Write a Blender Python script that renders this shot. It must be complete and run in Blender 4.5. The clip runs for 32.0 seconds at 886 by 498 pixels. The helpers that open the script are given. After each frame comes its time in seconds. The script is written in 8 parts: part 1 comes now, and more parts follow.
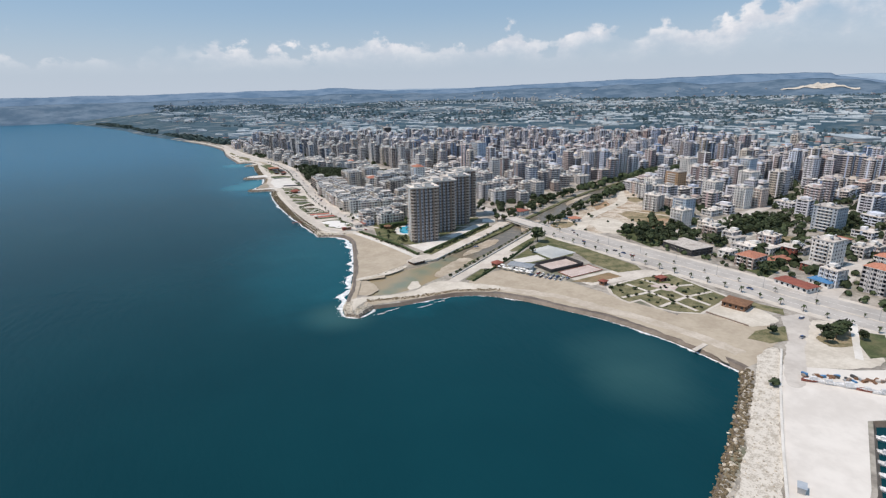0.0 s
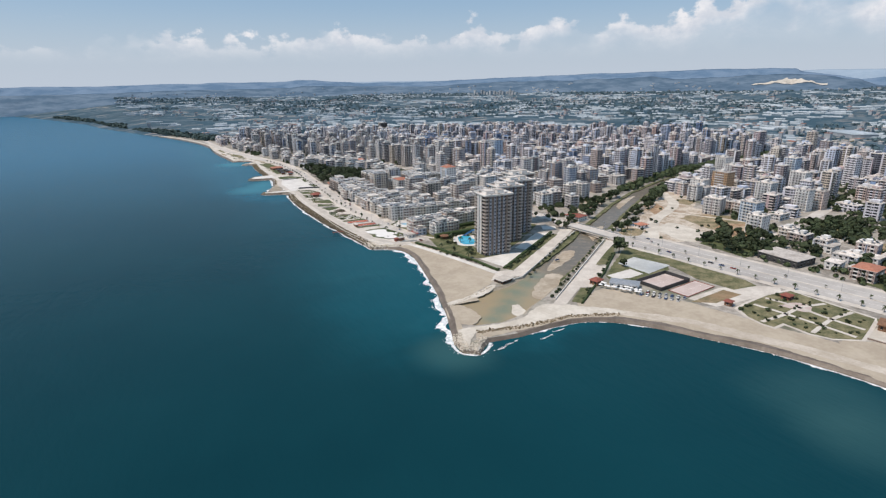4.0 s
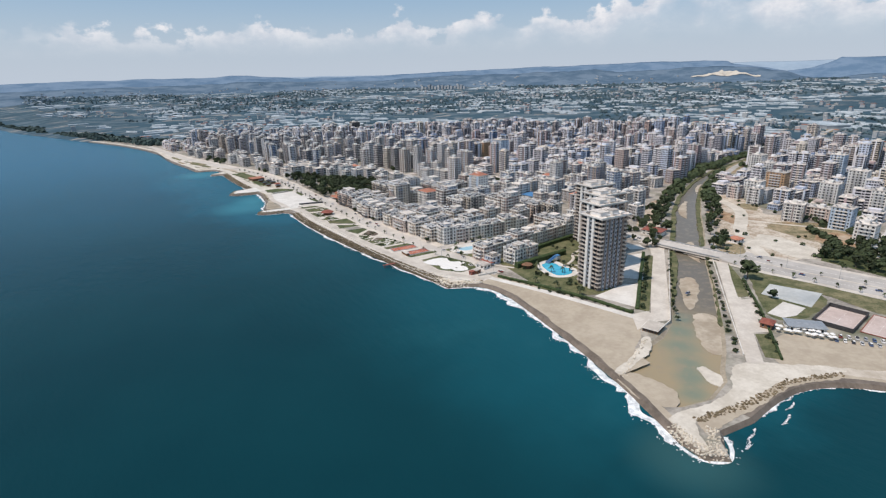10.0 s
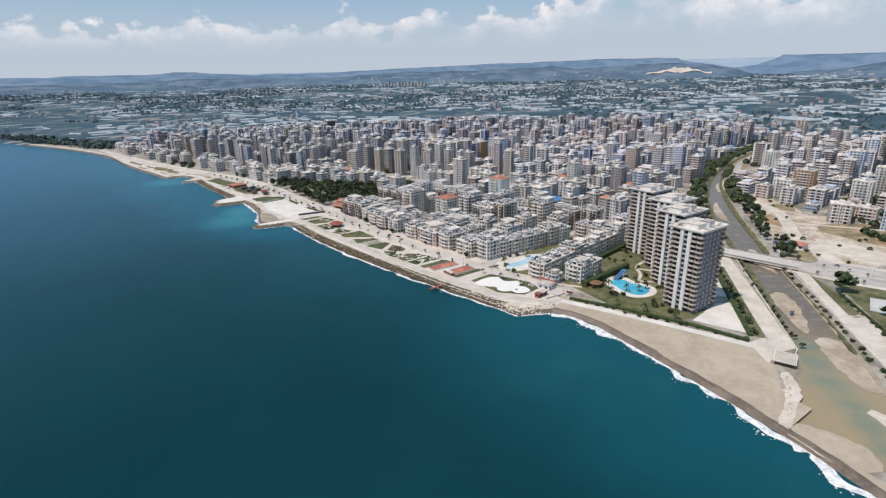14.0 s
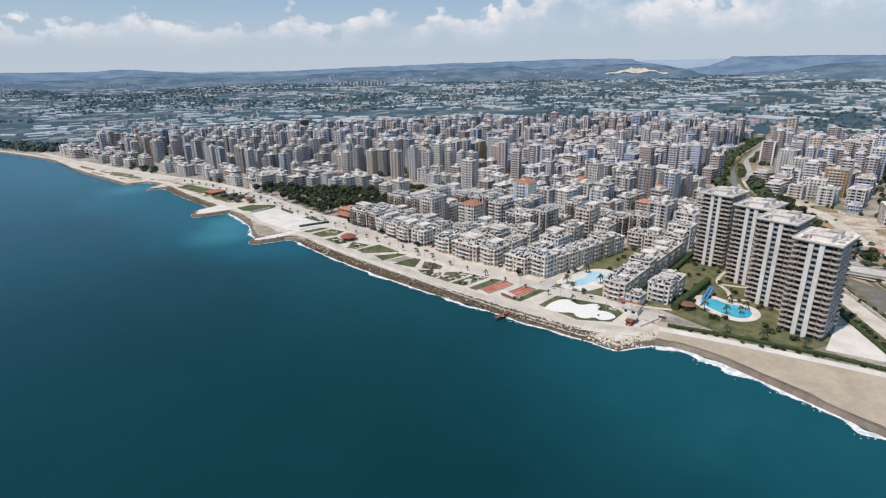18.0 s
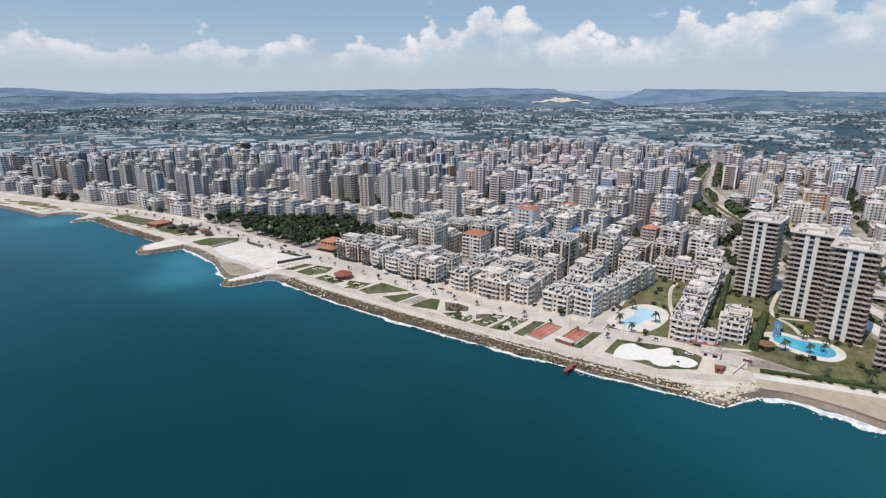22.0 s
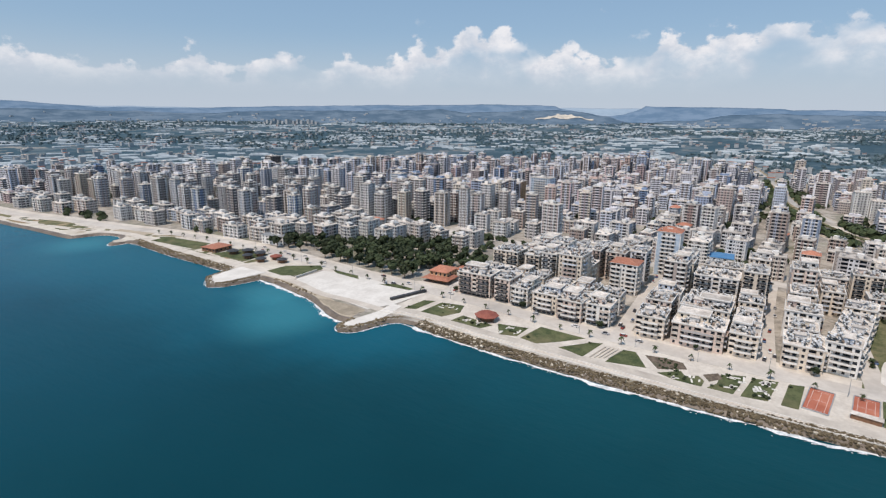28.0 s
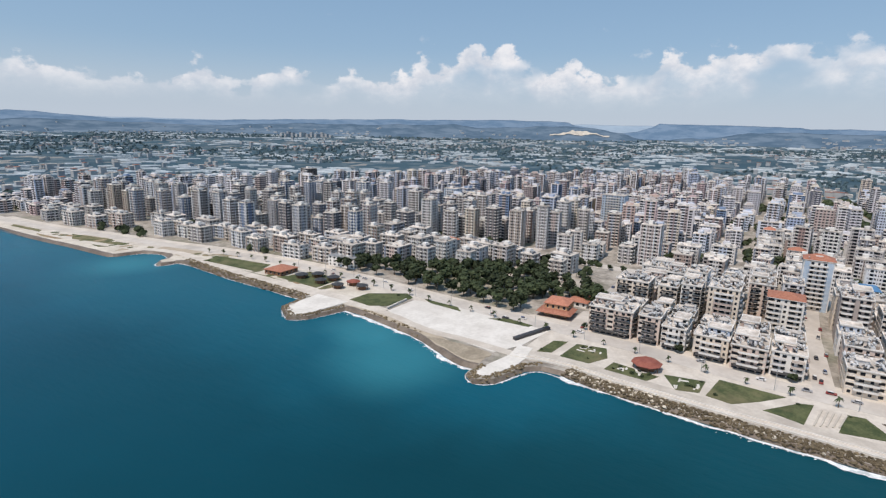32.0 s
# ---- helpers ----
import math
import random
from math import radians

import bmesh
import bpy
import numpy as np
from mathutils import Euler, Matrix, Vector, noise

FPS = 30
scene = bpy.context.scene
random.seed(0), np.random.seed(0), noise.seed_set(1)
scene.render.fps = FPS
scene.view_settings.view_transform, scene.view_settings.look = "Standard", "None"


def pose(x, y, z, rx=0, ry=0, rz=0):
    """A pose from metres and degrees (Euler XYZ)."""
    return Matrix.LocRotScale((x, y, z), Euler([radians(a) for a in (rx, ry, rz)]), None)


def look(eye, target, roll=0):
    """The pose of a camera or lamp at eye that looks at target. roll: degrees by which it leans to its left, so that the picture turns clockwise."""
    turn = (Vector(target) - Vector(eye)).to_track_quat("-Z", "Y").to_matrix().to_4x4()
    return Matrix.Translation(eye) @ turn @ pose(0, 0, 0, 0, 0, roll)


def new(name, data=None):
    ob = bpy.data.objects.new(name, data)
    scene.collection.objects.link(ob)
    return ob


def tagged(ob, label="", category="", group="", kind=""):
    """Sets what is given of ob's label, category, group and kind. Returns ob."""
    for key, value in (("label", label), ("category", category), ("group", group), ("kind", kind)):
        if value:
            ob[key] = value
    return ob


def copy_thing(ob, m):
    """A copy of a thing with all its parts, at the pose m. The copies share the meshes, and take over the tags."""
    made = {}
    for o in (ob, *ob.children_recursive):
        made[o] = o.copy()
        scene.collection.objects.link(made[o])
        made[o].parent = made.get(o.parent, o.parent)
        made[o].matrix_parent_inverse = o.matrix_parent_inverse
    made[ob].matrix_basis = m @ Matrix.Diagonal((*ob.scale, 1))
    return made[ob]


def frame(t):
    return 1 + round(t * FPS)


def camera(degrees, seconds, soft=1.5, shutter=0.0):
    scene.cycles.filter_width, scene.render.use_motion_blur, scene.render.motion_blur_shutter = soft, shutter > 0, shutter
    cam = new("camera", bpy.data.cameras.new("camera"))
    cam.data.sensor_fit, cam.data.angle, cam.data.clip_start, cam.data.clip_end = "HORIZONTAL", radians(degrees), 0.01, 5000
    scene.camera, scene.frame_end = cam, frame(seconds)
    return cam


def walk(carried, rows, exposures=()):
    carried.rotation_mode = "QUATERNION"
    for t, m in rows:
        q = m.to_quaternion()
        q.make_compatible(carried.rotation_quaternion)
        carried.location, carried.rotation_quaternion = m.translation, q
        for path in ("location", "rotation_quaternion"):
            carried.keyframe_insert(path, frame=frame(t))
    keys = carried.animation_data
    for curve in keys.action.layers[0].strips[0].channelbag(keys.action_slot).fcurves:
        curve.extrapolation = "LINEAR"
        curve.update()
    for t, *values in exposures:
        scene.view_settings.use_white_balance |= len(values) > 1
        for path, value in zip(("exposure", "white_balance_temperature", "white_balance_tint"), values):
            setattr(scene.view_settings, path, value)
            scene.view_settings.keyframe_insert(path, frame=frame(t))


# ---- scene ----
cam = camera(80.0, 32.0, soft=1.25)
ROWS = [
    (0, -0.00, -0.00, 140.00, -26.130, -16.616, 1.188),
    (1, -17.31, 19.60, 141.46, -26.575, -16.782, 1.099),
    (2, -33.28, 41.53, 143.00, -27.416, -16.987, 0.991),
    (3, -47.66, 65.46, 144.61, -28.683, -17.248, 0.892),
    (6, -77.85, 141.39, 144.67, -32.463, -17.603, 0.934),
    (7, -85.81, 166.97, 145.77, -33.725, -17.741, 1.049),
    (8, -92.84, 191.87, 146.71, -34.973, -17.878, 1.123),
    (9, -99.16, 215.68, 147.69, -36.158, -18.019, 1.199),
    (10, -105.73, 238.45, 148.40, -37.293, -18.131, 1.273),
    (11, -111.88, 262.11, 148.73, -38.492, -18.266, 1.267),
    (12, -116.27, 285.85, 148.75, -39.848, -18.336, 1.359),
    (13, -120.49, 308.67, 147.93, -41.210, -18.437, 1.362),
    (14, -124.69, 331.99, 146.87, -42.624, -18.522, 1.249),
    (17, -127.06, 403.79, 141.13, -46.518, -18.658, 1.014),
    (18, -127.31, 426.11, 139.18, -47.724, -18.562, 0.906),
    (19, -126.70, 448.03, 137.36, -49.725, -17.976, 0.701),
    (20, -126.64, 470.03, 135.16, -51.854, -17.225, 0.403),
    (21, -126.99, 491.14, 132.97, -53.862, -16.550, 0.071),
    (22, -127.62, 513.06, 130.58, -55.957, -15.868, -0.211),
    (23, -127.17, 534.17, 128.39, -56.489, -15.781, -0.254),
    (24, -126.51, 554.30, 127.29, -56.983, -15.787, -0.198),
    (25, -127.61, 575.16, 126.53, -57.201, -15.696, -0.219),
    (28, -121.84, 647.41, 118.76, -57.342, -14.091, -0.604),
    (29, -120.80, 669.96, 117.08, -57.209, -13.576, -0.753),
    (30, -119.73, 692.96, 115.78, -57.195, -13.129, -0.863),
    (31, -117.21, 715.93, 114.17, -57.070, -12.733, -1.045),
    (32, -114.53, 738.32, 112.09, -57.006, -12.487, -1.257),
]
walk(cam, [(t, pose(x, y, z, 90 + pitch, roll, yaw)) for t, x, y, z, yaw, pitch, roll in ROWS], exposures=[(0.0, 0.0, 6590, 14), (32.0, 0.0, 6590, 14)])

# ---- world and sun ----
SUN_FROM = Vector((-0.45, 0.10, 0.88)).normalized()
world = bpy.data.worlds.new("world")
scene.world = world
world.use_nodes = True


class Nodes:
    """Short way to add nodes and links to one node tree."""

    def __init__(self, tree):
        self.t = tree
        tree.nodes.clear()

    def add(self, kind, props=None, **inputs):
        n = self.t.nodes.new(kind)
        p = props or {}
        if "operation" in p:
            n.operation, n.use_clamp = p["operation"], p["use_clamp"]
        if "data_type" in p:
            n.data_type = p["data_type"]
        if "interpolation_type" in p:
            n.interpolation_type = p["interpolation_type"]
        if "distance" in p:
            n.distance = p["distance"]
        for k, v in inputs.items():
            key = int(k[1:]) if k[0] == "i" and k[1:].isdigit() else k.replace("_", " ")
            if isinstance(v, bpy.types.NodeSocket):
                self.t.links.new(v, n.inputs[key])
            else:
                n.inputs[key].default_value = v
        return n

    def math(self, op, a, b=0.0, clamp=False):
        return self.add("ShaderNodeMath", {"operation": op, "use_clamp": clamp}, i0=a, i1=b).outputs[0]

    def mix(self, fac, a, b):
        n = self.add("ShaderNodeMix", {"data_type": "RGBA"})
        for i, v in ((0, fac), (6, a), (7, b)):
            if isinstance(v, bpy.types.NodeSocket):
                self.t.links.new(v, n.inputs[i])
            else:
                n.inputs[i].default_value = v if i == 0 else (*v[:3], 1)
        return n.outputs[2]

    def step(self, v, lo, hi):
        return self.add("ShaderNodeMapRange", {"interpolation_type": "SMOOTHSTEP"}, i0=v, i1=lo, i2=hi).outputs[0]

    def noise(self, vec, scale, detail=4.0, rough=0.55):
        return self.add("ShaderNodeTexNoise", None, Vector=vec, Scale=scale, Detail=detail, Roughness=rough).outputs[0]


def build_sky():
    n = Nodes(world.node_tree)
    sky = n.add("ShaderNodeTexSky")
    sky.sky_type, sky.sun_disc = "NISHITA", False
    sky.sun_elevation, sky.sun_rotation = math.asin(SUN_FROM.z), math.atan2(SUN_FROM.x, SUN_FROM.y)
    sky.air_density, sky.dust_density, sky.ozone_density = 1.0, 0.6, 2.5
    co = n.add("ShaderNodeTexCoord").outputs["Generated"]
    sep = n.add("ShaderNodeSeparateXYZ", None, i0=co)
    z = sep.outputs[2]
    # cumulus row: flat hazy feet, billowing heads
    flat = n.add("ShaderNodeMapping", None, Vector=co)
    flat.inputs["Scale"].default_value = (1, 1, 1.5)
    mid = n.noise(flat.outputs[0], 13.0, 2.0, 0.5)
    fine = n.noise(flat.outputs[0], 36.0, 8.0, 0.6)
    # height of the cloud tops round the horizon
    az = n.math("ARCTAN2", sep.outputs[1], sep.outputs[0])
    ramp = n.add("ShaderNodeValToRGB", None, Fac=n.math("DIVIDE", n.math("ADD", az, radians(20)), radians(130)))
    e = ramp.color_ramp.elements
    while len(e) < len(CLOUD_TOPS):
        e.new(0.5)
    for k, (deg, h) in enumerate(CLOUD_TOPS):
        e[k].position, e[k].color = (deg + 20) / 130, (h, h, h, 1)
    lumps = n.math("ADD", n.math("MULTIPLY", n.math("SUBTRACT", fine, 0.5), 0.075), n.math("MULTIPLY", n.math("SUBTRACT", mid, 0.52), 0.10))
    top = n.math("ADD", ramp.outputs[0], lumps)
    under = n.math("SUBTRACT", top, z)
    body = n.step(under, -0.002, 0.012)
    foot = n.math("MULTIPLY", n.step(z, 0.03, 0.09), n.math("SUBTRACT", 1.0, n.math("MULTIPLY", n.step(under, 0.012, 0.075), 0.78)))
    apart = n.step(n.noise(flat.outputs[0], 7.5, 3.0, 0.55), 0.34, 0.54)
    cloud = n.math("MULTIPLY", body, n.math("MULTIPLY", foot, n.math("ADD", 0.12, n.math("MULTIPLY", apart, 0.84))), True)
    high = n.step(n.noise(flat.outputs[0], 11.0, 6.0, 0.62), 0.66, 0.80)
    cloud = n.math("MAXIMUM", cloud, n.math("MULTIPLY", high, n.math("MULTIPLY", n.step(z, 0.05, 0.12), 0.55)), True)
    haze = n.math("ADD", n.math("MULTIPLY", n.math("SUBTRACT", 1.0, n.step(z, -0.01, 0.15)), 0.72), n.math("MULTIPLY", n.math("SUBTRACT", 1.0, n.step(z, 0.0, 0.40)), 0.16))
    clear = n.mix(0.52, sky.outputs[0], SKY_BLUE)
    base = n.mix(n.math("MULTIPLY", haze, 1.15, True), clear, HAZE)
    shade = n.mix(n.step(n.noise(flat.outputs[0], 26.0, 5.0, 0.6), 0.35, 0.65), CLOUD_GREY, CLOUD_WHITE)
    col = n.mix(cloud, base, shade)
    bg = n.add("ShaderNodeBackground", None, Color=col, Strength=SKY_POWER)
    out = n.add("ShaderNodeOutputWorld", None, Surface=bg.outputs[0])


SKY_POWER = 0.095
HAZE = (5.25, 6.15, 7.05)
SKY_BLUE = (2.7, 5.0, 7.3)
CLOUD_GREY = (6.6, 7.2, 7.9)
CLOUD_WHITE = (8.9, 9.1, 9.3)
# azimuth from east in degrees, sine of the height
CLOUD_TOPS = [(-10, .13), (-5, .143), (-3.7, .151), (-2, .128), (2.6, .149), (4.2, .126), (6.1, .144), (8.7, .118), (11.1, .143), (12.8, .10), (19.6, .113), (23, .108), (24.7, .130), (27.4, .164), (28.2, .142), (30, .164),
              (32.2, .130), (35.1, .133), (37, .104), (40, .095), (42.5, .118), (45, .078), (47, .100), (51, .092), (53, .068), (57.2, .105), (61, .08), (65, .088), (72, .082), (79, .062), (85.8, .08), (97, .057)]
build_sky()
lamp = bpy.data.lights.new("sun", "SUN")
lamp.energy, lamp.angle, lamp.color = 3.45, radians(0.5), (1.0, 0.905, 0.79)
sun = new("sun", lamp)
sun.matrix_world = look((0, 0, 900), tuple(Vector((0, 0, 900)) - SUN_FROM))

# ---- materials ----
MATS = {}


def material(name, low, high, scale=0.4, rough=0.85, metal=0.0, bump=0.0, fine=6.0, vary=0.0, spec=0.3, stain=None, contrast=(0.35, 0.65)):
    """A surface of two tones, mixed by noise at two sizes (in 1/m); vary: spread of tone from object to object."""
    m = bpy.data.materials.new(name)
    m.use_nodes = True
    n = Nodes(m.node_tree)
    co = n.add("ShaderNodeTexCoord").outputs["Object"] if vary else n.add("ShaderNodeNewGeometry").outputs["Position"]
    a = n.noise(co, scale, 5.0, 0.6)
    b = n.noise(co, scale * fine, 3.0, 0.6)
    f = n.math("ADD", n.math("MULTIPLY", a, 0.65), n.math("MULTIPLY", b, 0.35))
    col = n.mix(n.step(f, *contrast), low, high)
    if stain:
        col = n.mix(n.math("MULTIPLY", n.step(n.noise(co, scale * 0.22, 4.0, 0.65), 0.5, 0.68), stain[3]), col, stain[:3])
    if vary:
        rnd = n.add("ShaderNodeObjectInfo").outputs["Random"]
        hsv = n.add("ShaderNodeHueSaturation", None, Color=col, Value=n.math("ADD", 1.0 - vary, n.math("MULTIPLY", rnd, 2 * vary)))
        col = hsv.outputs[0]
    sh = n.add("ShaderNodeBsdfPrincipled", None, Base_Color=col, Roughness=rough, Metallic=metal)
    sh.inputs["Specular IOR Level"].default_value = spec
    if bump:
        bp = n.add("ShaderNodeBump", None, Height=b, Strength=bump, Distance=0.2)
        n.t.links.new(bp.outputs[0], sh.inputs["Normal"])
    n.add("ShaderNodeOutputMaterial", None, Surface=sh.outputs[0])
    MATS[name] = m
    return m


def plaster(name, tints):
    """Painted render; each building picks one of the tints by chance."""
    m = bpy.data.materials.new(name)
    m.use_nodes = True
    n = Nodes(m.node_tree)
    info = n.add("ShaderNodeObjectInfo").outputs["Random"]
    ramp = n.add("ShaderNodeValToRGB", None, Fac=info)
    ramp.color_ramp.interpolation = "CONSTANT"
    e = ramp.color_ramp.elements
    while len(e) < len(tints):
        e.new(0.5)
    for i, c in enumerate(tints):
        e[i].position, e[i].color = i / len(tints), (*c, 1)
    co = n.add("ShaderNodeTexCoord").outputs["Object"]
    streak = n.add("ShaderNodeMapping", None, Vector=co)
    streak.inputs["Scale"].default_value = (1, 1, 0.22)
    dirt = n.step(n.noise(streak.outputs[0], 0.55, 6.0, 0.65), 0.38, 0.72)
    col = n.mix(n.math("MULTIPLY", dirt, 0.22), ramp.outputs[0], (0.30, 0.27, 0.24))
    sh = n.add("ShaderNodeBsdfPrincipled", None, Base_Color=col, Roughness=0.85)
    sh.inputs["Specular IOR Level"].default_value = 0.25
    n.add("ShaderNodeOutputMaterial", None, Surface=sh.outputs[0])
    MATS[name] = m
    return m


def sea_material():
    m = bpy.data.materials.new("sea_water")
    m.use_nodes = True
    n = Nodes(m.node_tree)
    pos = n.add("ShaderNodeNewGeometry").outputs["Position"]
    sep = n.add("ShaderNodeSeparateXYZ", None, i0=pos)
    x, y = sep.outputs[0], sep.outputs[1]
    wob = n.math("SUBTRACT", n.noise(pos, 0.007, 5.0, 0.55), 0.5)
    xs = n.math("ADD", x, n.math("MULTIPLY", wob, 120.0))
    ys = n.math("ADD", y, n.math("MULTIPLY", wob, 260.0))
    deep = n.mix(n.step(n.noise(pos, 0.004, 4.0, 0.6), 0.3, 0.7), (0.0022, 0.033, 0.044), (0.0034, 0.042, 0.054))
    # far water coloured lighter and bluer, partly in place of reflected sky
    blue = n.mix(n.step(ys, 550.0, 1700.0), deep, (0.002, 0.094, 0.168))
    # paler, sandier water near the shore, most of all by the northern jetties
    open_shore = n.math("ADD", 0.12, n.math("MULTIPLY", n.step(ys, 285.0, 345.0), 0.88))
    calm = n.math("MULTIPLY", n.math("SUBTRACT", n.step(ys, 490.0, 580.0), n.step(ys, 760.0, 880.0)), 0.6)
    near = n.math("MULTIPLY", n.step(xs, -5.0, 105.0), n.math("MULTIPLY", open_shore, n.math("SUBTRACT", 1.0, calm)))
    teal = n.mix(n.step(ys, 640.0, 900.0), (0.006, 0.090, 0.120), (0.005, 0.108, 0.165))
    col = n.mix(n.math("MULTIPLY", near, 0.72), blue, teal)
    # milky turquoise where the jetties hold the sand back
    for cx, cy, r in ((80, 892, 36), (106, 930, 26), (100, 1185, 38), (78, 318, 22), (186, 162, 24), (204, 188, 30)):
        off = n.add("ShaderNodeVectorMath", None, i0=pos, i1=(cx, cy, 0))
        off.operation = "DISTANCE"
        d = n.math("ADD", off.outputs["Value"], n.math("MULTIPLY", wob, 1.6 * r))
        col = n.mix(n.math("MULTIPLY", n.math("SUBTRACT", 1.0, n.step(d, r * 0.2, r * 1.4)), 0.45 if cy > 300 else 0.26), col, (0.045, 0.26, 0.32) if cy > 400 else (0.05, 0.13, 0.13))
    cloudy = n.step(n.noise(pos, 0.012, 4.0, 0.6), 0.48, 0.75)
    col = n.mix(n.math("MULTIPLY", cloudy, n.math("MULTIPLY", near, 0.18)), col, (0.03, 0.15, 0.17))
    wind = n.add("ShaderNodeMapping", None, Vector=pos)
    wind.inputs["Rotation"].default_value = (0, 0, 0.6)
    wind.inputs["Scale"].default_value = (1.0, 0.35, 1)
    wave = n.add("ShaderNodeTexNoise", None, Vector=wind.outputs[0], Scale=0.22, Detail=7.0, Roughness=0.62).outputs[0]
    swell = n.noise(wind.outputs[0], 0.035, 3.0, 0.5)
    h = n.math("ADD", n.math("MULTIPLY", wave, 0.8), n.math("MULTIPLY", swell, 1.2))
    bp = n.add("ShaderNodeBump", None, Height=h, Strength=0.3, Distance=1.2)
    sh = n.add("ShaderNodeBsdfPrincipled", None, Base_Color=col, Roughness=0.25, Normal=bp.outputs[0], IOR=1.33)
    sh.inputs["Specular IOR Level"].default_value = 0.105
    n.add("ShaderNodeOutputMaterial", None, Surface=sh.outputs[0])
    return m


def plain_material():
    """Far farmland: fields in patches, groves, bare earth, all tinted blue-grey for distance haze."""
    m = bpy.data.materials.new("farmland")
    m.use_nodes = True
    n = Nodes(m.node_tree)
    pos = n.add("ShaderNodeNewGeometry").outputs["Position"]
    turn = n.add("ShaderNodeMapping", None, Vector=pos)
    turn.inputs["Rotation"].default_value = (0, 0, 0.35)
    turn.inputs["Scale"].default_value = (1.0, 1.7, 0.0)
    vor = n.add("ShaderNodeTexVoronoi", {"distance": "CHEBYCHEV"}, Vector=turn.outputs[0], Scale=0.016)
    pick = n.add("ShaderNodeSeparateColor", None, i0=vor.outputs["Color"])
    # distance haze is mixed into these field colours as a blue-grey cast
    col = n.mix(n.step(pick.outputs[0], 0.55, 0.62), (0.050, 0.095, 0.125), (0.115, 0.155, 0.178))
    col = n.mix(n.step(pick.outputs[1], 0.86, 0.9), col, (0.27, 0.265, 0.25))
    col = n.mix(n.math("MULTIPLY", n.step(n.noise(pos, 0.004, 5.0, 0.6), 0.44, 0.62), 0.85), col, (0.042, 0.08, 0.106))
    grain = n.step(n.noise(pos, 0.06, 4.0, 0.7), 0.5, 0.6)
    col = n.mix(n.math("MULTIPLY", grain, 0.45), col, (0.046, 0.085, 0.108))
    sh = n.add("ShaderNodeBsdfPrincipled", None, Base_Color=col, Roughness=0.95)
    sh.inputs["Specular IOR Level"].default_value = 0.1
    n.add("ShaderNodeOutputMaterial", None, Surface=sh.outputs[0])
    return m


# Backdrop hills: distance haze is painted as blue base colour plus a faint glow.
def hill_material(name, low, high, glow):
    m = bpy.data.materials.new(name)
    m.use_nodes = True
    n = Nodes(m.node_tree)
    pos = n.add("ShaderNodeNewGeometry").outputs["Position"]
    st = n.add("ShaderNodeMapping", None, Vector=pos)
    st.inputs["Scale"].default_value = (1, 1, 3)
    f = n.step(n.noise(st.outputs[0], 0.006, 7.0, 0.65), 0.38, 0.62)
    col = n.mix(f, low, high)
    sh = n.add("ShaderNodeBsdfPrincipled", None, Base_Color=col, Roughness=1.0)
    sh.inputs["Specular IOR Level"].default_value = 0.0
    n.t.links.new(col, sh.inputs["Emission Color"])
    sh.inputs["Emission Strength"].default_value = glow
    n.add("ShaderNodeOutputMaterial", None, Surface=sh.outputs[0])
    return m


def river_material():
    """Silty water: tan shallows at the mouth, a clearer green thread, grey-brown pools above."""
    m = bpy.data.materials.new("river_water")
    m.use_nodes = True
    n = Nodes(m.node_tree)
    pos = n.add("ShaderNodeNewGeometry").outputs["Position"]
    x = n.add("ShaderNodeSeparateXYZ", None, i0=pos).outputs[0]
    drift = n.math("SUBTRACT", n.noise(pos, 0.07, 4.0, 0.6), 0.5)
    col = n.mix(n.step(n.math("ADD", x, n.math("MULTIPLY", drift, 40.0)), 165.0, 235.0), (0.33, 0.265, 0.165), (0.165, 0.145, 0.115))
    for cx, cy, r in ((176, 381, 11), (160, 371, 11), (146, 359, 10), (133, 350, 9), (120, 342, 8), (193, 390, 9)):
        off = n.add("ShaderNodeVectorMath", None, i0=pos, i1=(cx, cy, 0.66))
        off.operation = "DISTANCE"
        d = n.math("ADD", off.outputs["Value"], n.math("MULTIPLY", drift, 9.0))
        col = n.mix(n.math("MULTIPLY", n.math("SUBTRACT", 1.0, n.step(d, 0.0, r * 1.5)), 0.6), col, (0.115, 0.20, 0.165))
    col = n.mix(n.math("MULTIPLY", n.step(n.noise(pos, 0.16, 5.0, 0.65), 0.48, 0.66), 0.45), col, (0.30, 0.245, 0.17))
    bp = n.add("ShaderNodeBump", None, Height=n.noise(pos, 1.2, 4.0, 0.6), Strength=0.1, Distance=0.2)
    sh = n.add("ShaderNodeBsdfPrincipled", None, Base_Color=col, Roughness=0.25, Normal=bp.outputs[0])
    sh.inputs["Specular IOR Level"].default_value = 0.15
    n.add("ShaderNodeOutputMaterial", None, Surface=sh.outputs[0])
    return m


SEA = sea_material()
HAZED_FARM = plain_material()
HAZED_HILL_NEAR = hill_material("hazed_hill_slope", (0.066, 0.108, 0.155), (0.118, 0.165, 0.215), 0.30)
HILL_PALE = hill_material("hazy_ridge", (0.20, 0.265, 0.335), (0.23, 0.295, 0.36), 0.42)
HAZED_HILL_FAR = hill_material("far_ridge", (0.088, 0.145, 0.215), (0.132, 0.192, 0.265), 0.36)
EARTH = material("town_ground", (0.20, 0.18, 0.155), (0.46, 0.42, 0.365), 0.06, 0.95, stain=(0.11, 0.125, 0.065, 0.7))
SAND = material("grey_beach_sand", (0.375, 0.315, 0.24), (0.47, 0.405, 0.315), 0.06, 0.95, stain=(0.52, 0.455, 0.365, 0.5))
DRY_SAND = material("dry_sand", (0.43, 0.37, 0.295), (0.58, 0.52, 0.44), 0.10, 0.95, stain=(0.40, 0.34, 0.27, 0.7))
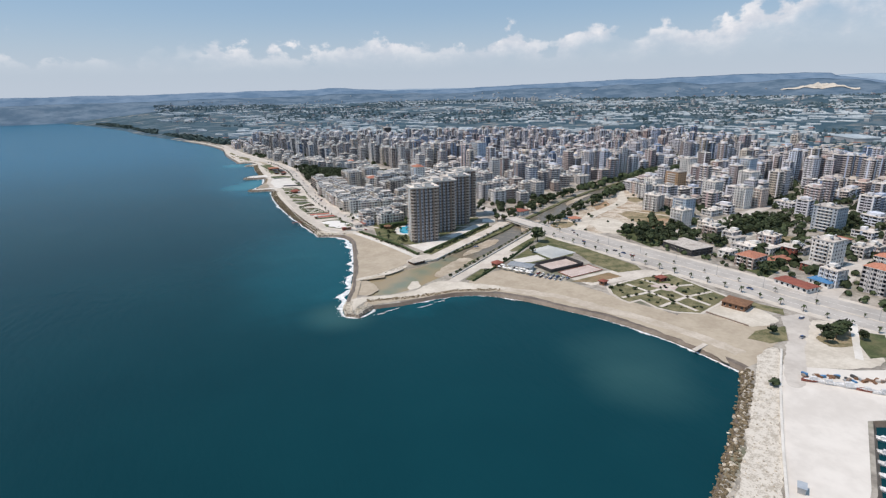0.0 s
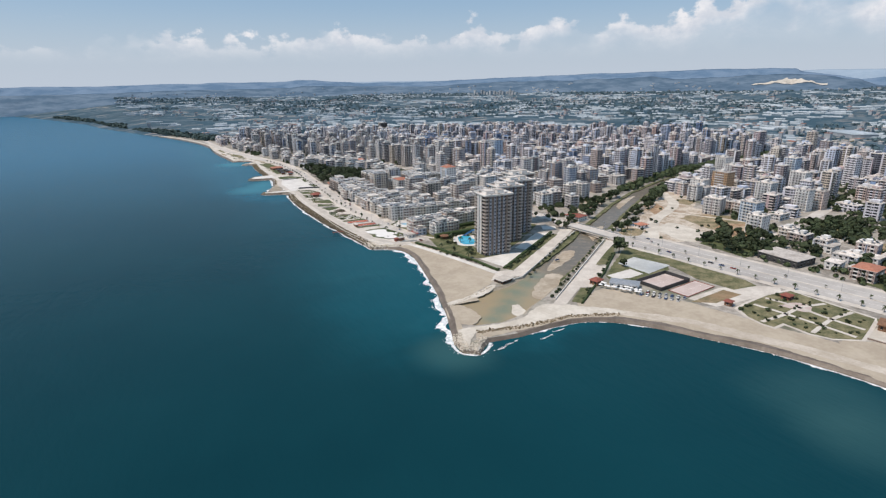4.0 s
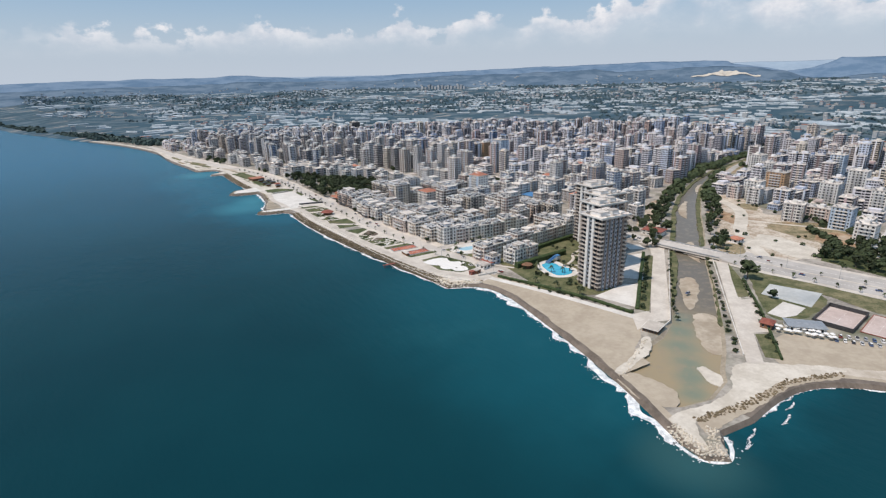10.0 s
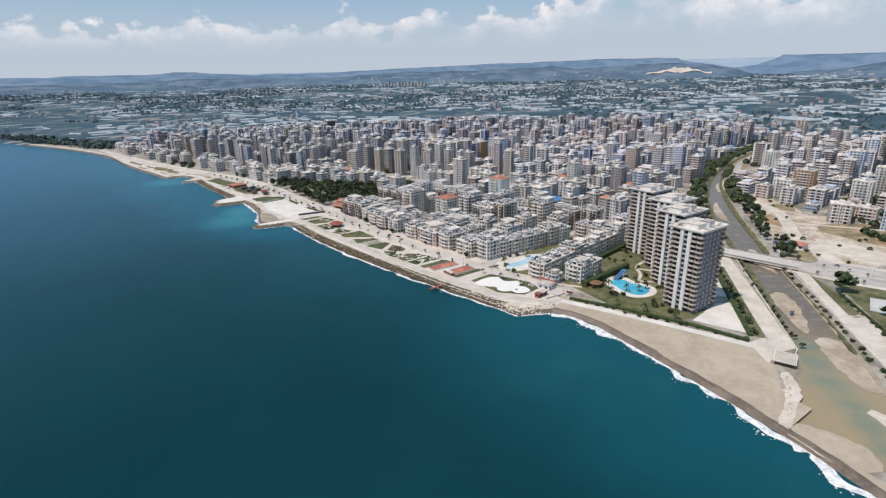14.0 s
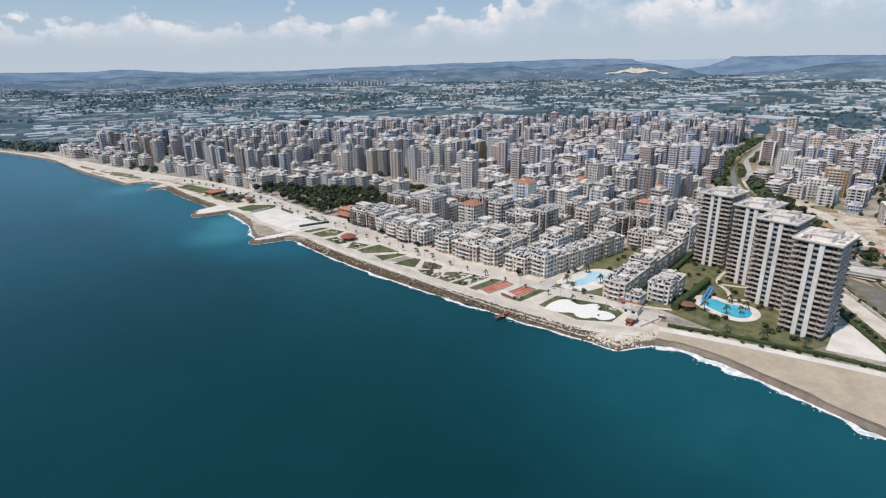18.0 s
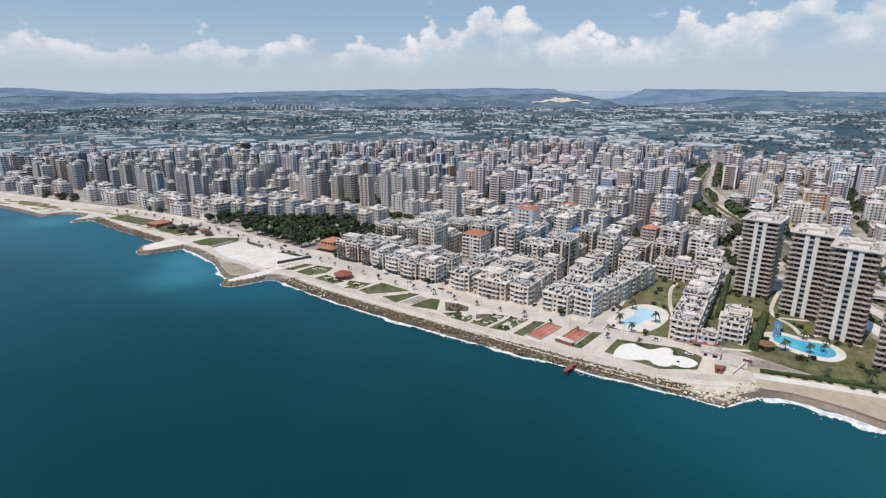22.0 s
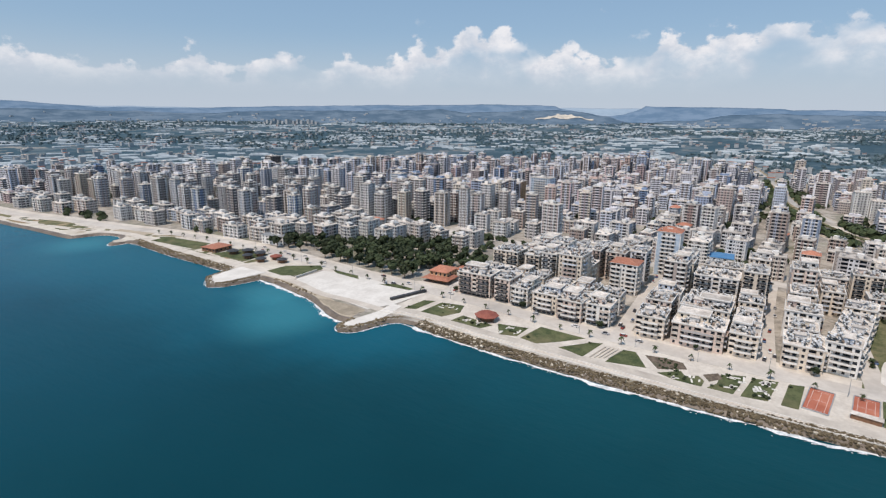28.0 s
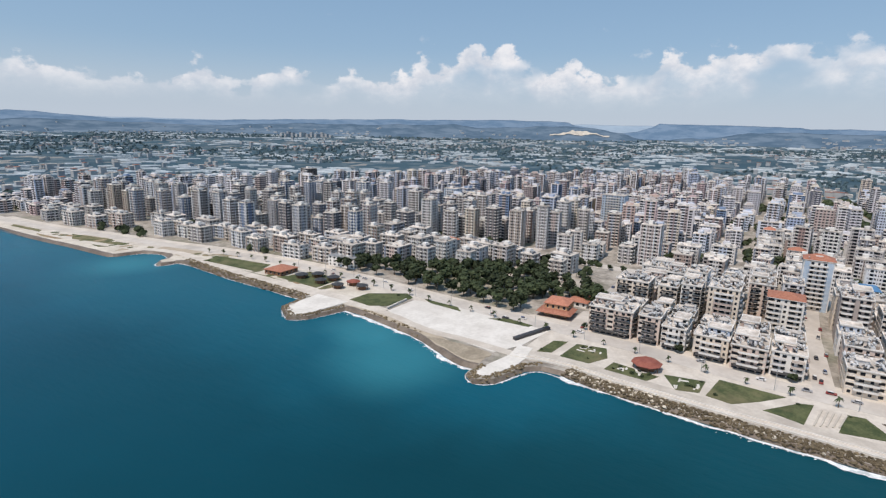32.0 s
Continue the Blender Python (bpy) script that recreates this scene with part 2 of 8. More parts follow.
PALE_SAND = material("pale_sand", (0.50, 0.45, 0.375), (0.66, 0.61, 0.53), 0.08, 0.95, stain=(0.36, 0.31, 0.25, 0.5))
RIVER_MUD = material("river_mud", (0.26, 0.22, 0.165), (0.40, 0.345, 0.265), 0.12, 0.9)
WET_SAND = material("wet_sand", (0.125, 0.098, 0.076), (0.215, 0.175, 0.138), 0.10, 0.5)
RUBBLE = material("white_rubble_fill", (0.43, 0.385, 0.32), (0.64, 0.595, 0.525), 0.35, 0.95, fine=4.0, contrast=(0.4, 0.55))
ROAD_GREY = material("worn_grey_road", (0.34, 0.32, 0.30), (0.46, 0.44, 0.41), 0.08, 0.9, stain=(0.52, 0.48, 0.43, 0.6))
DIRT = material("bare_earth", (0.34, 0.27, 0.195), (0.62, 0.55, 0.46), 0.11, 0.95, fine=4.0, stain=(0.30, 0.195, 0.115, 0.8))
DRY_FIELD = material("dry_field", (0.13, 0.125, 0.065), (0.40, 0.31, 0.20), 0.09, 0.95, stain=(0.27, 0.17, 0.095, 0.7))
CARRIAGE = material("worn_carriageway", (0.40, 0.375, 0.345), (0.51, 0.48, 0.445), 0.05, 0.9, stain=(0.32, 0.30, 0.28, 0.5))
ASPHALT = material("sunlit_pale_road", (0.47, 0.43, 0.385), (0.59, 0.55, 0.50), 0.05, 0.9, stain=(0.30, 0.28, 0.26, 0.5))
WALK_GREY = material("worn_walk_paving", (0.45, 0.405, 0.35), (0.57, 0.52, 0.455), 0.12, 0.85, stain=(0.34, 0.30, 0.26, 0.5))
YARD_GREY = material("yard_screed", (0.42, 0.43, 0.41), (0.56, 0.57, 0.55), 0.09, 0.85, stain=(0.30, 0.33, 0.35, 0.5))
PAVING = material("pale_paving", (0.51, 0.46, 0.40), (0.65, 0.60, 0.53), 0.10, 0.85, stain=(0.42, 0.36, 0.30, 0.5))
CONCRETE = material("pale_concrete", (0.60, 0.57, 0.52), (0.74, 0.71, 0.66), 0.07, 0.8, stain=(0.50, 0.46, 0.41, 0.4))
QUAY = material("quay_concrete", (0.60, 0.56, 0.51), (0.72, 0.68, 0.625), 0.03, 0.85, stain=(0.48, 0.45, 0.40, 0.5))
BED_EARTH = material("planted_earth", (0.085, 0.065, 0.05), (0.19, 0.15, 0.115), 0.4, 0.95, stain=(0.06, 0.085, 0.035, 0.6))
GARDEN = material("garden_ground", (0.06, 0.075, 0.03), (0.17, 0.165, 0.085), 0.16, 0.95, stain=(0.25, 0.21, 0.13, 0.5))
GRASS = material("lawn", (0.045, 0.064, 0.026), (0.115, 0.128, 0.058), 0.16, 0.95, stain=(0.20, 0.17, 0.095, 0.55))
DRY_GRASS = material("dry_lawn", (0.085, 0.092, 0.042), (0.25, 0.22, 0.125), 0.14, 0.95, stain=(0.065, 0.082, 0.034, 0.7))
HEDGE = material("hedge_leaf", (0.022, 0.040, 0.014), (0.065, 0.095, 0.035), 0.5, 0.9)
LEAF = material("tree_leaf", (0.020, 0.034, 0.015), (0.072, 0.092, 0.042), 0.6, 0.8, vary=0.35)
PALM_LEAF = material("palm_leaf", (0.022, 0.037, 0.015), (0.062, 0.083, 0.033), 0.6, 0.7, vary=0.25)
BARK = material("bark", (0.10, 0.075, 0.05), (0.20, 0.16, 0.11), 2.0, 0.95)
ROCK = material("boulder_rock", (0.080, 0.060, 0.034), (0.265, 0.21, 0.135), 0.45, 0.95, bump=0.5, vary=0.3, stain=(0.10, 0.08, 0.05, 0.7))
PALE_ROCK = material("pale_quarry_stone", (0.40, 0.345, 0.265), (0.66, 0.60, 0.51), 0.5, 0.95, bump=0.4, vary=0.25)
FOAM = material("sea_foam", (0.52, 0.55, 0.56), (0.86, 0.88, 0.88), 0.30, 0.7, contrast=(0.42, 0.58))
GLASS = material("window_glass", (0.010, 0.013, 0.018), (0.045, 0.052, 0.064), 0.25, 0.25, spec=0.3)
ROOF = material("roof_screed", (0.44, 0.395, 0.35), (0.74, 0.685, 0.625), 0.35, 0.9, vary=0.25, stain=(0.28, 0.235, 0.195, 0.65))
TILE_ROOF = material("clay_tile_roof", (0.34, 0.135, 0.085), (0.50, 0.23, 0.155), 0.8, 0.85, vary=0.15)
PANEL = material("solar_panel", (0.02, 0.025, 0.035), (0.06, 0.07, 0.085), 0.8, 0.3, spec=0.5)
TANK = material("white_tank", (0.55, 0.55, 0.55), (0.80, 0.80, 0.79), 1.2, 0.45, vary=0.12)
RAIL_DARK = material("dark_metal", (0.05, 0.05, 0.055), (0.10, 0.10, 0.10), 1.0, 0.5, metal=0.4)
METAL = material("grey_metal", (0.35, 0.36, 0.37), (0.5, 0.51, 0.52), 0.6, 0.45, metal=0.5)
COURT_RED = material("red_court", (0.36, 0.11, 0.066), (0.45, 0.155, 0.10), 0.15, 0.9, stain=(0.58, 0.26, 0.17, 0.5))
COURT_PINK = material("faded_pink_court", (0.47, 0.375, 0.335), (0.58, 0.48, 0.44), 0.15, 0.9, stain=(0.56, 0.50, 0.47, 0.6))
COURT_LINE = material("court_line", (0.70, 0.68, 0.64), (0.80, 0.78, 0.75), 0.5, 0.8)
POOL = material("pool_water", (0.03, 0.36, 0.55), (0.09, 0.50, 0.66), 0.12, 0.12, spec=0.5)
PALE_POOL = material("pale_pool_water", (0.34, 0.58, 0.70), (0.50, 0.70, 0.79), 0.12, 0.12, spec=0.5)
RIVER = river_material()
RIVER_BED = material("river_sand", (0.33, 0.275, 0.205), (0.52, 0.45, 0.36), 0.05, 0.95, stain=(0.30, 0.22, 0.15, 0.6))
BRICK_RED = material("red_brick_paint", (0.22, 0.07, 0.052), (0.31, 0.11, 0.08), 0.4, 0.85)
WOOD_BROWN = material("brown_timber", (0.16, 0.085, 0.05), (0.27, 0.15, 0.09), 0.8, 0.85)
AWNING = material("white_canvas", (0.70, 0.69, 0.66), (0.82, 0.81, 0.78), 0.5, 0.8)
BLUE_PAINT = material("blue_paint", (0.05, 0.17, 0.36), (0.10, 0.26, 0.46), 0.3, 0.6)
# plastic dulled towards blue, with the haze over the plain in its colour
GREENHOUSE = material("greenhouse_plastic", (0.28, 0.335, 0.365), (0.52, 0.57, 0.60), 0.02, 0.5)
FAR_WALL = material("far_house_wall", (0.30, 0.32, 0.34), (0.50, 0.51, 0.51), 0.02, 0.9)
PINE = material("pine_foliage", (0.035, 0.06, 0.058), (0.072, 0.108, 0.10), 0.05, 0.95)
# grove leaves lightened towards blue-grey, the distance haze put in their colour
HAZED_TREE = material("hazed_far_grove", (0.078, 0.128, 0.145), (0.115, 0.17, 0.19), 0.02, 0.95)
CAR_PAINT = plaster("car_paint", [(0.7, 0.7, 0.7), (0.05, 0.05, 0.06), (0.35, 0.36, 0.38), (0.26, 0.05, 0.045), (0.75, 0.74, 0.72), (0.08, 0.13, 0.25)])
WALL = plaster("painted_plaster", [(0.78, 0.77, 0.76), (0.72, 0.70, 0.68), (0.66, 0.59, 0.53), (0.80, 0.79, 0.78), (0.62, 0.60, 0.59), (0.58, 0.50, 0.44),
                                   (0.68, 0.66, 0.65), (0.44, 0.42, 0.42), (0.66, 0.53, 0.48), (0.48, 0.55, 0.66), (0.74, 0.72, 0.70), (0.48, 0.38, 0.34), (0.74, 0.66, 0.55), (0.64, 0.67, 0.72)])
TALL_WALL = plaster("tower_plaster", [(0.36, 0.325, 0.31), (0.58, 0.56, 0.55), (0.17, 0.175, 0.20), (0.74, 0.73, 0.73), (0.42, 0.365, 0.34), (0.34, 0.42, 0.56), (0.66, 0.66, 0.68), (0.22, 0.20, 0.205),
                                      (0.50, 0.45, 0.43), (0.22, 0.30, 0.45), (0.36, 0.26, 0.24), (0.50, 0.52, 0.57), (0.52, 0.43, 0.39), (0.28, 0.27, 0.29), (0.68, 0.66, 0.66), (0.60, 0.52, 0.45), (0.42, 0.46, 0.55), (0.72, 0.64, 0.53), (0.70, 0.73, 0.79), (0.58, 0.50, 0.48)])
TRIM_WALL = plaster("parapet_plaster", [(0.62, 0.60, 0.59), (0.76, 0.75, 0.75), (0.46, 0.44, 0.45), (0.72, 0.71, 0.70), (0.70, 0.67, 0.64), (0.78, 0.78, 0.78), (0.50, 0.46, 0.44), (0.66, 0.66, 0.68)])
PIER_WALL = plaster("pier_plaster", [(0.74, 0.73, 0.72), (0.40, 0.35, 0.33), (0.78, 0.78, 0.79), (0.52, 0.50, 0.50), (0.80, 0.79, 0.78), (0.70, 0.68, 0.67), (0.34, 0.38, 0.46), (0.76, 0.74, 0.72), (0.46, 0.36, 0.31), (0.72, 0.73, 0.75)])
WHITE_WALL = material("white_plaster", (0.71, 0.69, 0.655), (0.81, 0.79, 0.755), 0.25, 0.85, stain=(0.5, 0.47, 0.43, 0.4))
BROWN_WALL = material("beige_brown_plaster", (0.235, 0.18, 0.145), (0.31, 0.245, 0.20), 0.25, 0.85)
ORANGE_WALL = material("orange_plaster", (0.47, 0.29, 0.16), (0.58, 0.38, 0.23), 0.25, 0.85)
BLUE_WALL = material("blue_cladding", (0.38, 0.48, 0.60), (0.54, 0.62, 0.70), 0.25, 0.5)

# ---- helpers of this scene ----
def mesh_of(name, verts, faces, mats, idx=None, smooth=False):
    me = bpy.data.meshes.new(name)
    me.from_pydata(verts, [], faces)
    for m in (mats if isinstance(mats, (list, tuple)) else [mats]):
        me.materials.append(m)
    if idx is not None:
        me.polygons.foreach_set("material_index", np.array(idx, dtype=np.int32))
    if smooth:
        me.polygons.foreach_set("use_smooth", np.ones(len(faces), dtype=bool))
    me.update()
    return me


class Build:
    """Collects boxes, prisms and quads into one mesh."""

    def __init__(self):
        self.v, self.f, self.m = [], [], []

    def quad(self, a, b, c, d, mat=0):
        i = len(self.v)
        self.v += [a, b, c, d]
        self.f.append((i, i + 1, i + 2, i + 3))
        self.m.append(mat)

    def box(self, x0, y0, z0, x1, y1, z1, mat=0, bottom=True):
        i = len(self.v)
        self.v += [(x0, y0, z0), (x1, y0, z0), (x1, y1, z0), (x0, y1, z0), (x0, y0, z1), (x1, y0, z1), (x1, y1, z1), (x0, y1, z1)]
        fs = [(4, 5, 6, 7), (0, 1, 5, 4), (1, 2, 6, 5), (2, 3, 7, 6), (3, 0, 4, 7)] + ([(3, 2, 1, 0)] if bottom else [])
        self.f += [tuple(i + k for k in q) for q in fs]
        self.m += [mat] * len(fs)

    def prism(self, pts, z0, z1, mat=0, top=None, taper=1.0):
        """An upright prism over a convex or plain outline, counter-clockwise."""
        i, n = len(self.v), len(pts)
        cx, cy = sum(p[0] for p in pts) / n, sum(p[1] for p in pts) / n
        self.v += [(p[0], p[1], z0) for p in pts]
        self.v += [(cx + (p[0] - cx) * taper, cy + (p[1] - cy) * taper, z1) for p in pts]
        for k in range(n):
            self.f.append((i + k, i + (k + 1) % n, i + n + (k + 1) % n, i + n + k))
            self.m.append(mat)
        for tri in fill(pts):
            self.f.append(tuple(i + n + k for k in tri))
            self.m.append(mat if top is None else top)

    def tube(self, a, b, r0, r1, mat=0, n=6):
        a, b = Vector(a), Vector(b)
        q = (b - a).to_track_quat("Z", "Y")
        i = len(self.v)
        for c, r in ((a, r0), (b, r1)):
            for k in range(n):
                w = 2 * math.pi * k / n
                self.v.append(tuple(c + q @ Vector((r * math.cos(w), r * math.sin(w), 0))))
        for k in range(n):
            self.f.append((i + k, i + (k + 1) % n, i + n + (k + 1) % n, i + n + k))
            self.m.append(mat)
        self.f.append(tuple(i + n + k for k in range(n)))
        self.m.append(mat)

    def mesh(self, name, mats, smooth=False):
        return mesh_of(name, self.v, self.f, mats, self.m, smooth)


def area(pts):
    return sum(a[0] * b[1] - b[0] * a[1] for a, b in zip(pts, pts[1:] + pts[:1])) / 2


def fill(*loops):
    """Triangles that fill a flat outline (with holes), counter-clockwise seen from above."""
    from mathutils.geometry import tessellate_polygon
    flat = [p for loop in loops for p in loop]
    tris = tessellate_polygon([[Vector((p[0], p[1], 0)) for p in loop] for loop in loops])
    out = []
    for a, b, c in tris:
        s = (flat[b][0] - flat[a][0]) * (flat[c][1] - flat[a][1]) - (flat[c][0] - flat[a][0]) * (flat[b][1] - flat[a][1])
        out.append((a, b, c) if s > 0 else (a, c, b))
    return out


def part(name, me, parent, label="", m=None):
    ob = new(name, me)
    ob.parent = parent
    if m is not None:
        ob.matrix_basis = m
    return tagged(ob, label)


def thing(name, label, category, m=None, group="", kind="", me=None):
    ob = new(name, me)
    if m is not None:
        ob.matrix_basis = m
    return tagged(ob, label, category, group, kind)


def slab(name, pts, z, mat, label, category, kind="structure", deep=0.3):
    """A flat sheet with a thin edge, top at z."""
    pts = pts if area(pts) > 0 else pts[::-1]
    b = Build()
    b.prism(pts, z - deep, z)
    return thing(name, label, category, kind=kind, me=b.mesh(name, mat))


def soft_slab(name, pts, z, mat, label, category, deep=0.3):
    """A flat sheet with a rounded, naturally uneven outline."""
    line = resample(smooth_line(pts + pts[:1], 2), 1.6)
    out = []
    for p, n in zip(line, normals(line)):
        w = 1.5 * noise.noise((p[0] * 0.13, p[1] * 0.13, z)) + 0.8 * noise.noise((p[0] * 0.5, p[1] * 0.5, z))
        out.append((p[0] + n[0] * w, p[1] + n[1] * w))
    return slab(name, out, z, mat, label, category, deep=deep)


def smooth_line(pts, rounds=2):
    """Rounds the corners of an open line."""
    for _ in range(rounds):
        out = [pts[0]]
        for a, b in zip(pts, pts[1:]):
            out += [(0.75 * a[0] + 0.25 * b[0], 0.75 * a[1] + 0.25 * b[1]), (0.25 * a[0] + 0.75 * b[0], 0.25 * a[1] + 0.75 * b[1])]
        pts = out + [pts[-1]]
    return pts


def normals(pts):
    """Unit normals to the left of an open line."""
    out = []
    for i in range(len(pts)):
        a, b = pts[max(i - 1, 0)], pts[min(i + 1, len(pts) - 1)]
        dx, dy = b[0] - a[0], b[1] - a[1]
        s = math.hypot(dx, dy) or 1
        out.append((-dy / s, dx / s))
    return out


def ribbon(name, line, left, right, z, mat, label, category, kind="structure", deep=0.25):
    """A strip along a line; left and right: offsets, numbers or functions of the index."""
    ns = normals(line)
    lo = [(p[0] + n[0] * left, p[1] + n[1] * left) for p, n in zip(line, ns)]
    hi = [(p[0] + n[0] * right, p[1] + n[1] * right) for p, n in zip(line, ns)]
    b = Build()
    for i in range(len(line) - 1):
        b.quad((*hi[i], z), (*hi[i + 1], z), (*lo[i + 1], z), (*lo[i], z))
    for e in (lo, hi[::-1]):
        for p, q in zip(e, e[1:]):
            b.quad((*q, z), (*p, z), (*p, z - deep), (*q, z - deep))
    return thing(name, label, category, kind=kind, me=b.mesh(name, mat))


def resample(line, step):
    out, left = [line[0]], step
    for a, b in zip(line, line[1:]):
        d = math.hypot(b[0] - a[0], b[1] - a[1])
        at = left
        while at <= d:
            out.append((a[0] + (b[0] - a[0]) * at / d, a[1] + (b[1] - a[1]) * at / d))
            at += step
        left = at - d
    return out


def inside(p, poly):
    x, y, hit = p[0], p[1], False
    for a, b in zip(poly, poly[1:] + poly[:1]):
        if (a[1] > y) != (b[1] > y) and x < (b[0] - a[0]) * (y - a[1]) / (b[1] - a[1]) + a[0]:
            hit = not hit
    return hit


TOP = 2.0  # height of the built-up shore above the sea

# ---- sea ----
b = Build()
b.quad((-5200, -3000, 0), (5200, -3000, 0), (5200, 5600, 0), (-5200, 5600, 0))
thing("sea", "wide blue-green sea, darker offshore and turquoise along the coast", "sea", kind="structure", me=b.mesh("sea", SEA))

# ---- land: the coast from the harbour mole to the far north ----
COVE = [(110, 72), (153, 97), (187, 115), (225, 138), (241, 149)]
BEACH_SOUTH = [(241, 149), (240, 170), (238, 188), (234, 205), (229, 222), (222, 239), (212, 256), (202, 277), (187, 298), (170, 311), (148, 316), (120, 316)]
SPIT = [(120, 316), (101, 320), (94, 316), (88, 310), (82, 316), (84, 327)]
BEACH_MID = [(84, 327), (89, 338), (95, 352), (100.5, 364), (106, 380), (112, 396), (120, 422), (127, 446), (132.5, 466), (137.5, 486), (137, 503), (133, 513)]
GROYNE = [(133, 513), (124, 520), (114, 525), (114, 540)]
REVET = [(114, 540), (110.5, 580), (109, 610), (107, 640), (105.6, 690), (105.8, 730), (107.5, 770), (110, 800), (114, 815)]
JETTY_SOUTH = [(112, 815), (113, 826), (107, 833), (87, 839), (82, 846), (87, 852), (96, 851)]
BEACH_PLAZA = [(96, 852), (95, 862), (103, 879), (112, 899), (117, 924), (122, 948), (122, 963)]
JETTY_NORTH = [(122, 963), (96, 970), (89, 978), (100, 996), (121, 1000)]
SHORE_NORTH = [(121, 1000), (122, 1040), (123, 1075), (126, 1115), (131, 1158), (112, 1158), (113, 1166), (133, 1176), (137, 1200), (126, 1216), (105, 1219), (103, 1230),
               (101, 1290), (97, 1340), (95, 1385), (98, 1450), (102, 1520), (90, 1640), (58, 1800), (6, 1970)]
BEACH_SOUTH, BEACH_MID, BEACH_PLAZA, SHORE_NORTH = (smooth_line(k, 2) for k in (BEACH_SOUTH, BEACH_MID, BEACH_PLAZA, SHORE_NORTH))
COAST = COVE + BEACH_SOUTH[1:] + SPIT[1:] + BEACH_MID[1:] + GROYNE[1:] + REVET[1:] + JETTY_SOUTH[1:] + BEACH_PLAZA[1:] + JETTY_NORTH[1:] + SHORE_NORTH[1:]
INLAND = [(90, 1930), (220, 1760), (360, 1640), (470, 1540), (540, 1490), (700, 1420), (850, 1310), (1050, 1210), (1190, 1050), (1190, 860), (1150, 690), (1160, 480), (1160, 300), (1000, 40), (760, -300), (420, -600), (400, -50), (330, 50), (247, 95), (201, 71), (122, 40)]
RIVER_LEFT = [(104, 369), (113, 375), (130, 379), (147, 383), (160, 384), (181, 391), (235, 421), (306, 466), (368, 500), (430, 536), (500, 570), (560, 593), (630, 616), (700, 632), (760, 642), (860, 652), (980, 658), (1120, 666)]
RIVER_RIGHT = [(1121, 658), (980, 650), (860, 643), (760, 630), (700, 617), (634, 597), (568, 572), (510, 544), (440, 507), (376, 470), (316, 437), (258, 401), (192, 362), (169, 350), (151, 342), (141, 336), (121, 333), (105, 338), (98, 344), (98, 356)]
CHANNEL = RIVER_LEFT + RIVER_RIGHT


def build_land():
    outline = COAST + INLAND
    if area(outline) < 0:
        outline = outline[::-1]
    hole = CHANNEL if area(CHANNEL) < 0 else CHANNEL[::-1]
    pts = outline + hole
    verts = [(p[0], p[1], TOP) for p in pts]
    faces = fill(outline, hole)
    flat = len(faces)
    for loop, z, run in ((outline, -1.6, 3.0), (hole, 0.2, 3.0)):
        base = len(verts)
        ring = loop + loop[:1]
        start = 0 if loop is outline else len(outline)
        n = len(loop)
        for i, p in enumerate(loop):
            a, c = loop[i - 1], loop[(i + 1) % n]
            dx, dy = c[0] - a[0], c[1] - a[1]
            s = math.hypot(dx, dy)
            verts.append((p[0] + dy / s * run, p[1] - dx / s * run, z))
        for i in range(n):
            j = (i + 1) % n
            faces.append((start + j, start + i, base + i, base + j))
    return thing("ground", "pale dusty ground of the coastal town", "ground", kind="structure", me=mesh_of("ground", verts, faces, [EARTH, WET_SAND, RIVER_MUD], [0 if i < flat else 1 if i < flat + len(outline) else 2 for i in range(len(faces))]))


build_land()

# ---- far plain and hills ----
FAR_COAST = [(700, 112), (900, 118), (1200, 126), (1385, 95), (1520, 102), (1640, 90), (1800, 58), (1970, 6), (2150, -45), (2310, -90), (2480, -145), (2820, -215), (3460, -420), (4000, -620), (4700, -900)]


def coast_x(y):
    return float(np.interp(y, [p[0] for p in FAR_COAST], [p[1] for p in FAR_COAST]))


def plain_height(r, a):
    return 1.0 + 0.034 * max(0.0, r - 1480) + 7 * noise.noise((r * 0.0022, a * 6.0, 0.3)) * min(1.0, max(0.0, r - 1500) / 500)


def build_plain():
    na, nr = 230, 60
    verts, faces = [], []
    for i in range(nr + 1):
        r = 880 + (3950 - 880) * i / nr
        for k in range(na + 1):
            a = radians(-34 + 146 * k / na)
            x, y = r * math.cos(a), 500 + r * math.sin(a)
            z = plain_height(r, a)
            over = coast_x(y) - x if y > 700 else -999
            if over > -700:
                z = min(z, 2.0 + max(0.0, -over) * 0.09 - max(0.0, over + 12) * 0.12)
            verts.append((x, y, z))
    for i in range(nr):
        for k in range(na):
            p = i * (na + 1) + k
            faces.append((p, p + 1, p + na + 2, p + na + 1)[::-1])
    thing("far_plain", "hazy farmland plain beyond the town", "plain", kind="structure", me=mesh_of("far_plain", verts, faces, HAZED_FARM, smooth=True))


build_plain()
# azimuth in degrees from east, height of the skyline in degrees over the eye
RIDGE = [(-32, 0.3), (-8, 0.5), (-2, 0.6), (2, 0.58), (2.6, 0.72), (7, 0.82), (12, 0.88), (14.6, 0.9), (14.9, 0.62), (15.6, 0.3), (16.6, 0.02), (18.4, -0.1), (20, 0.15), (22, 0.45), (22.9, 0.6), (23.2, 0.86), (24.2, 0.9), (26, 0.98), (32, 0.96),
         (38, 0.84), (46, 0.70), (52, 0.52), (57, 0.34), (62, 0.2), (67, 0.22), (70, 0.36), (72.5, 0.56), (74, 0.6), (77, 0.42), (82, 0.44), (84, 0.42), (86, 0.34), (95, 0.25), (106, 0.2), (116, 0.1)]
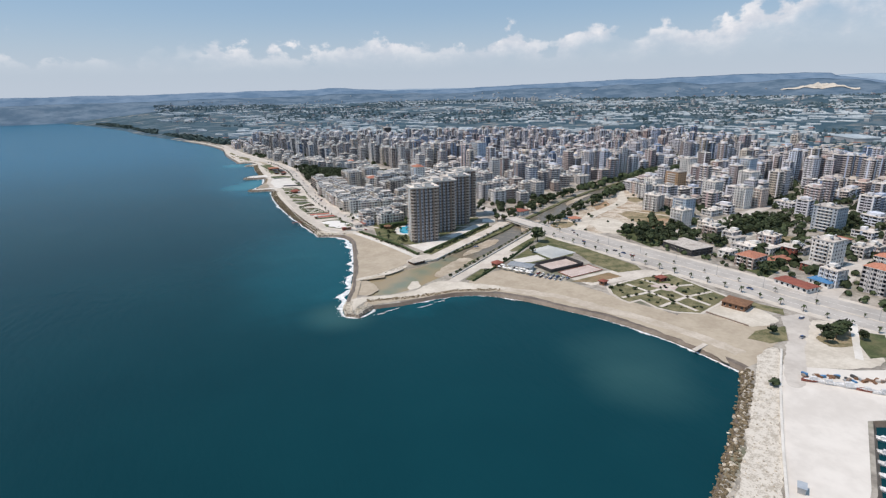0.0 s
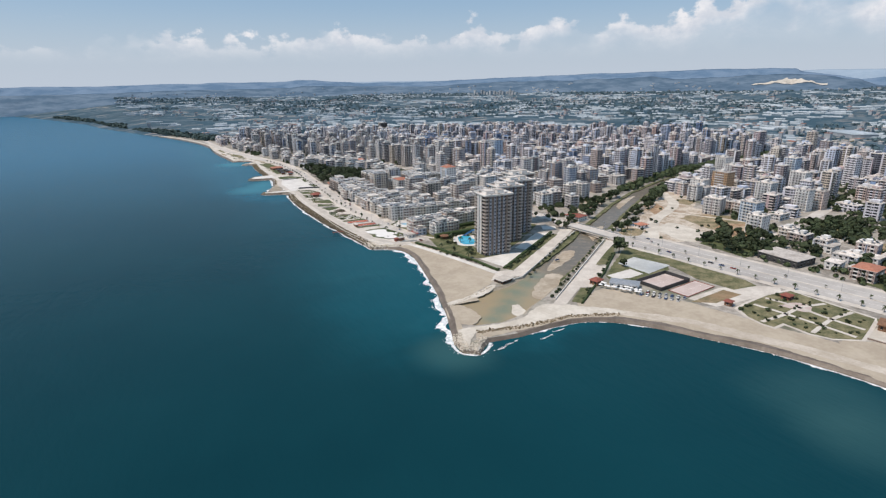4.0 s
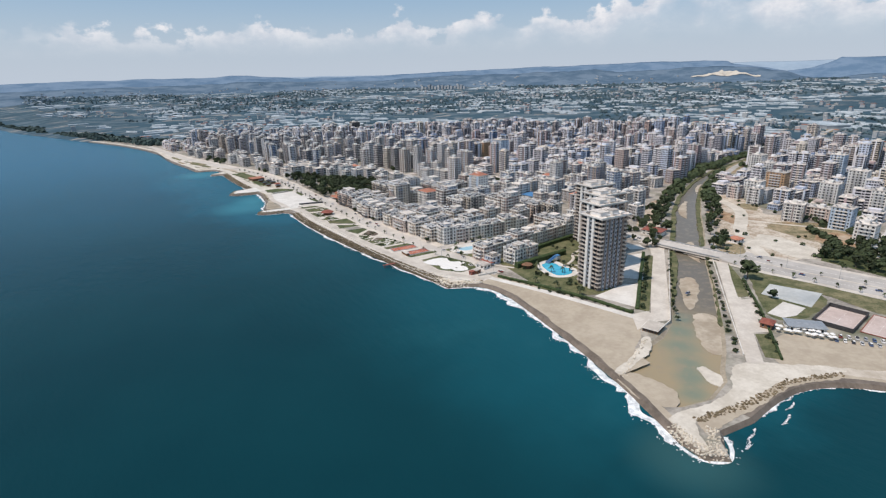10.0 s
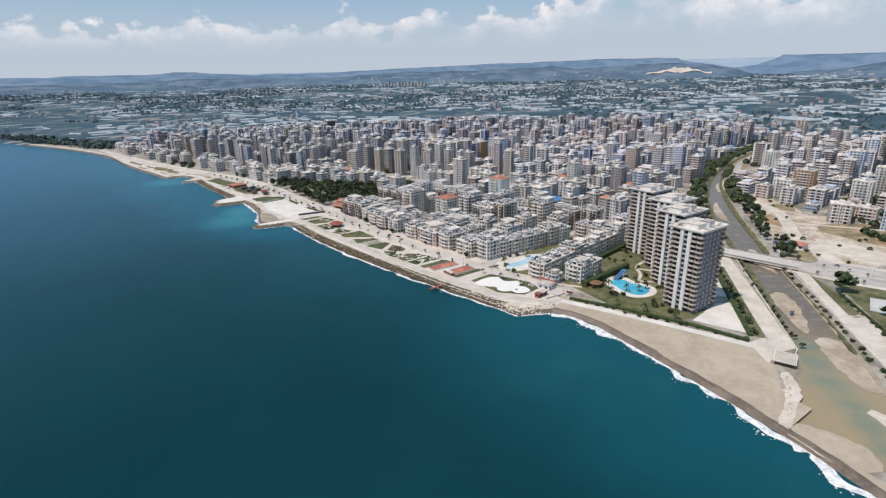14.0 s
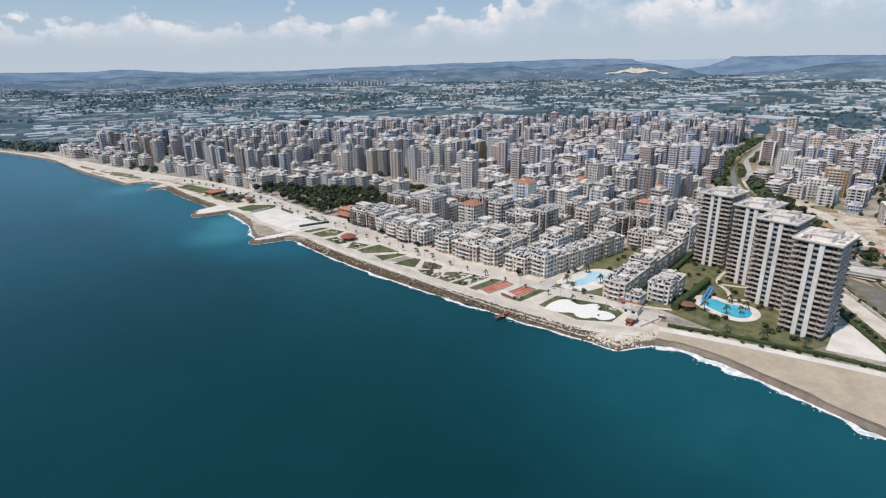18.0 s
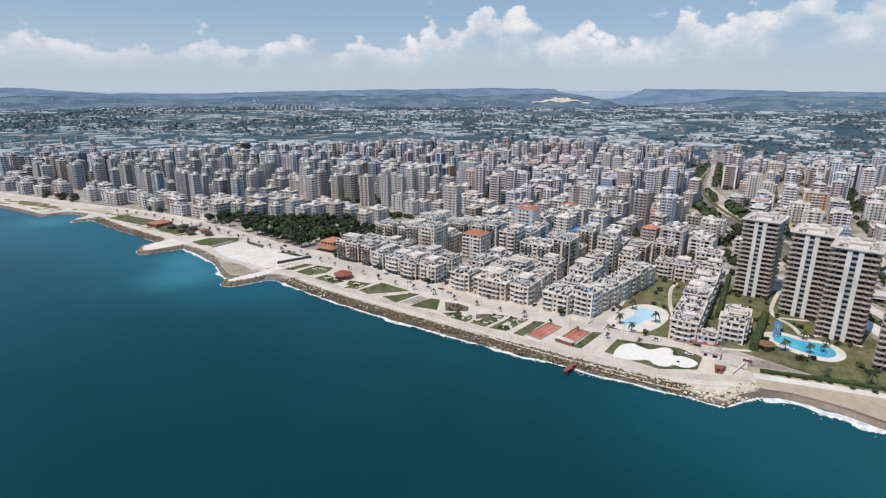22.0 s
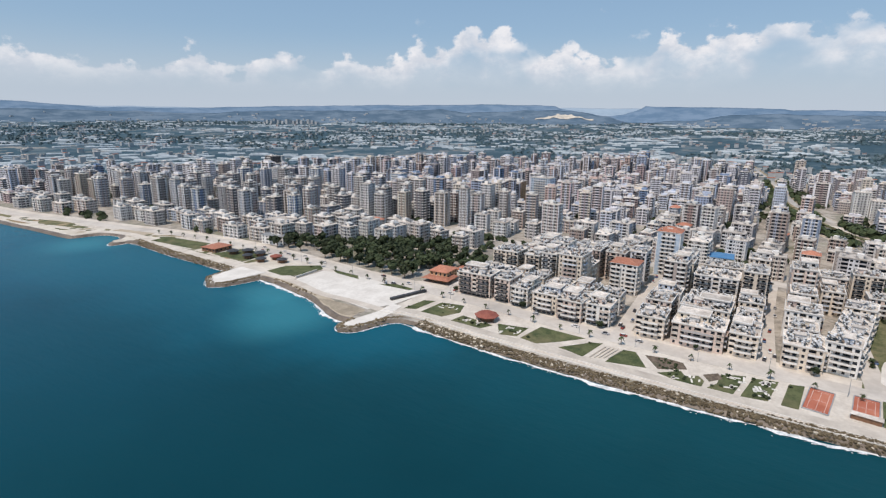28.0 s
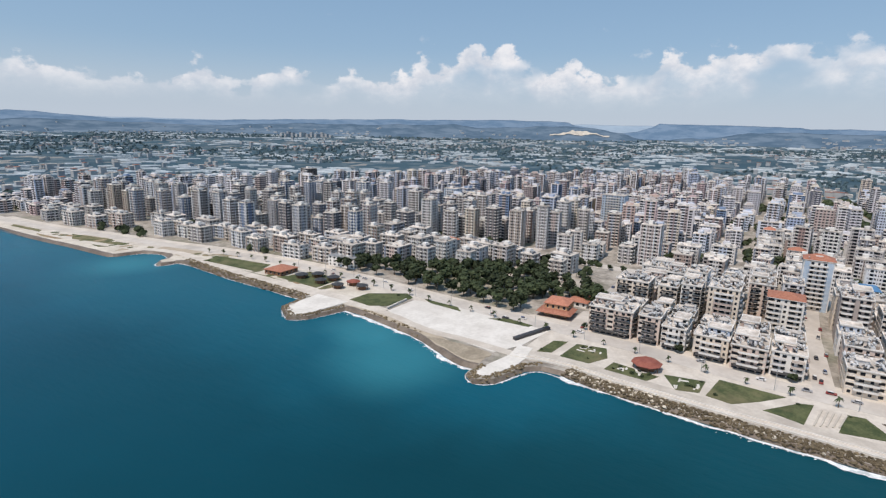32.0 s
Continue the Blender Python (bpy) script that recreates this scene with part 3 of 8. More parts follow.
FRONT = [(-32, 0.1), (0, 0.1), (4, 0.2), (6, 0.1), (9, -0.2), (12, -0.5), (15, -0.75), (17, -0.5), (18.2, -0.1), (19.5, 0.05), (21.5, 0.25), (23.5, 0.38), (27, 0.35), (31, 0.1), (36, 0.3), (44, 0.15), (52, 0.1), (60, -0.25), (70, -0.05), (80, -0.2), (95, -0.4), (116, -0.6)]
HAZY = [(-32, 0.3), (0, 0.55), (10, 0.7), (22, 0.74), (30, 0.6), (50, 0.3), (80, 0.4), (116, 0.0)]


def hill_height(line, near, rough, deg, u):
    """Height of a range of hills at an azimuth, u from its foot (0) to its crest (1)."""
    a = radians(deg)
    e = float(np.interp(deg, [p[0] for p in line], [p[1] for p in line]))
    crest = 142 + 4450 * math.tan(radians(e)) + rough * noise.fractal((deg * 0.35, 3.1, rough), 0.9, 2.1, 5)
    x, y = near * math.cos(a), 500 + near * math.sin(a)
    dry = min(1.0, max(0.0, (x - coast_x(y)) / 700))
    foot = (plain_height(near, a) - 6) * dry - 3 * (1 - dry)
    gully = 1 + 0.28 * noise.fractal((deg * 0.9, u * 3.0, 1.7 + rough), 1.0, 2.0, 4) * math.sin(math.pi * u)
    return foot + (crest - foot) * min(1.0, (u ** 0.8) * gully) if u < 1 else crest


def build_hills(name, line, near, far, mat, rough, label):
    na, nr = 420, 10
    verts, faces = [], []
    for i in range(nr + 1):
        for k in range(na + 1):
            deg = -32 + 148 * k / na
            r = near + (far - near) * i / nr
            verts.append((r * math.cos(radians(deg)), 500 + r * math.sin(radians(deg)), hill_height(line, near, rough, deg, i / nr)))
    for k in range(na + 1):
        x, y, _ = verts[nr * (na + 1) + k]
        verts.append((x * 1.004, 500 + (y - 500) * 1.004, -10))
    for i in range(nr + 1):
        for k in range(na):
            p = i * (na + 1) + k
            faces.append((p, p + 1, p + na + 2, p + na + 1)[::-1])
    thing(name, label, "hills", kind="structure", me=mesh_of(name, verts, faces, mat, smooth=True))


build_hills("backdrop_hazy_ridge", HAZY, 4560, 4700, HILL_PALE, 4, "furthest mountains, coloured palest blue for haze")
build_hills("backdrop_far_ridge", RIDGE, 4150, 4480, HAZED_HILL_FAR, 7, "table-topped mountains on the horizon, coloured blue for haze")
build_hills("backdrop_near_hills", FRONT, 3550, 4100, HAZED_HILL_NEAR, 10, "wooded hills behind the plain, coloured blue-grey for haze")


# ---- beaches, roads, parks ----
def beach(name, line, dry, wet, mat, label, near=None):
    """Dry sand inland of the water's edge, a dark wet band on it and a broken white line of foam."""
    ns = normals(line)
    b = Build()
    for i in range(len(line) - 1):
        for lo, hi, z0, z1, m in ((-2.6, 0.0, -0.9, TOP + 0.03, 1), (0.0, wet, TOP + 0.03, TOP + 0.05, 1), (wet, dry, TOP + 0.05, TOP + 0.06, 0)):
            q = []
            for k, o, z in ((i, lo, z0), (i + 1, lo, z0), (i + 1, hi, z1), (i, hi, z1)):
                w = o + (1.6 * noise.noise((line[k][0] * 0.12, line[k][1] * 0.12, o)) if o == wet else 0)
                if o == dry and near and near(*line[k]):
                    w = wet + 3.0
                q.append((line[k][0] - ns[k][0] * w, line[k][1] - ns[k][1] * w, z))
            b.quad(*q, m)
    me = b.mesh(name, [mat, WET_SAND])
    me.flip_normals()
    thing(name, label, "beach", kind="structure", me=me)


def surf(name, line, width, out, label, gaps=0.35):
    """Foam as a drift of many small ragged patches lying on the water along the shore."""
    rnd = random.Random(len(line) * 7 + int(width * 10))
    line = resample(smooth_line(line, 2), 0.7)
    ns = normals(line)
    b = Build()
    edge = []
    for p, n in zip(line, ns):
        lead = out + width * 0.9 * noise.noise((p[0] * 0.09, p[1] * 0.09, 0.5))
        wide = width * max(0.9 - 1.6 * gaps, 0.75 + 1.1 * noise.noise((p[0] * 0.045, p[1] * 0.045, 7.7)) + 0.5 * noise.noise((p[0] * 0.3, p[1] * 0.3, 1.1)) + 0.3 * noise.noise((p[0] * 0.9, p[1] * 0.9, 1.1)) - gaps, 0.0)
        edge.append(((p[0] + n[0] * (lead - 0.4), p[1] + n[1] * (lead - 0.4), 0.05), (p[0] + n[0] * (lead + wide), p[1] + n[1] * (lead + wide), 0.05)))
    for (a, c), (e, f) in zip(edge, edge[1:]):
        b.quad(a, c, f, e)
    for p, n in zip(line, ns):
        s = (noise.noise((p[0] * 0.05, p[1] * 0.05, 3.3)) + 1) / 2
        lead = out + width * 1.2 * noise.noise((p[0] * 0.09, p[1] * 0.09, 0.5))
        for k in range(4):
            if rnd.random() < 0.3 + gaps * (0.5 + s):
                continue
            tail = abs(rnd.gauss(0, 0.45)) * width * (0.7 + 0.9 * s)
            o = lead + (tail if k else rnd.uniform(-0.4, 0.4))
            r = rnd.uniform(0.12, 0.5) / (1 + 0.35 * tail / width) + 0.1
            c = (p[0] + n[0] * o + rnd.uniform(-0.5, 0.5), p[1] + n[1] * o + rnd.uniform(-0.5, 0.5))
            a0, i = rnd.uniform(0, 6.3), len(b.v)
            b.v += [(c[0] + r * rnd.uniform(0.6, 1.3) * math.cos(a0 + 1.0472 * j), c[1] + r * rnd.uniform(0.6, 1.3) * math.sin(a0 + 1.0472 * j), 0.06 + 0.01 * k) for j in range(6)]
            b.f.append(tuple(range(i, i + 6)))
            b.m.append(0)
    thing(name, label, "foam", kind="stuff", me=b.mesh(name, FOAM))


beach("beach_south", BEACH_SOUTH, 30, 3.6, SAND, "curved grey sand beach of the cove with a dark wet edge", lambda x, y: x < 172)
beach("beach_mid", BEACH_MID, 24, 2.4, SAND, "flat grey sand beach in front of the towers", lambda x, y: y < 376)
beach("beach_plaza", BEACH_PLAZA, 9, 1.5, SAND, "small brown sand beach below the plaza")
beach("shore_north", SHORE_NORTH, 12, 3, PALE_SAND, "narrow pale shore running north")
soft_slab("beach_flat", [(104, 372), (116, 390), (127, 416), (135, 450), (143, 485), (141, 512), (150, 515), (160, 470), (168, 432), (170, 406), (158, 396), (148, 389), (124, 380)], TOP + 0.09, SAND, "wide flat grey sand", "beach")
soft_slab("beach_cove_flat", [(238, 156), (245, 165), (262, 190), (266, 216), (256, 240), (252, 262), (246, 294), (228, 320), (216, 344), (190, 334), (176, 328), (187, 304), (206, 281), (218, 258), (230, 236), (236, 205), (240, 180)], TOP + 0.08, SAND, "trodden grey sand behind the cove", "beach")
soft_slab("beach_back", [(250, 160), (258, 190), (264, 216), (282, 206), (292, 184), (306, 170), (280, 156)], TOP + 0.075, SAND, "bare sand beside the pavilion", "beach")
strip = smooth_line([(176, 322), (196, 303), (212, 285), (225, 266), (232, 246), (241, 225), (247, 204), (253, 183), (254, 160)], 2)
wide = [2.5 + 5.0 * (0.5 + noise.noise((p[0] * 0.04, p[1] * 0.04, 2.2))) for p in strip]
soft_slab("dry_sand_strip", [(p[0] + n[0] * 3, p[1] + n[1] * 3) for p, n in zip(strip, normals(strip))] + [(p[0] - n[0] * w, p[1] - n[1] * w) for p, n, w in zip(strip, normals(strip), wide)][::-1], TOP + 0.11, DRY_SAND, "pale dry sand ridge along the cove", "beach")
soft_slab("spit", [(92, 338), (99, 338), (113, 333), (127, 331), (138, 332), (155, 342), (166, 340), (178, 328), (194, 311), (200, 301), (176, 312), (162, 320), (153, 321), (144, 320), (124, 324), (102, 331), (97, 329), (90, 322), (84, 313), (83, 320), (85, 328)], TOP + 0.12, PALE_SAND, "white rubble mole at the river mouth", "mole")
soft_slab("mole_sand", [(94, 322), (99, 331), (122, 326), (144, 321), (157, 319), (175, 314), (190, 302), (180, 305), (165, 314), (149, 316), (130, 318), (112, 320)], TOP + 0.09, SAND, "brown sand below the mole", "beach")
soft_slab("mouth_bar", [(102, 372), (112, 374), (116, 364), (117, 348), (107, 341), (99, 342), (94, 350), (98, 362)], 1.5, SAND, "low sand bar across the river mouth", "sandbank")

# river
slab("river_bed", CHANNEL, 0.5, RIVER_BED, "brown sandy river bed", "river bed", deep=0.8)
slab("river_water", CHANNEL, 0.66, RIVER, "murky brown shallow river", "river")
for pts in ([(256, 426), (265, 423), (256, 412), (236, 401), (208, 390), (211, 397), (234, 414)], [(203, 387), (212, 386), (210, 373), (196, 363), (180, 354), (168, 351), (163, 356), (172, 366), (184, 377)],
            [(300, 434), (330, 452), (352, 470), (330, 466), (306, 448)], [(420, 512), (470, 540), (500, 556), (470, 548), (430, 528)], [(540, 566), (590, 588), (610, 594), (580, 590)]):
    soft_slab("sandbank", pts, 0.86, RIVER_BED, "low sandbank in the river", "sandbank")
soft_slab("pale_bar", [(144, 353), (149, 351), (142, 335), (134, 335), (136, 344)], 1.0, PALE_SAND, "pale gravel bar by the mole", "sandbank")

# streets
COAST_ROAD = smooth_line([(160, 520), (156, 560), (155, 600), (156, 640), (156, 680), (156, 715), (158, 750), (163, 785), (166, 830), (168, 880), (172, 930), (177, 1003), (177, 1050), (175, 1115), (166, 1171), (152, 1235), (142, 1309), (126, 1395), (118, 1482), (116, 1560), (110, 1700)], 2)
ribbon("pavement_coast", COAST_ROAD[4:-8], 13, -15, TOP + 0.085, PAVING, "pale pavement in front of the apartment blocks", "pavement")
ribbon("road_coast", COAST_ROAD, 6.5, -6.5, TOP + 0.14, ASPHALT, "pale two-lane coast road", "road")
MAIN_ROAD = smooth_line([(332, 452), (330, 420), (333, 370), (341, 310), (346, 268), (353, 225), (354, 195), (361, 150), (368, 100), (375, 0), (380, -300)], 2)
ribbon("pavement_main", MAIN_ROAD, 25, -23, TOP + 0.09, PAVING, "broad pale pavements beside the dual carriageway", "pavement")
ribbon("road_main", MAIN_ROAD, 20, -17, TOP + 0.14, CARRIAGE, "wide pale dual carriageway", "road")
for o in (10.6, -9.2):
    ribbon("lane_line", resample(MAIN_ROAD, 6)[2:60], o, o - 0.25, TOP + 0.17, COURT_LINE, "worn white lane line", "road marking", deep=0.05)
ribbon("median", resample(MAIN_ROAD, 6)[2:60], 0.9, -0.9, TOP + 0.34, PAVING, "raised kerb of the central strip", "kerb")
slab("road_left_bank", [(168, 398), (183, 391), (304, 468), (316, 474), (308, 486), (288, 470), (184, 405)], TOP + 0.16, PAVING, "paved road along the river wall", "road")
slab("road_right_bank", [(166, 338), (172, 332), (326, 426), (320, 433)], TOP + 0.16, PAVING, "pale road on the river bank", "road")
soft_slab("road_harbour", [(318, 180), (334, 176), (330, 168), (299, 154), (266, 134), (248, 124), (240, 129), (280, 153), (300, 164)], TOP + 0.17, ASPHALT, "worn pale road down to the harbour", "road")
ribbon("road_inland", [(352, 178), (440, 205), (530, 232), (640, 262), (900, 330)], 6, -6, TOP + 0.13, ASPHALT, "straight pale street leading inland", "road")
ribbon("road_bridge_west", [(318, 476), (322, 520), (318, 580), (322, 660), (330, 800), (335, 1000), (330, 1250)], 7, -7, TOP + 0.12, ASPHALT, "town avenue behind the towers", "road")
ribbon("road_river_west", smooth_line([(322, 484), (385, 526), (450, 562), (540, 602), (620, 630), (700, 650), (800, 664)], 2), 3, -3, TOP + 0.12, DIRT, "dusty lane along the river trees", "road")
ribbon("road_river_east", smooth_line([(332, 430), (384, 458), (450, 495), (520, 531), (600, 568), (700, 604), (800, 628)], 2), 3, -3, TOP + 0.12, DIRT, "pale lane along the river", "road")
ribbon("road_lot", smooth_line([(350, 408), (403, 452), (450, 470), (495, 492), (522, 530), (560, 566), (620, 588)], 2), 6, -6, TOP + 0.16, PALE_SAND, "pale dirt street across the empty lots", "road")
ribbon("street", smooth_line([(396, 348), (458, 356), (515, 361), (663, 392), (800, 424)], 1), 6, -6, TOP + 0.15, ASPHALT, "broad pale street between the orchards", "street")
ribbon("lot_path", smooth_line([(452, 470), (462, 440), (474, 412), (482, 380)], 1), 2, -2, TOP + 0.15, PALE_SAND, "pale trodden path across the field", "path")
ribbon("street", [(455, 306), (488, 313), (594, 314), (680, 318), (800, 330)], 4, -4, TOP + 0.15, ASPHALT, "pale street between gardens", "street")
for y in (598, 641, 711, 830):
    ribbon("street", [(160, y), (240, y + 3), (330, y + 2)], 4.5, -4.5, TOP + 0.10, ASPHALT, "narrow pale side street", "street")
for y in (930, 1060, 1180, 1320, 1480):
    ribbon("street", [(200, y), (420, y + 6), (700, y + 10), (1100, y - 60)], 5, -5, TOP + 0.10, ASPHALT, "town street between apartment blocks", "street")
for x in (430, 540, 660, 790, 920, 1060, 1200):
    ribbon("street", [(x, 640 + (x - 430) * 0.35), (x + 10, 1000), (x - 20, 1500)], 5, -5, TOP + 0.11, ASPHALT, "town street between apartment blocks", "street")
soft_slab("empty_lot", [(350, 388), (352, 440), (372, 456), (410, 474), (450, 497), (520, 533), (556, 552), (572, 540), (540, 508), (516, 478), (486, 466), (508, 446), (470, 424), (452, 398), (420, 392), (400, 380), (372, 384)], TOP + 0.06, DIRT, "bare sandy building land", "ground")
soft_slab("dry_field", [(419, 372), (440, 371), (470, 384), (498, 404), (486, 428), (464, 448), (437, 443), (428, 416)], TOP + 0.07, DRY_FIELD, "dry brown field", "field")
soft_slab("dry_field", [(480, 297), (502, 294), (517, 274), (480, 258), (459, 277)], TOP + 0.07, DRY_FIELD, "ploughed brown field", "field")

# harbour
slab("quay", [(130, 44), (201, 73), (245, 96), (300, 72), (322, 100), (302, 114), (286, 122), (270, 135), (272, 146), (260, 142), (242, 131), (216, 114), (195, 100), (170, 84), (140, 62)], TOP + 0.10, QUAY, "broad bare concrete quay", "quay")
soft_slab("mole_fill", [(119, 71), (157, 93), (183, 108), (218, 129), (246, 146), (262, 156), (282, 157), (244, 132), (216, 115), (195, 101), (170, 85), (135, 62)], TOP + 0.13, RUBBLE, "white rubble fill on the mole", "mole")
slab("quay_kerb", [(276, 152), (242, 131), (216, 114), (195, 100), (140, 62), (140, 63.2), (195, 101.2), (216, 115.2), (242, 132.2), (276, 153.2)], TOP + 0.75, CONCRETE, "low white kerb wall between rubble and quay", "kerb", deep=0.8)
soft_slab("harbour_ground", [(330, 168), (342, 153), (322, 128), (302, 115), (268, 134), (270, 140), (296, 155)], TOP + 0.12, PALE_SAND, "bare sandy yard by the harbour road", "ground")
soft_slab("weedy_ground", [(306, 152), (318, 156), (332, 152), (330, 136), (312, 136), (300, 142)], TOP + 0.15, DRY_FIELD, "brown earth under the harbour trees", "ground")
ribbon("harbour_path", [(345, 153), (322, 140), (300, 127)], 1.8, -1.8, TOP + 0.2, CONCRETE, "white path beside the lawn", "path")
slab("park_lawn", [(336, 145), (343, 136), (318, 121), (306, 125), (318, 136)], TOP + 0.22, GRASS, "green lawn by the harbour", "lawn")

# promenade and parks
PROM = smooth_line([(140, 516), (122, 548), (118, 580), (116, 605), (116.5, 640), (117.5, 690), (119, 730), (119.5, 770), (123, 803), (125, 822), (120, 845)], 2)
ribbon("promenade", PROM, 5.5, -5.5, TOP + 0.16, PAVING, "pale paved seaside promenade", "promenade")
ribbon("sea_walk", smooth_line([(118, 844), (120, 875), (118, 898), (130, 938), (128, 990), (133, 1040)], 2), 3, -3, TOP + 0.17, PAVING, "pale walk along the sea", "path")
ribbon("promenade_walk", PROM, 1.6, -5.5, TOP + 0.18, WALK_GREY, "grey upper walk of the promenade", "promenade")
ribbon("promenade_kerb", PROM, 2.0, 1.6, TOP + 0.62, CONCRETE, "low seat wall along the promenade", "wall", deep=0.6)
ribbon("promenade_edge", PROM, 5.9, 5.5, TOP + 0.75, CONCRETE, "low white sea wall of the promenade", "wall", deep=0.8)
ribbon("promenade_towers", smooth_line([(147, 516), (157, 478), (165, 438), (170, 408)], 2), 2.6, -2.6, TOP + 0.20, CONCRETE, "pale paved walk between beach and hedge", "promenade")
slab("plaza", [(130, 845), (162, 840), (165, 857), (165, 905), (159, 936), (132, 937), (125, 915), (119, 888), (114, 853)], TOP + 0.12, CONCRETE, "broad pale concrete plaza", "plaza")
ribbon("walk_north", smooth_line([(130, 938), (136, 985), (133, 1030), (134, 1080), (137, 1130), (146, 1190), (120, 1250), (108, 1400)], 2), 4.5, -4.5, TOP + 0.15, PAVING, "pale coastal path", "path")
slab("park_paving", [(112, 545), (110, 580), (111, 640), (114, 690), (117, 730), (120, 770), (124, 800), (126, 830), (128, 842), (166, 842), (160, 780), (154, 740), (152, 680), (150, 600), (154, 540), (150, 516), (135, 514), (122, 524)], TOP + 0.075, PAVING, "pale paved ground of the seaside park", "paving")
slab("north_shore_flat", [(124, 1002), (125, 1040), (126, 1075), (129, 1115), (135, 1150), (139, 1200), (128, 1222), (108, 1234), (104, 1290), (98, 1385), (97, 1450), (103, 1590), (120, 1640), (126, 1482), (134, 1395), (150, 1309), (160, 1235), (174, 1171), (183, 1115), (185, 1060), (183, 1000), (176, 952), (150, 942), (126, 950)], TOP + 0.07, PALE_SAND, "pale sandy flat along the north shore", "ground")
slab("north_lawn", [(114, 1317), (124, 1270), (137, 1286), (125, 1343)], TOP + 0.2, DRY_GRASS, "dry lawn on the north shore", "lawn")
slab("north_lawn", [(106, 1440), (110, 1380), (116, 1390), (112, 1450)], TOP + 0.2, DRY_GRASS, "dry lawn on the north shore", "lawn")
slab("estate_garden", [(160, 604), (275, 590), (275, 560), (168, 560)], TOP + 0.09, GARDEN, "green courtyard garden of the holiday flats", "garden")
LAWNS = [
    [(126.8, 755.2), (124.7, 745.1), (134.4, 735), (145.8, 725.4), (147.7, 751.9)],
    [(126.7, 733.6), (125.5, 727.1), (122.7, 719.4), (144.5, 715.5), (142.5, 720.8)],
    [(123.8, 708.2), (142.6, 704.2), (143.5, 698.1), (128, 689.7)],
    [(125.9, 684.1), (133.9, 675), (129.2, 672.4), (133.3, 667.3), (129.1, 664.3), (122.9, 664.7), (122.6, 675.2)],
    [(123.2, 662.5), (129.5, 659.3), (141.3, 658.1), (145.2, 648.3), (123.1, 652.1)],
    [(123, 649.3), (144.7, 645.6), (147.2, 635.4), (124.7, 639)],
    [(124.1, 634.3), (147.4, 631.4), (149, 625.4), (124, 628)],
    [(127, 600), (151.9, 597.5), (153.8, 592.4), (127.9, 595.6)],
    [(124.4, 767), (127.8, 757.8), (141.7, 757), (138, 774.6)],
    [(129, 823), (150, 821), (153, 806), (141, 802), (129, 808)],
    [(128, 835), (147, 833), (150, 826), (131, 828)],
    [(127, 800), (138, 798), (134, 776), (126, 780)],
    [(131, 584), (150, 583), (158, 552), (154, 540), (138, 540), (128, 556)],
    [(165, 932), (164, 905), (158, 899), (160, 923)],
    [(157, 879), (164, 869), (162, 852), (158, 853)],
    [(140, 1008), (168, 1010), (168, 1044), (142, 1050)],
    [(134, 971), (152, 970), (168, 948), (162, 939), (139, 943), (132, 952)],
    [(139, 1141), (157, 1143), (164, 1086), (143, 1076)],
]
for pts in LAWNS:
    slab("lawn", pts, TOP + 0.22, GRASS, "trimmed green park lawn with paths round it", "lawn")
slab("white_pebble_bed", smooth_line([(128.5, 579), (137, 580), (145, 579), (150.5, 574), (147, 568.5), (147, 564), (155, 559), (154, 554), (146, 553.5), (149.5, 548), (146, 540), (139, 542), (135.5, 546), (137, 550.5), (131.5, 553), (131, 559), (135, 562.5), (130, 568), (128.5, 574), (128.5, 579)], 2)[:-1], TOP + 0.26, COURT_LINE, "wavy white gravel bed in the lawn", "gravel bed")
slab("park_border", [(261, 271), (278, 273), (301, 274), (324, 270), (320, 214), (298, 209), (280, 205), (267, 215), (262, 226), (263, 240), (253, 240), (252, 248), (254, 259)], TOP + 0.14, PAVING, "pale path round the park lawn", "path")
slab("park_lawn", [(263, 269), (278, 271), (301, 272), (322, 268), (318, 216), (298, 211), (280, 207), (268, 216), (264, 226), (265, 242), (255, 242), (254, 248), (256, 258)], TOP + 0.18, DRY_GRASS, "dry park lawn crossed by paths", "lawn")
soft_slab("playground", [(290, 258), (304, 257), (307, 244), (292, 242)], TOP + 0.23, COURT_PINK, "faded pink playground floor in the park", "playground")
slab("park_lawn", [(312, 212), (320, 216), (330, 186), (322, 180)], TOP + 0.18, DRY_GRASS, "dry roadside lawn", "lawn")
slab("park_lawn", [(273, 170), (286, 174), (307, 170), (290, 158), (278, 160)], TOP + 0.18, DRY_GRASS, "dry lawn with one bush", "lawn")
slab("park_lawn", [(298, 384), (308, 392), (313, 360), (315, 323), (316, 296), (312, 286), (291, 290), (289, 318), (296, 342)], TOP + 0.17, DRY_GRASS, "dry grass strip beside the main road", "lawn")
slab("park_lawn", [(398, 110), (396, 152), (420, 164), (440, 120)], TOP + 0.18, GRASS, "green plot by the harbour road", "lawn")
for line in ([(278, 268), (280, 250), (281, 230), (281, 210)], [(295, 270), (298, 252), (295, 232), (296, 212)], [(256, 250), (280, 248), (298, 250), (318, 244)], [(266, 226), (281, 228), (296, 230), (318, 228)]):
    ribbon("park_path", smooth_line(line, 2), 1.3, -1.3, TOP + 0.24, PAVING, "pale path across the park", "path")
slab("promenade_paving", [(250, 297), (286, 298), (312, 286), (323, 276), (316, 271), (276, 275), (254, 278)], TOP + 0.13, PAVING, "pale paved walk between courts and park", "path")
slab("parking", [(267, 374), (290, 378), (298, 348), (268, 344)], TOP + 0.21, YARD_GREY, "pale blue-grey parking yard", "yard")
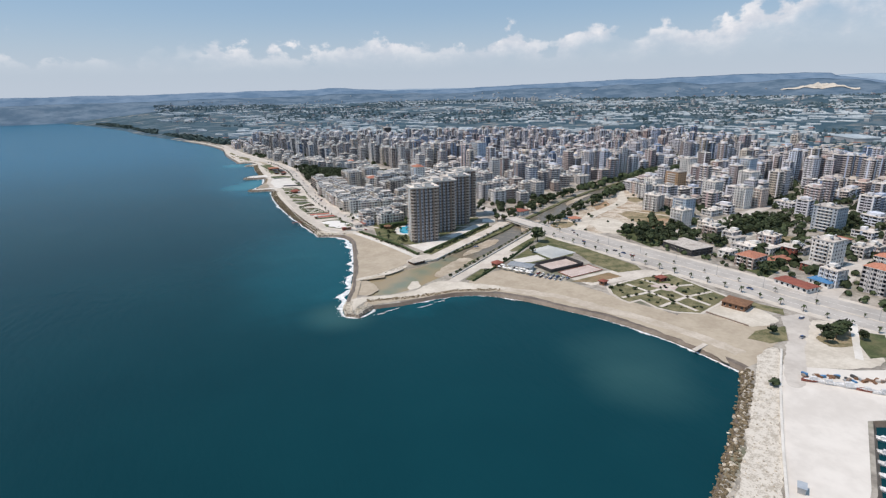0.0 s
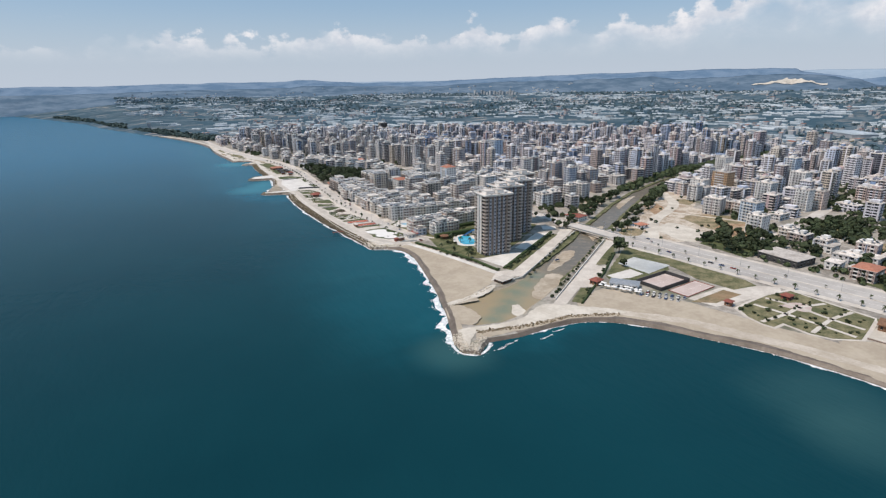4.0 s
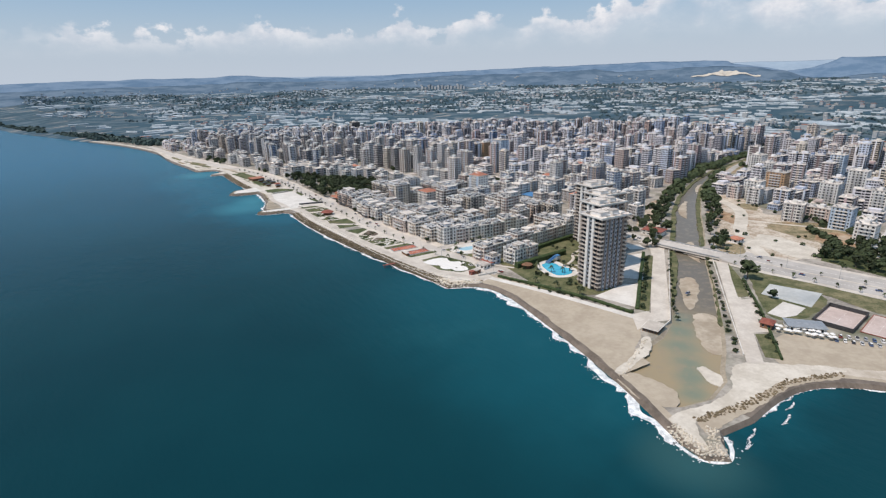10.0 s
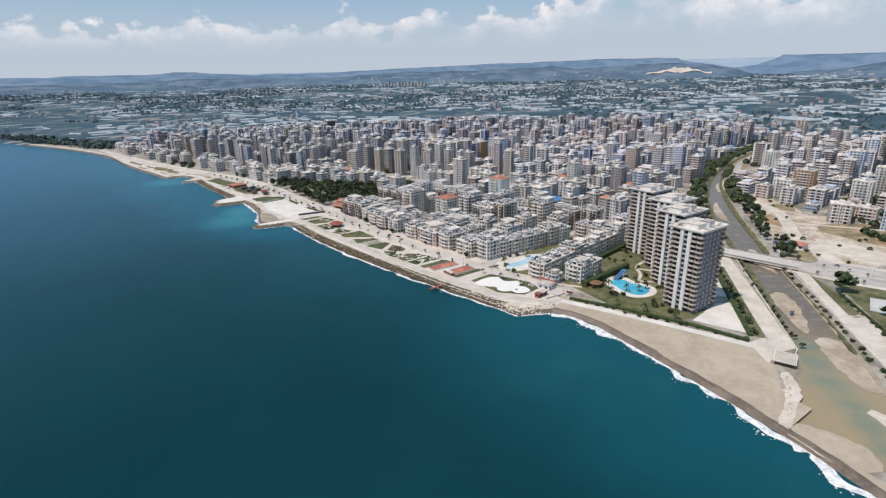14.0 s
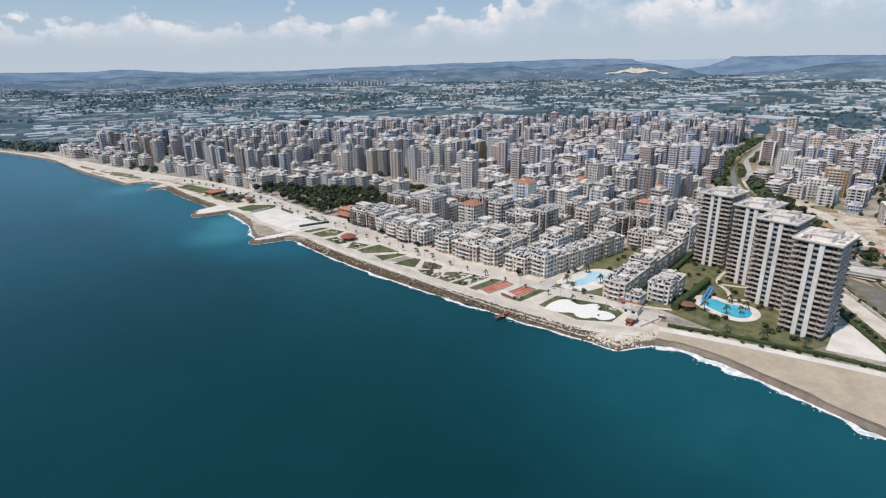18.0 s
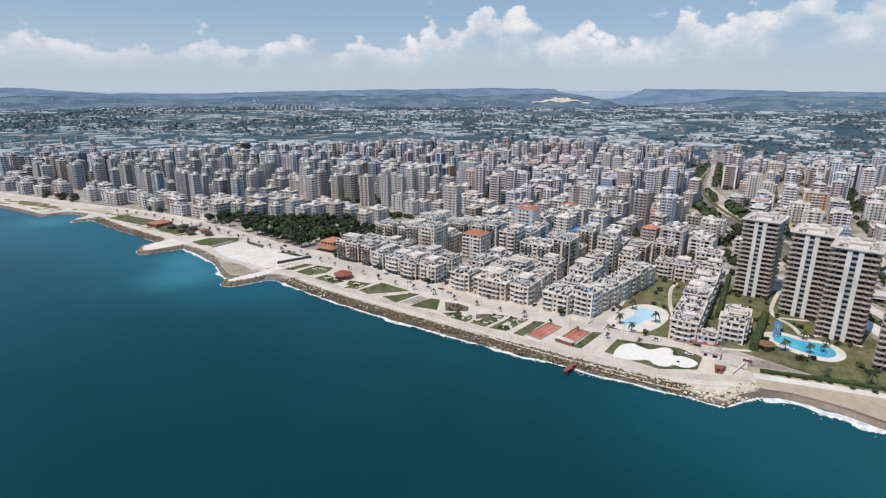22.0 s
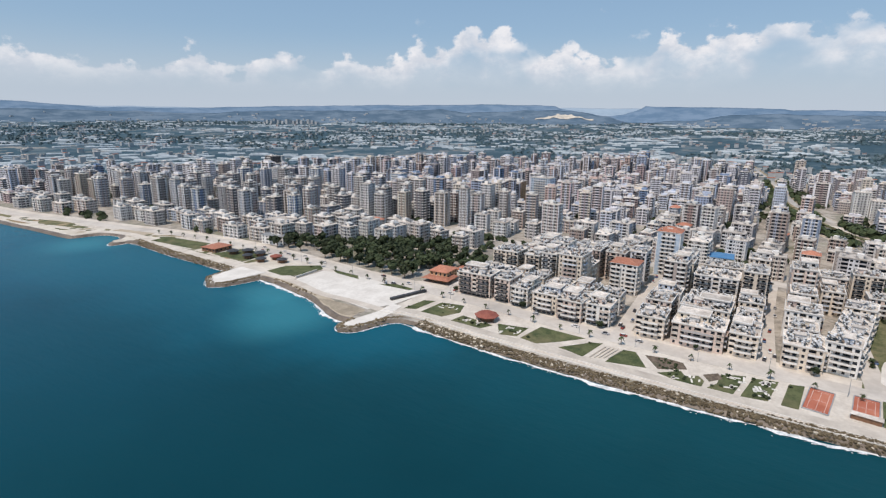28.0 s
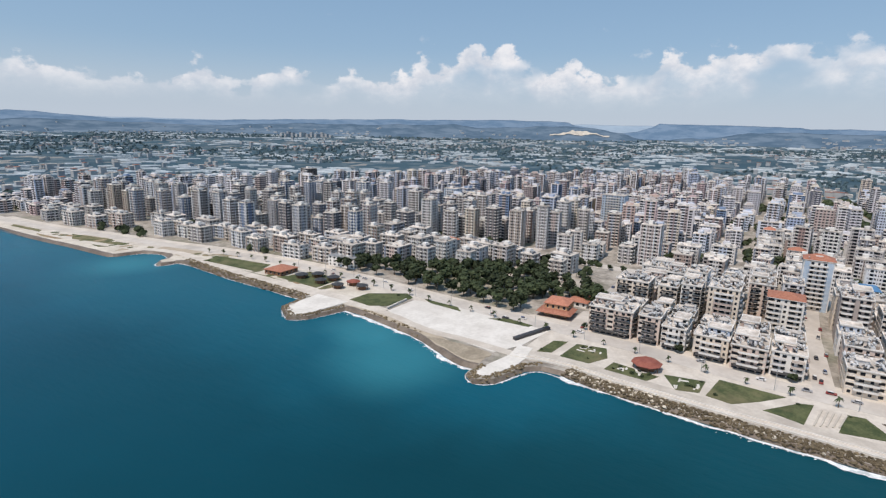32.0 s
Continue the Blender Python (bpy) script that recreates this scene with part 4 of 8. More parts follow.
slab("parking", [(238, 358), (264, 359), (264, 346), (248, 345), (238, 349)], TOP + 0.21, CONCRETE, "pale parking yard by the bank road", "yard")
for pts in ([(178, 444), (184, 414), (220, 437), (212, 444)], [(222, 453), (230, 440), (284, 475), (268, 480)], [(284, 488), (296, 481), (302, 490), (292, 500)]):
    slab("patio", pts, TOP + 0.19, CONCRETE, "white paved forecourt of the towers", "patio")
slab("roadside_bed", [(284, 466), (278, 471), (182, 413), (184, 406)], TOP + 0.18, GARDEN, "dry planted strip beside the bank road", "flower bed")
soft_slab("bank_grass", [(304, 467), (311, 460), (249, 424), (206, 402), (200, 401), (240, 423)], TOP - 0.1, GARDEN, "rough grass on the river edge", "grass", deep=1.5)
soft_slab("bank_grass", [(309, 434), (316, 438), (262, 404), (200, 366), (198, 369), (236, 389)], TOP - 0.1, GARDEN, "rough grass on the river edge", "grass", deep=1.5)
slab("tower_garden", [(160, 476), (176, 448), (192, 440), (236, 466), (290, 505), (292, 545), (214, 556), (176, 540)], TOP + 0.11, GARDEN, "green garden of the tower estate", "garden")

soft_slab("causeway", [(106, 377), (120, 379), (139, 382), (148, 389), (156, 388), (147, 379), (130, 375), (106, 371)], TOP + 0.14, PALE_SAND, "pale rubble causeway along the river mouth", "causeway")
soft_slab("sand_ground", [(284, 206), (304, 211), (318, 200), (316, 180), (306, 174), (286, 179)], TOP + 0.11, PALE_SAND, "pale bare ground round the pavilion", "ground")
slab("bank_bed", [(312, 418), (287, 397), (257, 377), (249, 381), (280, 400)], TOP + 0.17, GARDEN, "planted strip beside the bank road", "flower bed")
slab("roadside_parking", [(245, 379), (254, 374), (212, 346), (203, 352)], TOP + 0.18, PAVING, "paved parking strip beside the bank road", "yard")
slab("bank_bed", [(203, 350), (209, 345), (184, 328), (180, 335)], TOP + 0.17, GARDEN, "green strip with small paths beside the bank road", "flower bed")
soft_slab("dirt_ground", [(262, 375), (300, 398), (318, 410), (306, 380), (296, 340), (250, 338), (226, 350)], TOP + 0.05, GARDEN, "grassy ground between the bank road and the courts", "ground")
slab("planted_bed", [(142.4, 693.2), (130.1, 684.8), (137.3, 672.8), (143.6, 675.5), (144.4, 684)], TOP + 0.24, BED_EARTH, "dark earth bed with young shrubs", "flower bed")
slab("planted_bed", [(135.6, 665.6), (141, 659.8), (135.9, 657.4), (130, 662.4)], TOP + 0.27, BED_EARTH, "small diamond bed of dark earth", "flower bed")

soft_slab("brown_ground", [(355, 450), (370, 432), (340, 416), (333, 436)], TOP + 0.15, DRY_FIELD, "brown rubble ground beside the bridge", "ground")
soft_slab("dirt_ground", [(423, 566), (481, 583), (440, 552), (371, 513), (345, 506), (352, 530)], TOP + 0.15, DIRT, "pale dirt yard behind the river trees", "ground")
ORANGE_EARTH = material("dug_orange_earth", (0.26, 0.155, 0.085), (0.44, 0.32, 0.21), 0.16, 0.95, fine=5.0, stain=(0.52, 0.45, 0.36, 0.6))
soft_slab("dug_ground", [(428, 398), (446, 402), (464, 400), (472, 386), (456, 366), (436, 368), (421, 359), (414, 372)], TOP + 0.10, ORANGE_EARTH, "orange-brown dug earth on the building land", "ground")
soft_slab("dug_ground", [(457, 511), (466, 506), (478, 509), (470, 494), (461, 481), (443, 459), (420, 452), (427, 468), (440, 486)], TOP + 0.11, ORANGE_EARTH, "brown dug strip behind the river trees", "ground")
soft_slab("weedy_ground", [(437, 443), (452, 440), (472, 446), (466, 428), (458, 414), (444, 404), (427, 415), (434, 428)], TOP + 0.105, DRY_FIELD, "dry weedy field on the empty lot", "ground")
soft_slab("bare_ground", [(379, 437), (396, 433), (413, 440), (416, 424), (408, 402), (402, 384), (384, 380), (370, 376), (364, 392), (374, 414)], TOP + 0.10, PALE_SAND, "trodden white ground beside the road", "ground")
soft_slab("weedy_ground", [(500, 478), (514, 482), (530, 490), (526, 504), (512, 506), (497, 499)], TOP + 0.10, DRY_FIELD, "weedy patch on the empty lot", "ground")
for line in ([(292, 512), (270, 514), (248, 515), (236, 512), (228, 503), (214, 498)], [(236, 512), (240, 497), (246, 486), (262, 478)], [(216, 470), (222, 486), (214, 497)], [(165, 547), (205, 566), (249, 576), (269, 575)], [(160, 590), (166, 566), (163, 548), (176, 520)]):
    ribbon("garden_walk", smooth_line(line, 2), 1.2, -1.2, TOP + 0.24, PAVING, "winding pale garden path", "path")

slab("bank_corner", [(156, 396), (172, 411), (185, 407), (176, 398), (168, 396)], TOP + 0.15, PAVING, "paved corner by the lookout", "paving")
soft_slab("beach_north", [(134, 1212), (160, 1222), (164, 1190), (160, 1166), (134, 1164), (139, 1190)], TOP + 0.10, SAND, "brown sand beach between the north jetties", "beach")
soft_slab("beach_corner", [(111, 892), (114, 877), (113, 851), (100, 854), (99, 862), (104, 876)], TOP + 0.14, RIVER_MUD, "patch of brown sand beside the jetty", "beach")
for k in range(5):
    x0, x1 = 330 + 130 * k, 330 + 130 * (k + 1)
    for line, off in ((RIVER_LEFT, -5.0), (RIVER_RIGHT[::-1], 5.0)):
        pts = [p for p in resample(line, 6) if x0 - 4 < p[0] < x1 + 4]
        ns = normals(pts)
        soft_slab("river_reeds", [(p[0] + n[0] * 1.0, p[1] + n[1] * 1.0) for p, n in zip(pts, ns)] + [(p[0] + n[0] * off, p[1] + n[1] * off) for p, n in zip(pts, ns)][::-1], TOP - 0.4 - 0.02 * k, GARDEN, "weedy river margin below the wall", "grass", deep=1.4)
HIGHWAY = [(640, 588), (700, 606), (780, 628), (860, 636), (980, 648), (1130, 668), (1300, 694), (1480, 720), (1700, 752)]
ribbon("highway", smooth_line(HIGHWAY, 2), 4.5, -4.5, TOP + 0.24, ROAD_GREY, "grey dual highway leaving the town", "road", deep=3.0)
ribbon("highway_verge", smooth_line(HIGHWAY[1:], 2), 9, -10, TOP + 0.15, DRY_FIELD, "weedy brown verge of the highway", "ground", deep=3.0)

for k, pts in enumerate(([(112, 1262), (122, 1248), (140, 1254), (132, 1276), (116, 1290)], [(104, 1330), (114, 1322), (122, 1346), (110, 1376), (102, 1370)], [(128, 1300), (140, 1290), (138, 1316), (126, 1340)], [(140, 1060), (136, 1030), (131, 1040), (131, 1120), (137, 1140)], [(146, 1160), (166, 1150), (168, 1120), (160, 1146)], [(112, 1232), (124, 1228), (140, 1236), (124, 1242)])):
    soft_slab("shore_patch", pts, TOP + 0.082 + 0.009 * k, (GARDEN, DRY_FIELD, SAND)[k % 3], "rough patch of ground on the north shore", "ground")

rn = random.Random(63)
for k in range(34):
    y = 1004 + 11 * k + rn.uniform(-4, 4)
    west = float(np.interp(y, [1000, 1115, 1160, 1200, 1235, 1290, 1395], [138, 140, 146, 148, 124, 112, 106]))
    east = float(np.interp(y, [1000, 1115, 1171, 1235, 1309, 1395], [166, 164, 156, 142, 132, 117]))
    if east - west < 9:
        continue
    cx, rx, ry = rn.uniform(west + 4, east - 4), rn.uniform(2.5, 0.42 * (east - west)), rn.uniform(2.5, 6.5)
    soft_slab("shore_patch", [(cx + rx * rn.uniform(0.7, 1.1) * math.cos(j * 1.047), y + ry * rn.uniform(0.7, 1.1) * math.sin(j * 1.047)) for j in range(6)], TOP + 0.19 + 0.0015 * k, (DRY_GRASS, GRASS, DRY_FIELD, GARDEN)[k % 4], "mottled grass patch on the north shore", "ground")

# ---- buildings ----
CACHE = {}


def facade(b, p, q, z0, floors, fh, bays, shop=False, loggia=0):
    """One outer wall from p to q (seen from outside, left to right), with recessed windows. Materials: 0 wall, 1 glass, 2 trim."""
    dx, dy = q[0] - p[0], q[1] - p[1]
    length = math.hypot(dx, dy)
    ux, uy = dx / length, dy / length
    nx, ny = uy, -ux

    def at(s, z, o=0.0):
        return (p[0] + ux * s - nx * o, p[1] + uy * s - ny * o, z)

    for f in range(floors):
        za, zb = z0 + f * fh, z0 + (f + 1) * fh
        for k in range(bays):
            s0, s1 = length * k / bays, length * (k + 1) / bays
            wide, r, apron = (0.50, 0.3, 0) if k % 2 else (0.36, 0.3, 0)
            lo, hi = za + 0.85 * (fh / 3), za + 2.45 * fh / 3
            if loggia and f and k % 3 == loggia % 3:
                wide, r, apron, lo, hi = 0.88, 1.15, 2, za + 0.95, zb - 0.3
            if shop and f == 0:
                wide, lo, hi, r = 0.86, za + 0.2, za + 2.7, 0.8
            w0, w1 = s0 + (s1 - s0) * (1 - wide) / 2, s1 - (s1 - s0) * (1 - wide) / 2
            b.quad(at(s0, za), at(s1, za), at(s1, lo), at(s0, lo), apron)
            b.quad(at(s0, hi), at(s1, hi), at(s1, zb), at(s0, zb))
            b.quad(at(s0, lo), at(w0, lo), at(w0, hi), at(s0, hi))
            b.quad(at(w1, lo), at(s1, lo), at(s1, hi), at(w1, hi))
            b.quad(at(w0, lo, r), at(w1, lo, r), at(w1, hi, r), at(w0, hi, r), 1)
            b.quad(at(w0, lo), at(w1, lo), at(w1, lo, r), at(w0, lo, r), 2)
            b.quad(at(w0, hi, r), at(w1, hi, r), at(w1, hi), at(w0, hi), 0)
            b.quad(at(w0, lo), at(w0, lo, r), at(w0, hi, r), at(w0, hi), 0)
            b.quad(at(w1, lo, r), at(w1, lo), at(w1, hi), at(w1, hi, r), 0)


def balcony_into(b, cx, cy, z, half, side, deep=1.5, wall=0, floor=2):
    """A balcony: slab, parapet front and two cheeks. side: 0 -x, 1 +x, 2 -y, 3 +y; (cx, cy) lies on the wall."""
    t, h = 0.12, 1.0
    if side < 2:
        s = -1 if side == 0 else 1
        x0, x1 = sorted((cx, cx + s * deep))
        b.box(x0, cy - half, z - 0.18, x1, cy + half, z, floor)
        xf = cx + s * deep
        b.box(min(xf, xf - s * t), cy - half, z, max(xf, xf - s * t), cy + half, z + h, wall)
        b.box(x0, cy - half, z, x1, cy - half + t, z + h, wall)
        b.box(x0, cy + half - t, z, x1, cy + half, z + h, wall)
    else:
        s = -1 if side == 2 else 1
        y0, y1 = sorted((cy, cy + s * deep))
        b.box(cx - half, y0, z - 0.18, cx + half, y1, z, floor)
        yf = cy + s * deep
        b.box(cx - half, min(yf, yf - s * t), z, cx + half, max(yf, yf - s * t), z + h, wall)
        b.box(cx - half, y0, z, cx - half + t, y1, z + h, wall)
        b.box(cx + half - t, y0, z, cx + half, y1, z + h, wall)


def wall_mesh(d, w, floors, fh=3.0, shop=False, loggia=0, mat=None):
    """Four walls with window recesses."""
    key = ("wall", d, w, floors, fh, shop, loggia, mat and mat.name)
    if key not in CACHE:
        b = Build()
        x, y = d / 2, w / 2
        bx, by = max(2, round(d / 3.6)), max(2, round(w / 3.4))
        for p, q, n in (((-x, y), (-x, -y), by), ((-x, -y), (x, -y), bx), ((x, -y), (x, y), by), ((x, y), (-x, y), bx)):
            facade(b, p, q, 0, floors, fh, n, shop, loggia)
        CACHE[key] = b.mesh("wall", [mat or (WALL if floors < 8 else TALL_WALL), GLASS, ROOF])
    return CACHE[key]


def roof_mesh(d, w, over=0.35):
    key = ("roof", d, w, over)
    if key not in CACHE:
        b = Build()
        x, y, t, h = d / 2 + over, w / 2 + over, 0.3, 0.9
        b.box(-x, -y, 0, x, y, 0.3, 0)
        for a in ((-x, -y, -x + t, y), (x - t, -y, x, y), (-x + t, -y, x - t, -y + t), (-x + t, y - t, x - t, y)):
            b.box(a[0], a[1], 0.3, a[2], a[3], h, 1)
        CACHE[key] = b.mesh("roof", [ROOF, WHITE_WALL])
    return CACHE[key]


def tiled_roof_mesh(d, w, rise=2.6):
    key = ("tiles", d, w, rise)
    if key not in CACHE:
        b = Build()
        x, y, k = d / 2 + 0.6, w / 2 + 0.6, min(d, w) / 2
        b.box(-x, -y, 0, x, y, 0.25, 1)
        r0, r1 = (-x + k, 0, 0.25 + rise), (x - k, 0, 0.25 + rise)
        if d < w:
            r0, r1 = (0, -y + k, 0.25 + rise), (0, y - k, 0.25 + rise)
        a, c, e, g = (-x, -y, 0.25), (x, -y, 0.25), (x, y, 0.25), (-x, y, 0.25)
        if d >= w:
            b.quad(a, c, r1, r0), b.quad(e, g, r0, r1), b.quad(c, e, r1, r1), b.quad(g, a, r0, r0)
        else:
            b.quad(a, c, r0, r0), b.quad(e, g, r1, r1), b.quad(c, e, r1, r0), b.quad(g, a, r0, r1)
        CACHE[key] = b.mesh("tiled_roof", [TILE_ROOF, WHITE_WALL])
    return CACHE[key]


def stair_house_mesh():
    if "stair" not in CACHE:
        b = Build()
        b.box(-2.2, -1.8, 0, 2.2, 1.8, 2.6, 0)
        b.box(-2.6, -2.2, 2.6, 2.6, 2.2, 2.85, 1)
        b.box(-2.26, -0.5, 0.1, -2.18, 0.5, 2.1, 2)
        CACHE["stair"] = b.mesh("stair_house", [WALL, ROOF, GLASS])
    return CACHE["stair"]


def heater_mesh():
    """A roof water heater: tilted collector, frame and tank."""
    if "heater" not in CACHE:
        b = Build()
        b.quad((-1.0, -1.0, 0.25), (1.0, -1.0, 0.25), (1.0, 0.7, 1.35), (-1.0, 0.7, 1.35), 0)
        b.quad((-1.0, 0.7, 1.30), (1.0, 0.7, 1.30), (1.0, -1.0, 0.20), (-1.0, -1.0, 0.20), 2)
        for x in (-0.9, 0.9):
            b.tube((x, 0.7, 0), (x, 0.7, 1.9), 0.05, 0.05, 2, 4)
            b.tube((x, -0.9, 0), (x, -0.9, 0.3), 0.05, 0.05, 2, 4)
        CACHE["heater"] = b.mesh("water_heater", [PANEL, TANK, METAL])
        b = Build()
        b.tube((-1.2, 0.9, 1.75), (1.2, 0.9, 1.75), 0.5, 0.5, 0, 8)
        CACHE["tank"] = b.mesh("tank", TANK)
    return CACHE["heater"]


def heater(ob, m):
    h = part("water_heater", heater_mesh(), ob, "", m)
    part("tank", CACHE["tank"], h, "white water tank")


def clutter_mesh(d, w, seed, n):
    """Roof clutter of a far block in one mesh: heaters, tanks, stair house."""
    key = ("clutter", d, w, seed)
    if key not in CACHE:
        rnd = random.Random(seed)
        b = Build()
        b.box(-d / 2 - 0.3, -w / 2 - 0.3, 0, d / 2 + 0.3, w / 2 + 0.3, 0.7, 0)
        cx, cy = rnd.uniform(-d * 0.15, d * 0.15), rnd.uniform(-w * 0.2, w * 0.2)
        b.box(cx - 2.4, cy - 2.0, 0.7, cx + 2.4, cy + 2.0, 3.4, 3)
        for _ in range(n):
            x, y = rnd.uniform(-d * 0.42, d * 0.42), rnd.uniform(-w * 0.42, w * 0.42)
            b.quad((x - 0.9, y - 0.9, 0.9), (x + 0.9, y - 0.9, 0.9), (x + 0.9, y + 0.7, 1.9), (x - 0.9, y + 0.7, 1.9), 1)
            b.tube((x - 1, y + 0.9, 2.2), (x + 1, y + 0.9, 2.2), 0.42, 0.42, 2, 6)
        CACHE[key] = b.mesh("roof", [ROOF, PANEL, TANK, WHITE_WALL])
    return CACHE[key]


def roof_clutter_mesh(d, w, seed):
    """Crowded roof gear in one mesh: small collectors, tanks, chimneys, low walls, masts."""
    key = ("gear", d, w, seed)
    if key not in CACHE:
        rnd = random.Random(seed * 31 + d + w)
        b = Build()
        for _ in range(int(d * w * 0.15)):
            x, y = rnd.uniform(-d * 0.45, d * 0.45), rnd.uniform(-w * 0.45, w * 0.45)
            kind = rnd.random()
            if kind < 0.42:
                b.quad((x - 0.9, y - 0.8, 0.15), (x + 0.9, y - 0.8, 0.15), (x + 0.9, y + 0.6, 1.2), (x - 0.9, y + 0.6, 1.2), 0)
                b.quad((x + 0.9, y + 0.62, 0), (x - 0.9, y + 0.62, 0), (x - 0.9, y + 0.62, 1.2), (x + 0.9, y + 0.62, 1.2), 0)
                b.tube((x - 1.0, y + 0.8, 1.5), (x + 1.0, y + 0.8, 1.5), 0.42, 0.42, 1, 6)
            elif kind < 0.62:
                r = rnd.uniform(0.4, 0.8)
                b.tube((x, y, 0), (x, y, rnd.uniform(0.9, 1.6)), r, r, 1, 7)
            elif kind < 0.82:
                b.box(x - rnd.uniform(0.3, 1.6), y - rnd.uniform(0.2, 1.0), 0, x + 0.4, y + 0.3, rnd.uniform(0.5, 1.7), rnd.choice((2, 3, 4)))
            else:
                b.tube((x, y, 0), (x, y, 2.4), 0.05, 0.04, 3, 4)
                b.tube((x, y, 2.0), (x + 0.3, y - 0.3, 2.2), 0.55, 0.5, 1, 7)
        CACHE[key] = b.mesh("roof_clutter", [PANEL, TANK, WHITE_WALL, METAL, BROWN_WALL])
    return CACHE[key]


def balcony_mesh(half, side, deep=1.5, style=0):
    key = ("balcony", half, side, deep, style)
    if key not in CACHE:
        b = Build()
        balcony_into(b, 0, 0, 0, half, side, deep, 0, 1)
        CACHE[key] = b.mesh("balcony", [(WHITE_WALL, WALL, RAIL_DARK, BROWN_WALL)[style], ROOF])
    return CACHE[key]


def shop_awning_mesh(w):
    key = ("awning", w)
    if key not in CACHE:
        b = Build()
        b.quad((0, -w / 2, 2.7), (0, w / 2, 2.7), (-2.4, w / 2, 2.2), (-2.4, -w / 2, 2.2))
        b.quad((-2.4, -w / 2, 2.2), (-2.4, w / 2, 2.2), (-2.4, w / 2, 1.9), (-2.4, -w / 2, 1.9))
        b.quad((0, w / 2, 2.64), (0, -w / 2, 2.64), (-2.4, -w / 2, 2.14), (-2.4, w / 2, 2.14))
        CACHE[key] = b.mesh("awning", RAIL_DARK)
    return CACHE[key]


PINK_WALL = material("pinkish_plaster", (0.60, 0.48, 0.415), (0.70, 0.58, 0.51), 0.25, 0.85, stain=(0.46, 0.37, 0.32, 0.4))
CREAM_WALL = material("cream_plaster", (0.64, 0.555, 0.455), (0.75, 0.665, 0.565), 0.25, 0.85, stain=(0.48, 0.43, 0.37, 0.4))


def near_block(x, y, d, w, floors, seed, shop=False, heaters=9, style=None, turn=0.0, label=None, tiled=False, mat=None):
    rnd = random.Random(seed)
    style = rnd.randrange(3) if style is None else style
    fh = 3.0
    ob = thing("apartment_building", label or "plastered apartment block with balconies and a heater-crowded flat roof", "apartment building", pose(x, y, TOP + 0.02, 0, 0, turn), "apartment blocks by the shore")
    part("wall", wall_mesh(d, w, floors, fh, shop, 1 + seed % 3, mat), ob)
    part("tiled_roof" if tiled else "roof", tiled_roof_mesh(d, w) if tiled else roof_mesh(d, w), ob, "clay-tiled roof" if tiled else "", pose(0, 0, floors * fh))
    top = floors * fh + 0.3
    if not tiled:
        part("stair_house", stair_house_mesh(), ob, "", pose(rnd.uniform(-d * 0.2, d * 0.2), rnd.uniform(-w * 0.2, w * 0.2), top, 0, 0, rnd.choice((0, 90))))
        tagged(part("roof_clutter", roof_clutter_mesh(d, w, seed % 5), ob, "", pose(0, 0, top)), "tanks, frames and pipes", "", "", "stuff")
        if floors > 2 and rnd.random() < 0.4:
            pd, pw = round(d * 0.5), round(w * 0.6)
            side = rnd.choice((-1, 1))
            part("penthouse", wall_mesh(pd, pw, 1), ob, "", pose(d * 0.18, side * w * 0.15, top))
            part("penthouse_roof", roof_mesh(pd, pw, 0.5), ob, "", pose(d * 0.18, side * w * 0.15, top + 3.0))
        for _ in range(heaters // 2):
            heater(ob, pose(rnd.uniform(-d * 0.42, d * 0.42), rnd.uniform(-w * 0.42, w * 0.42), top, 0, 0, rnd.choice((150, 165, 180, 195))))
    two = rnd.random() < 0.55
    for f in range(1, floors):
        if two:
            for s in (-0.27, 0.27):
                part("balcony", balcony_mesh(round(w * 0.17, 1), 0, 1.5, style), ob, "", pose(-d / 2, w * s, f * fh))
        else:
            part("balcony", balcony_mesh(round(w * 0.30, 1), 0, 1.6, style), ob, "", pose(-d / 2, 0, f * fh))
        part("balcony", balcony_mesh(round(d * 0.16, 1), 2, 1.3, style), ob, "", pose(-d * 0.2, -w / 2, f * fh))
    if shop:
        part("awning", shop_awning_mesh(round(w * 0.8, 1)), ob, "dark shop awning", pose(-d / 2, 0, 0.3))
    return ob


# widths in metres and styles of the upright strips of a facade: w wall with windows, l deep loggia, a projecting pier, b balcony
STRIPS = ["wlawbwalw", "alwlala", "lwawlwawl", "wbwawbw", "alwwla"]
SPAN = {"w": 2.6, "l": 3.4, "a": 1.5, "b": 3.6}


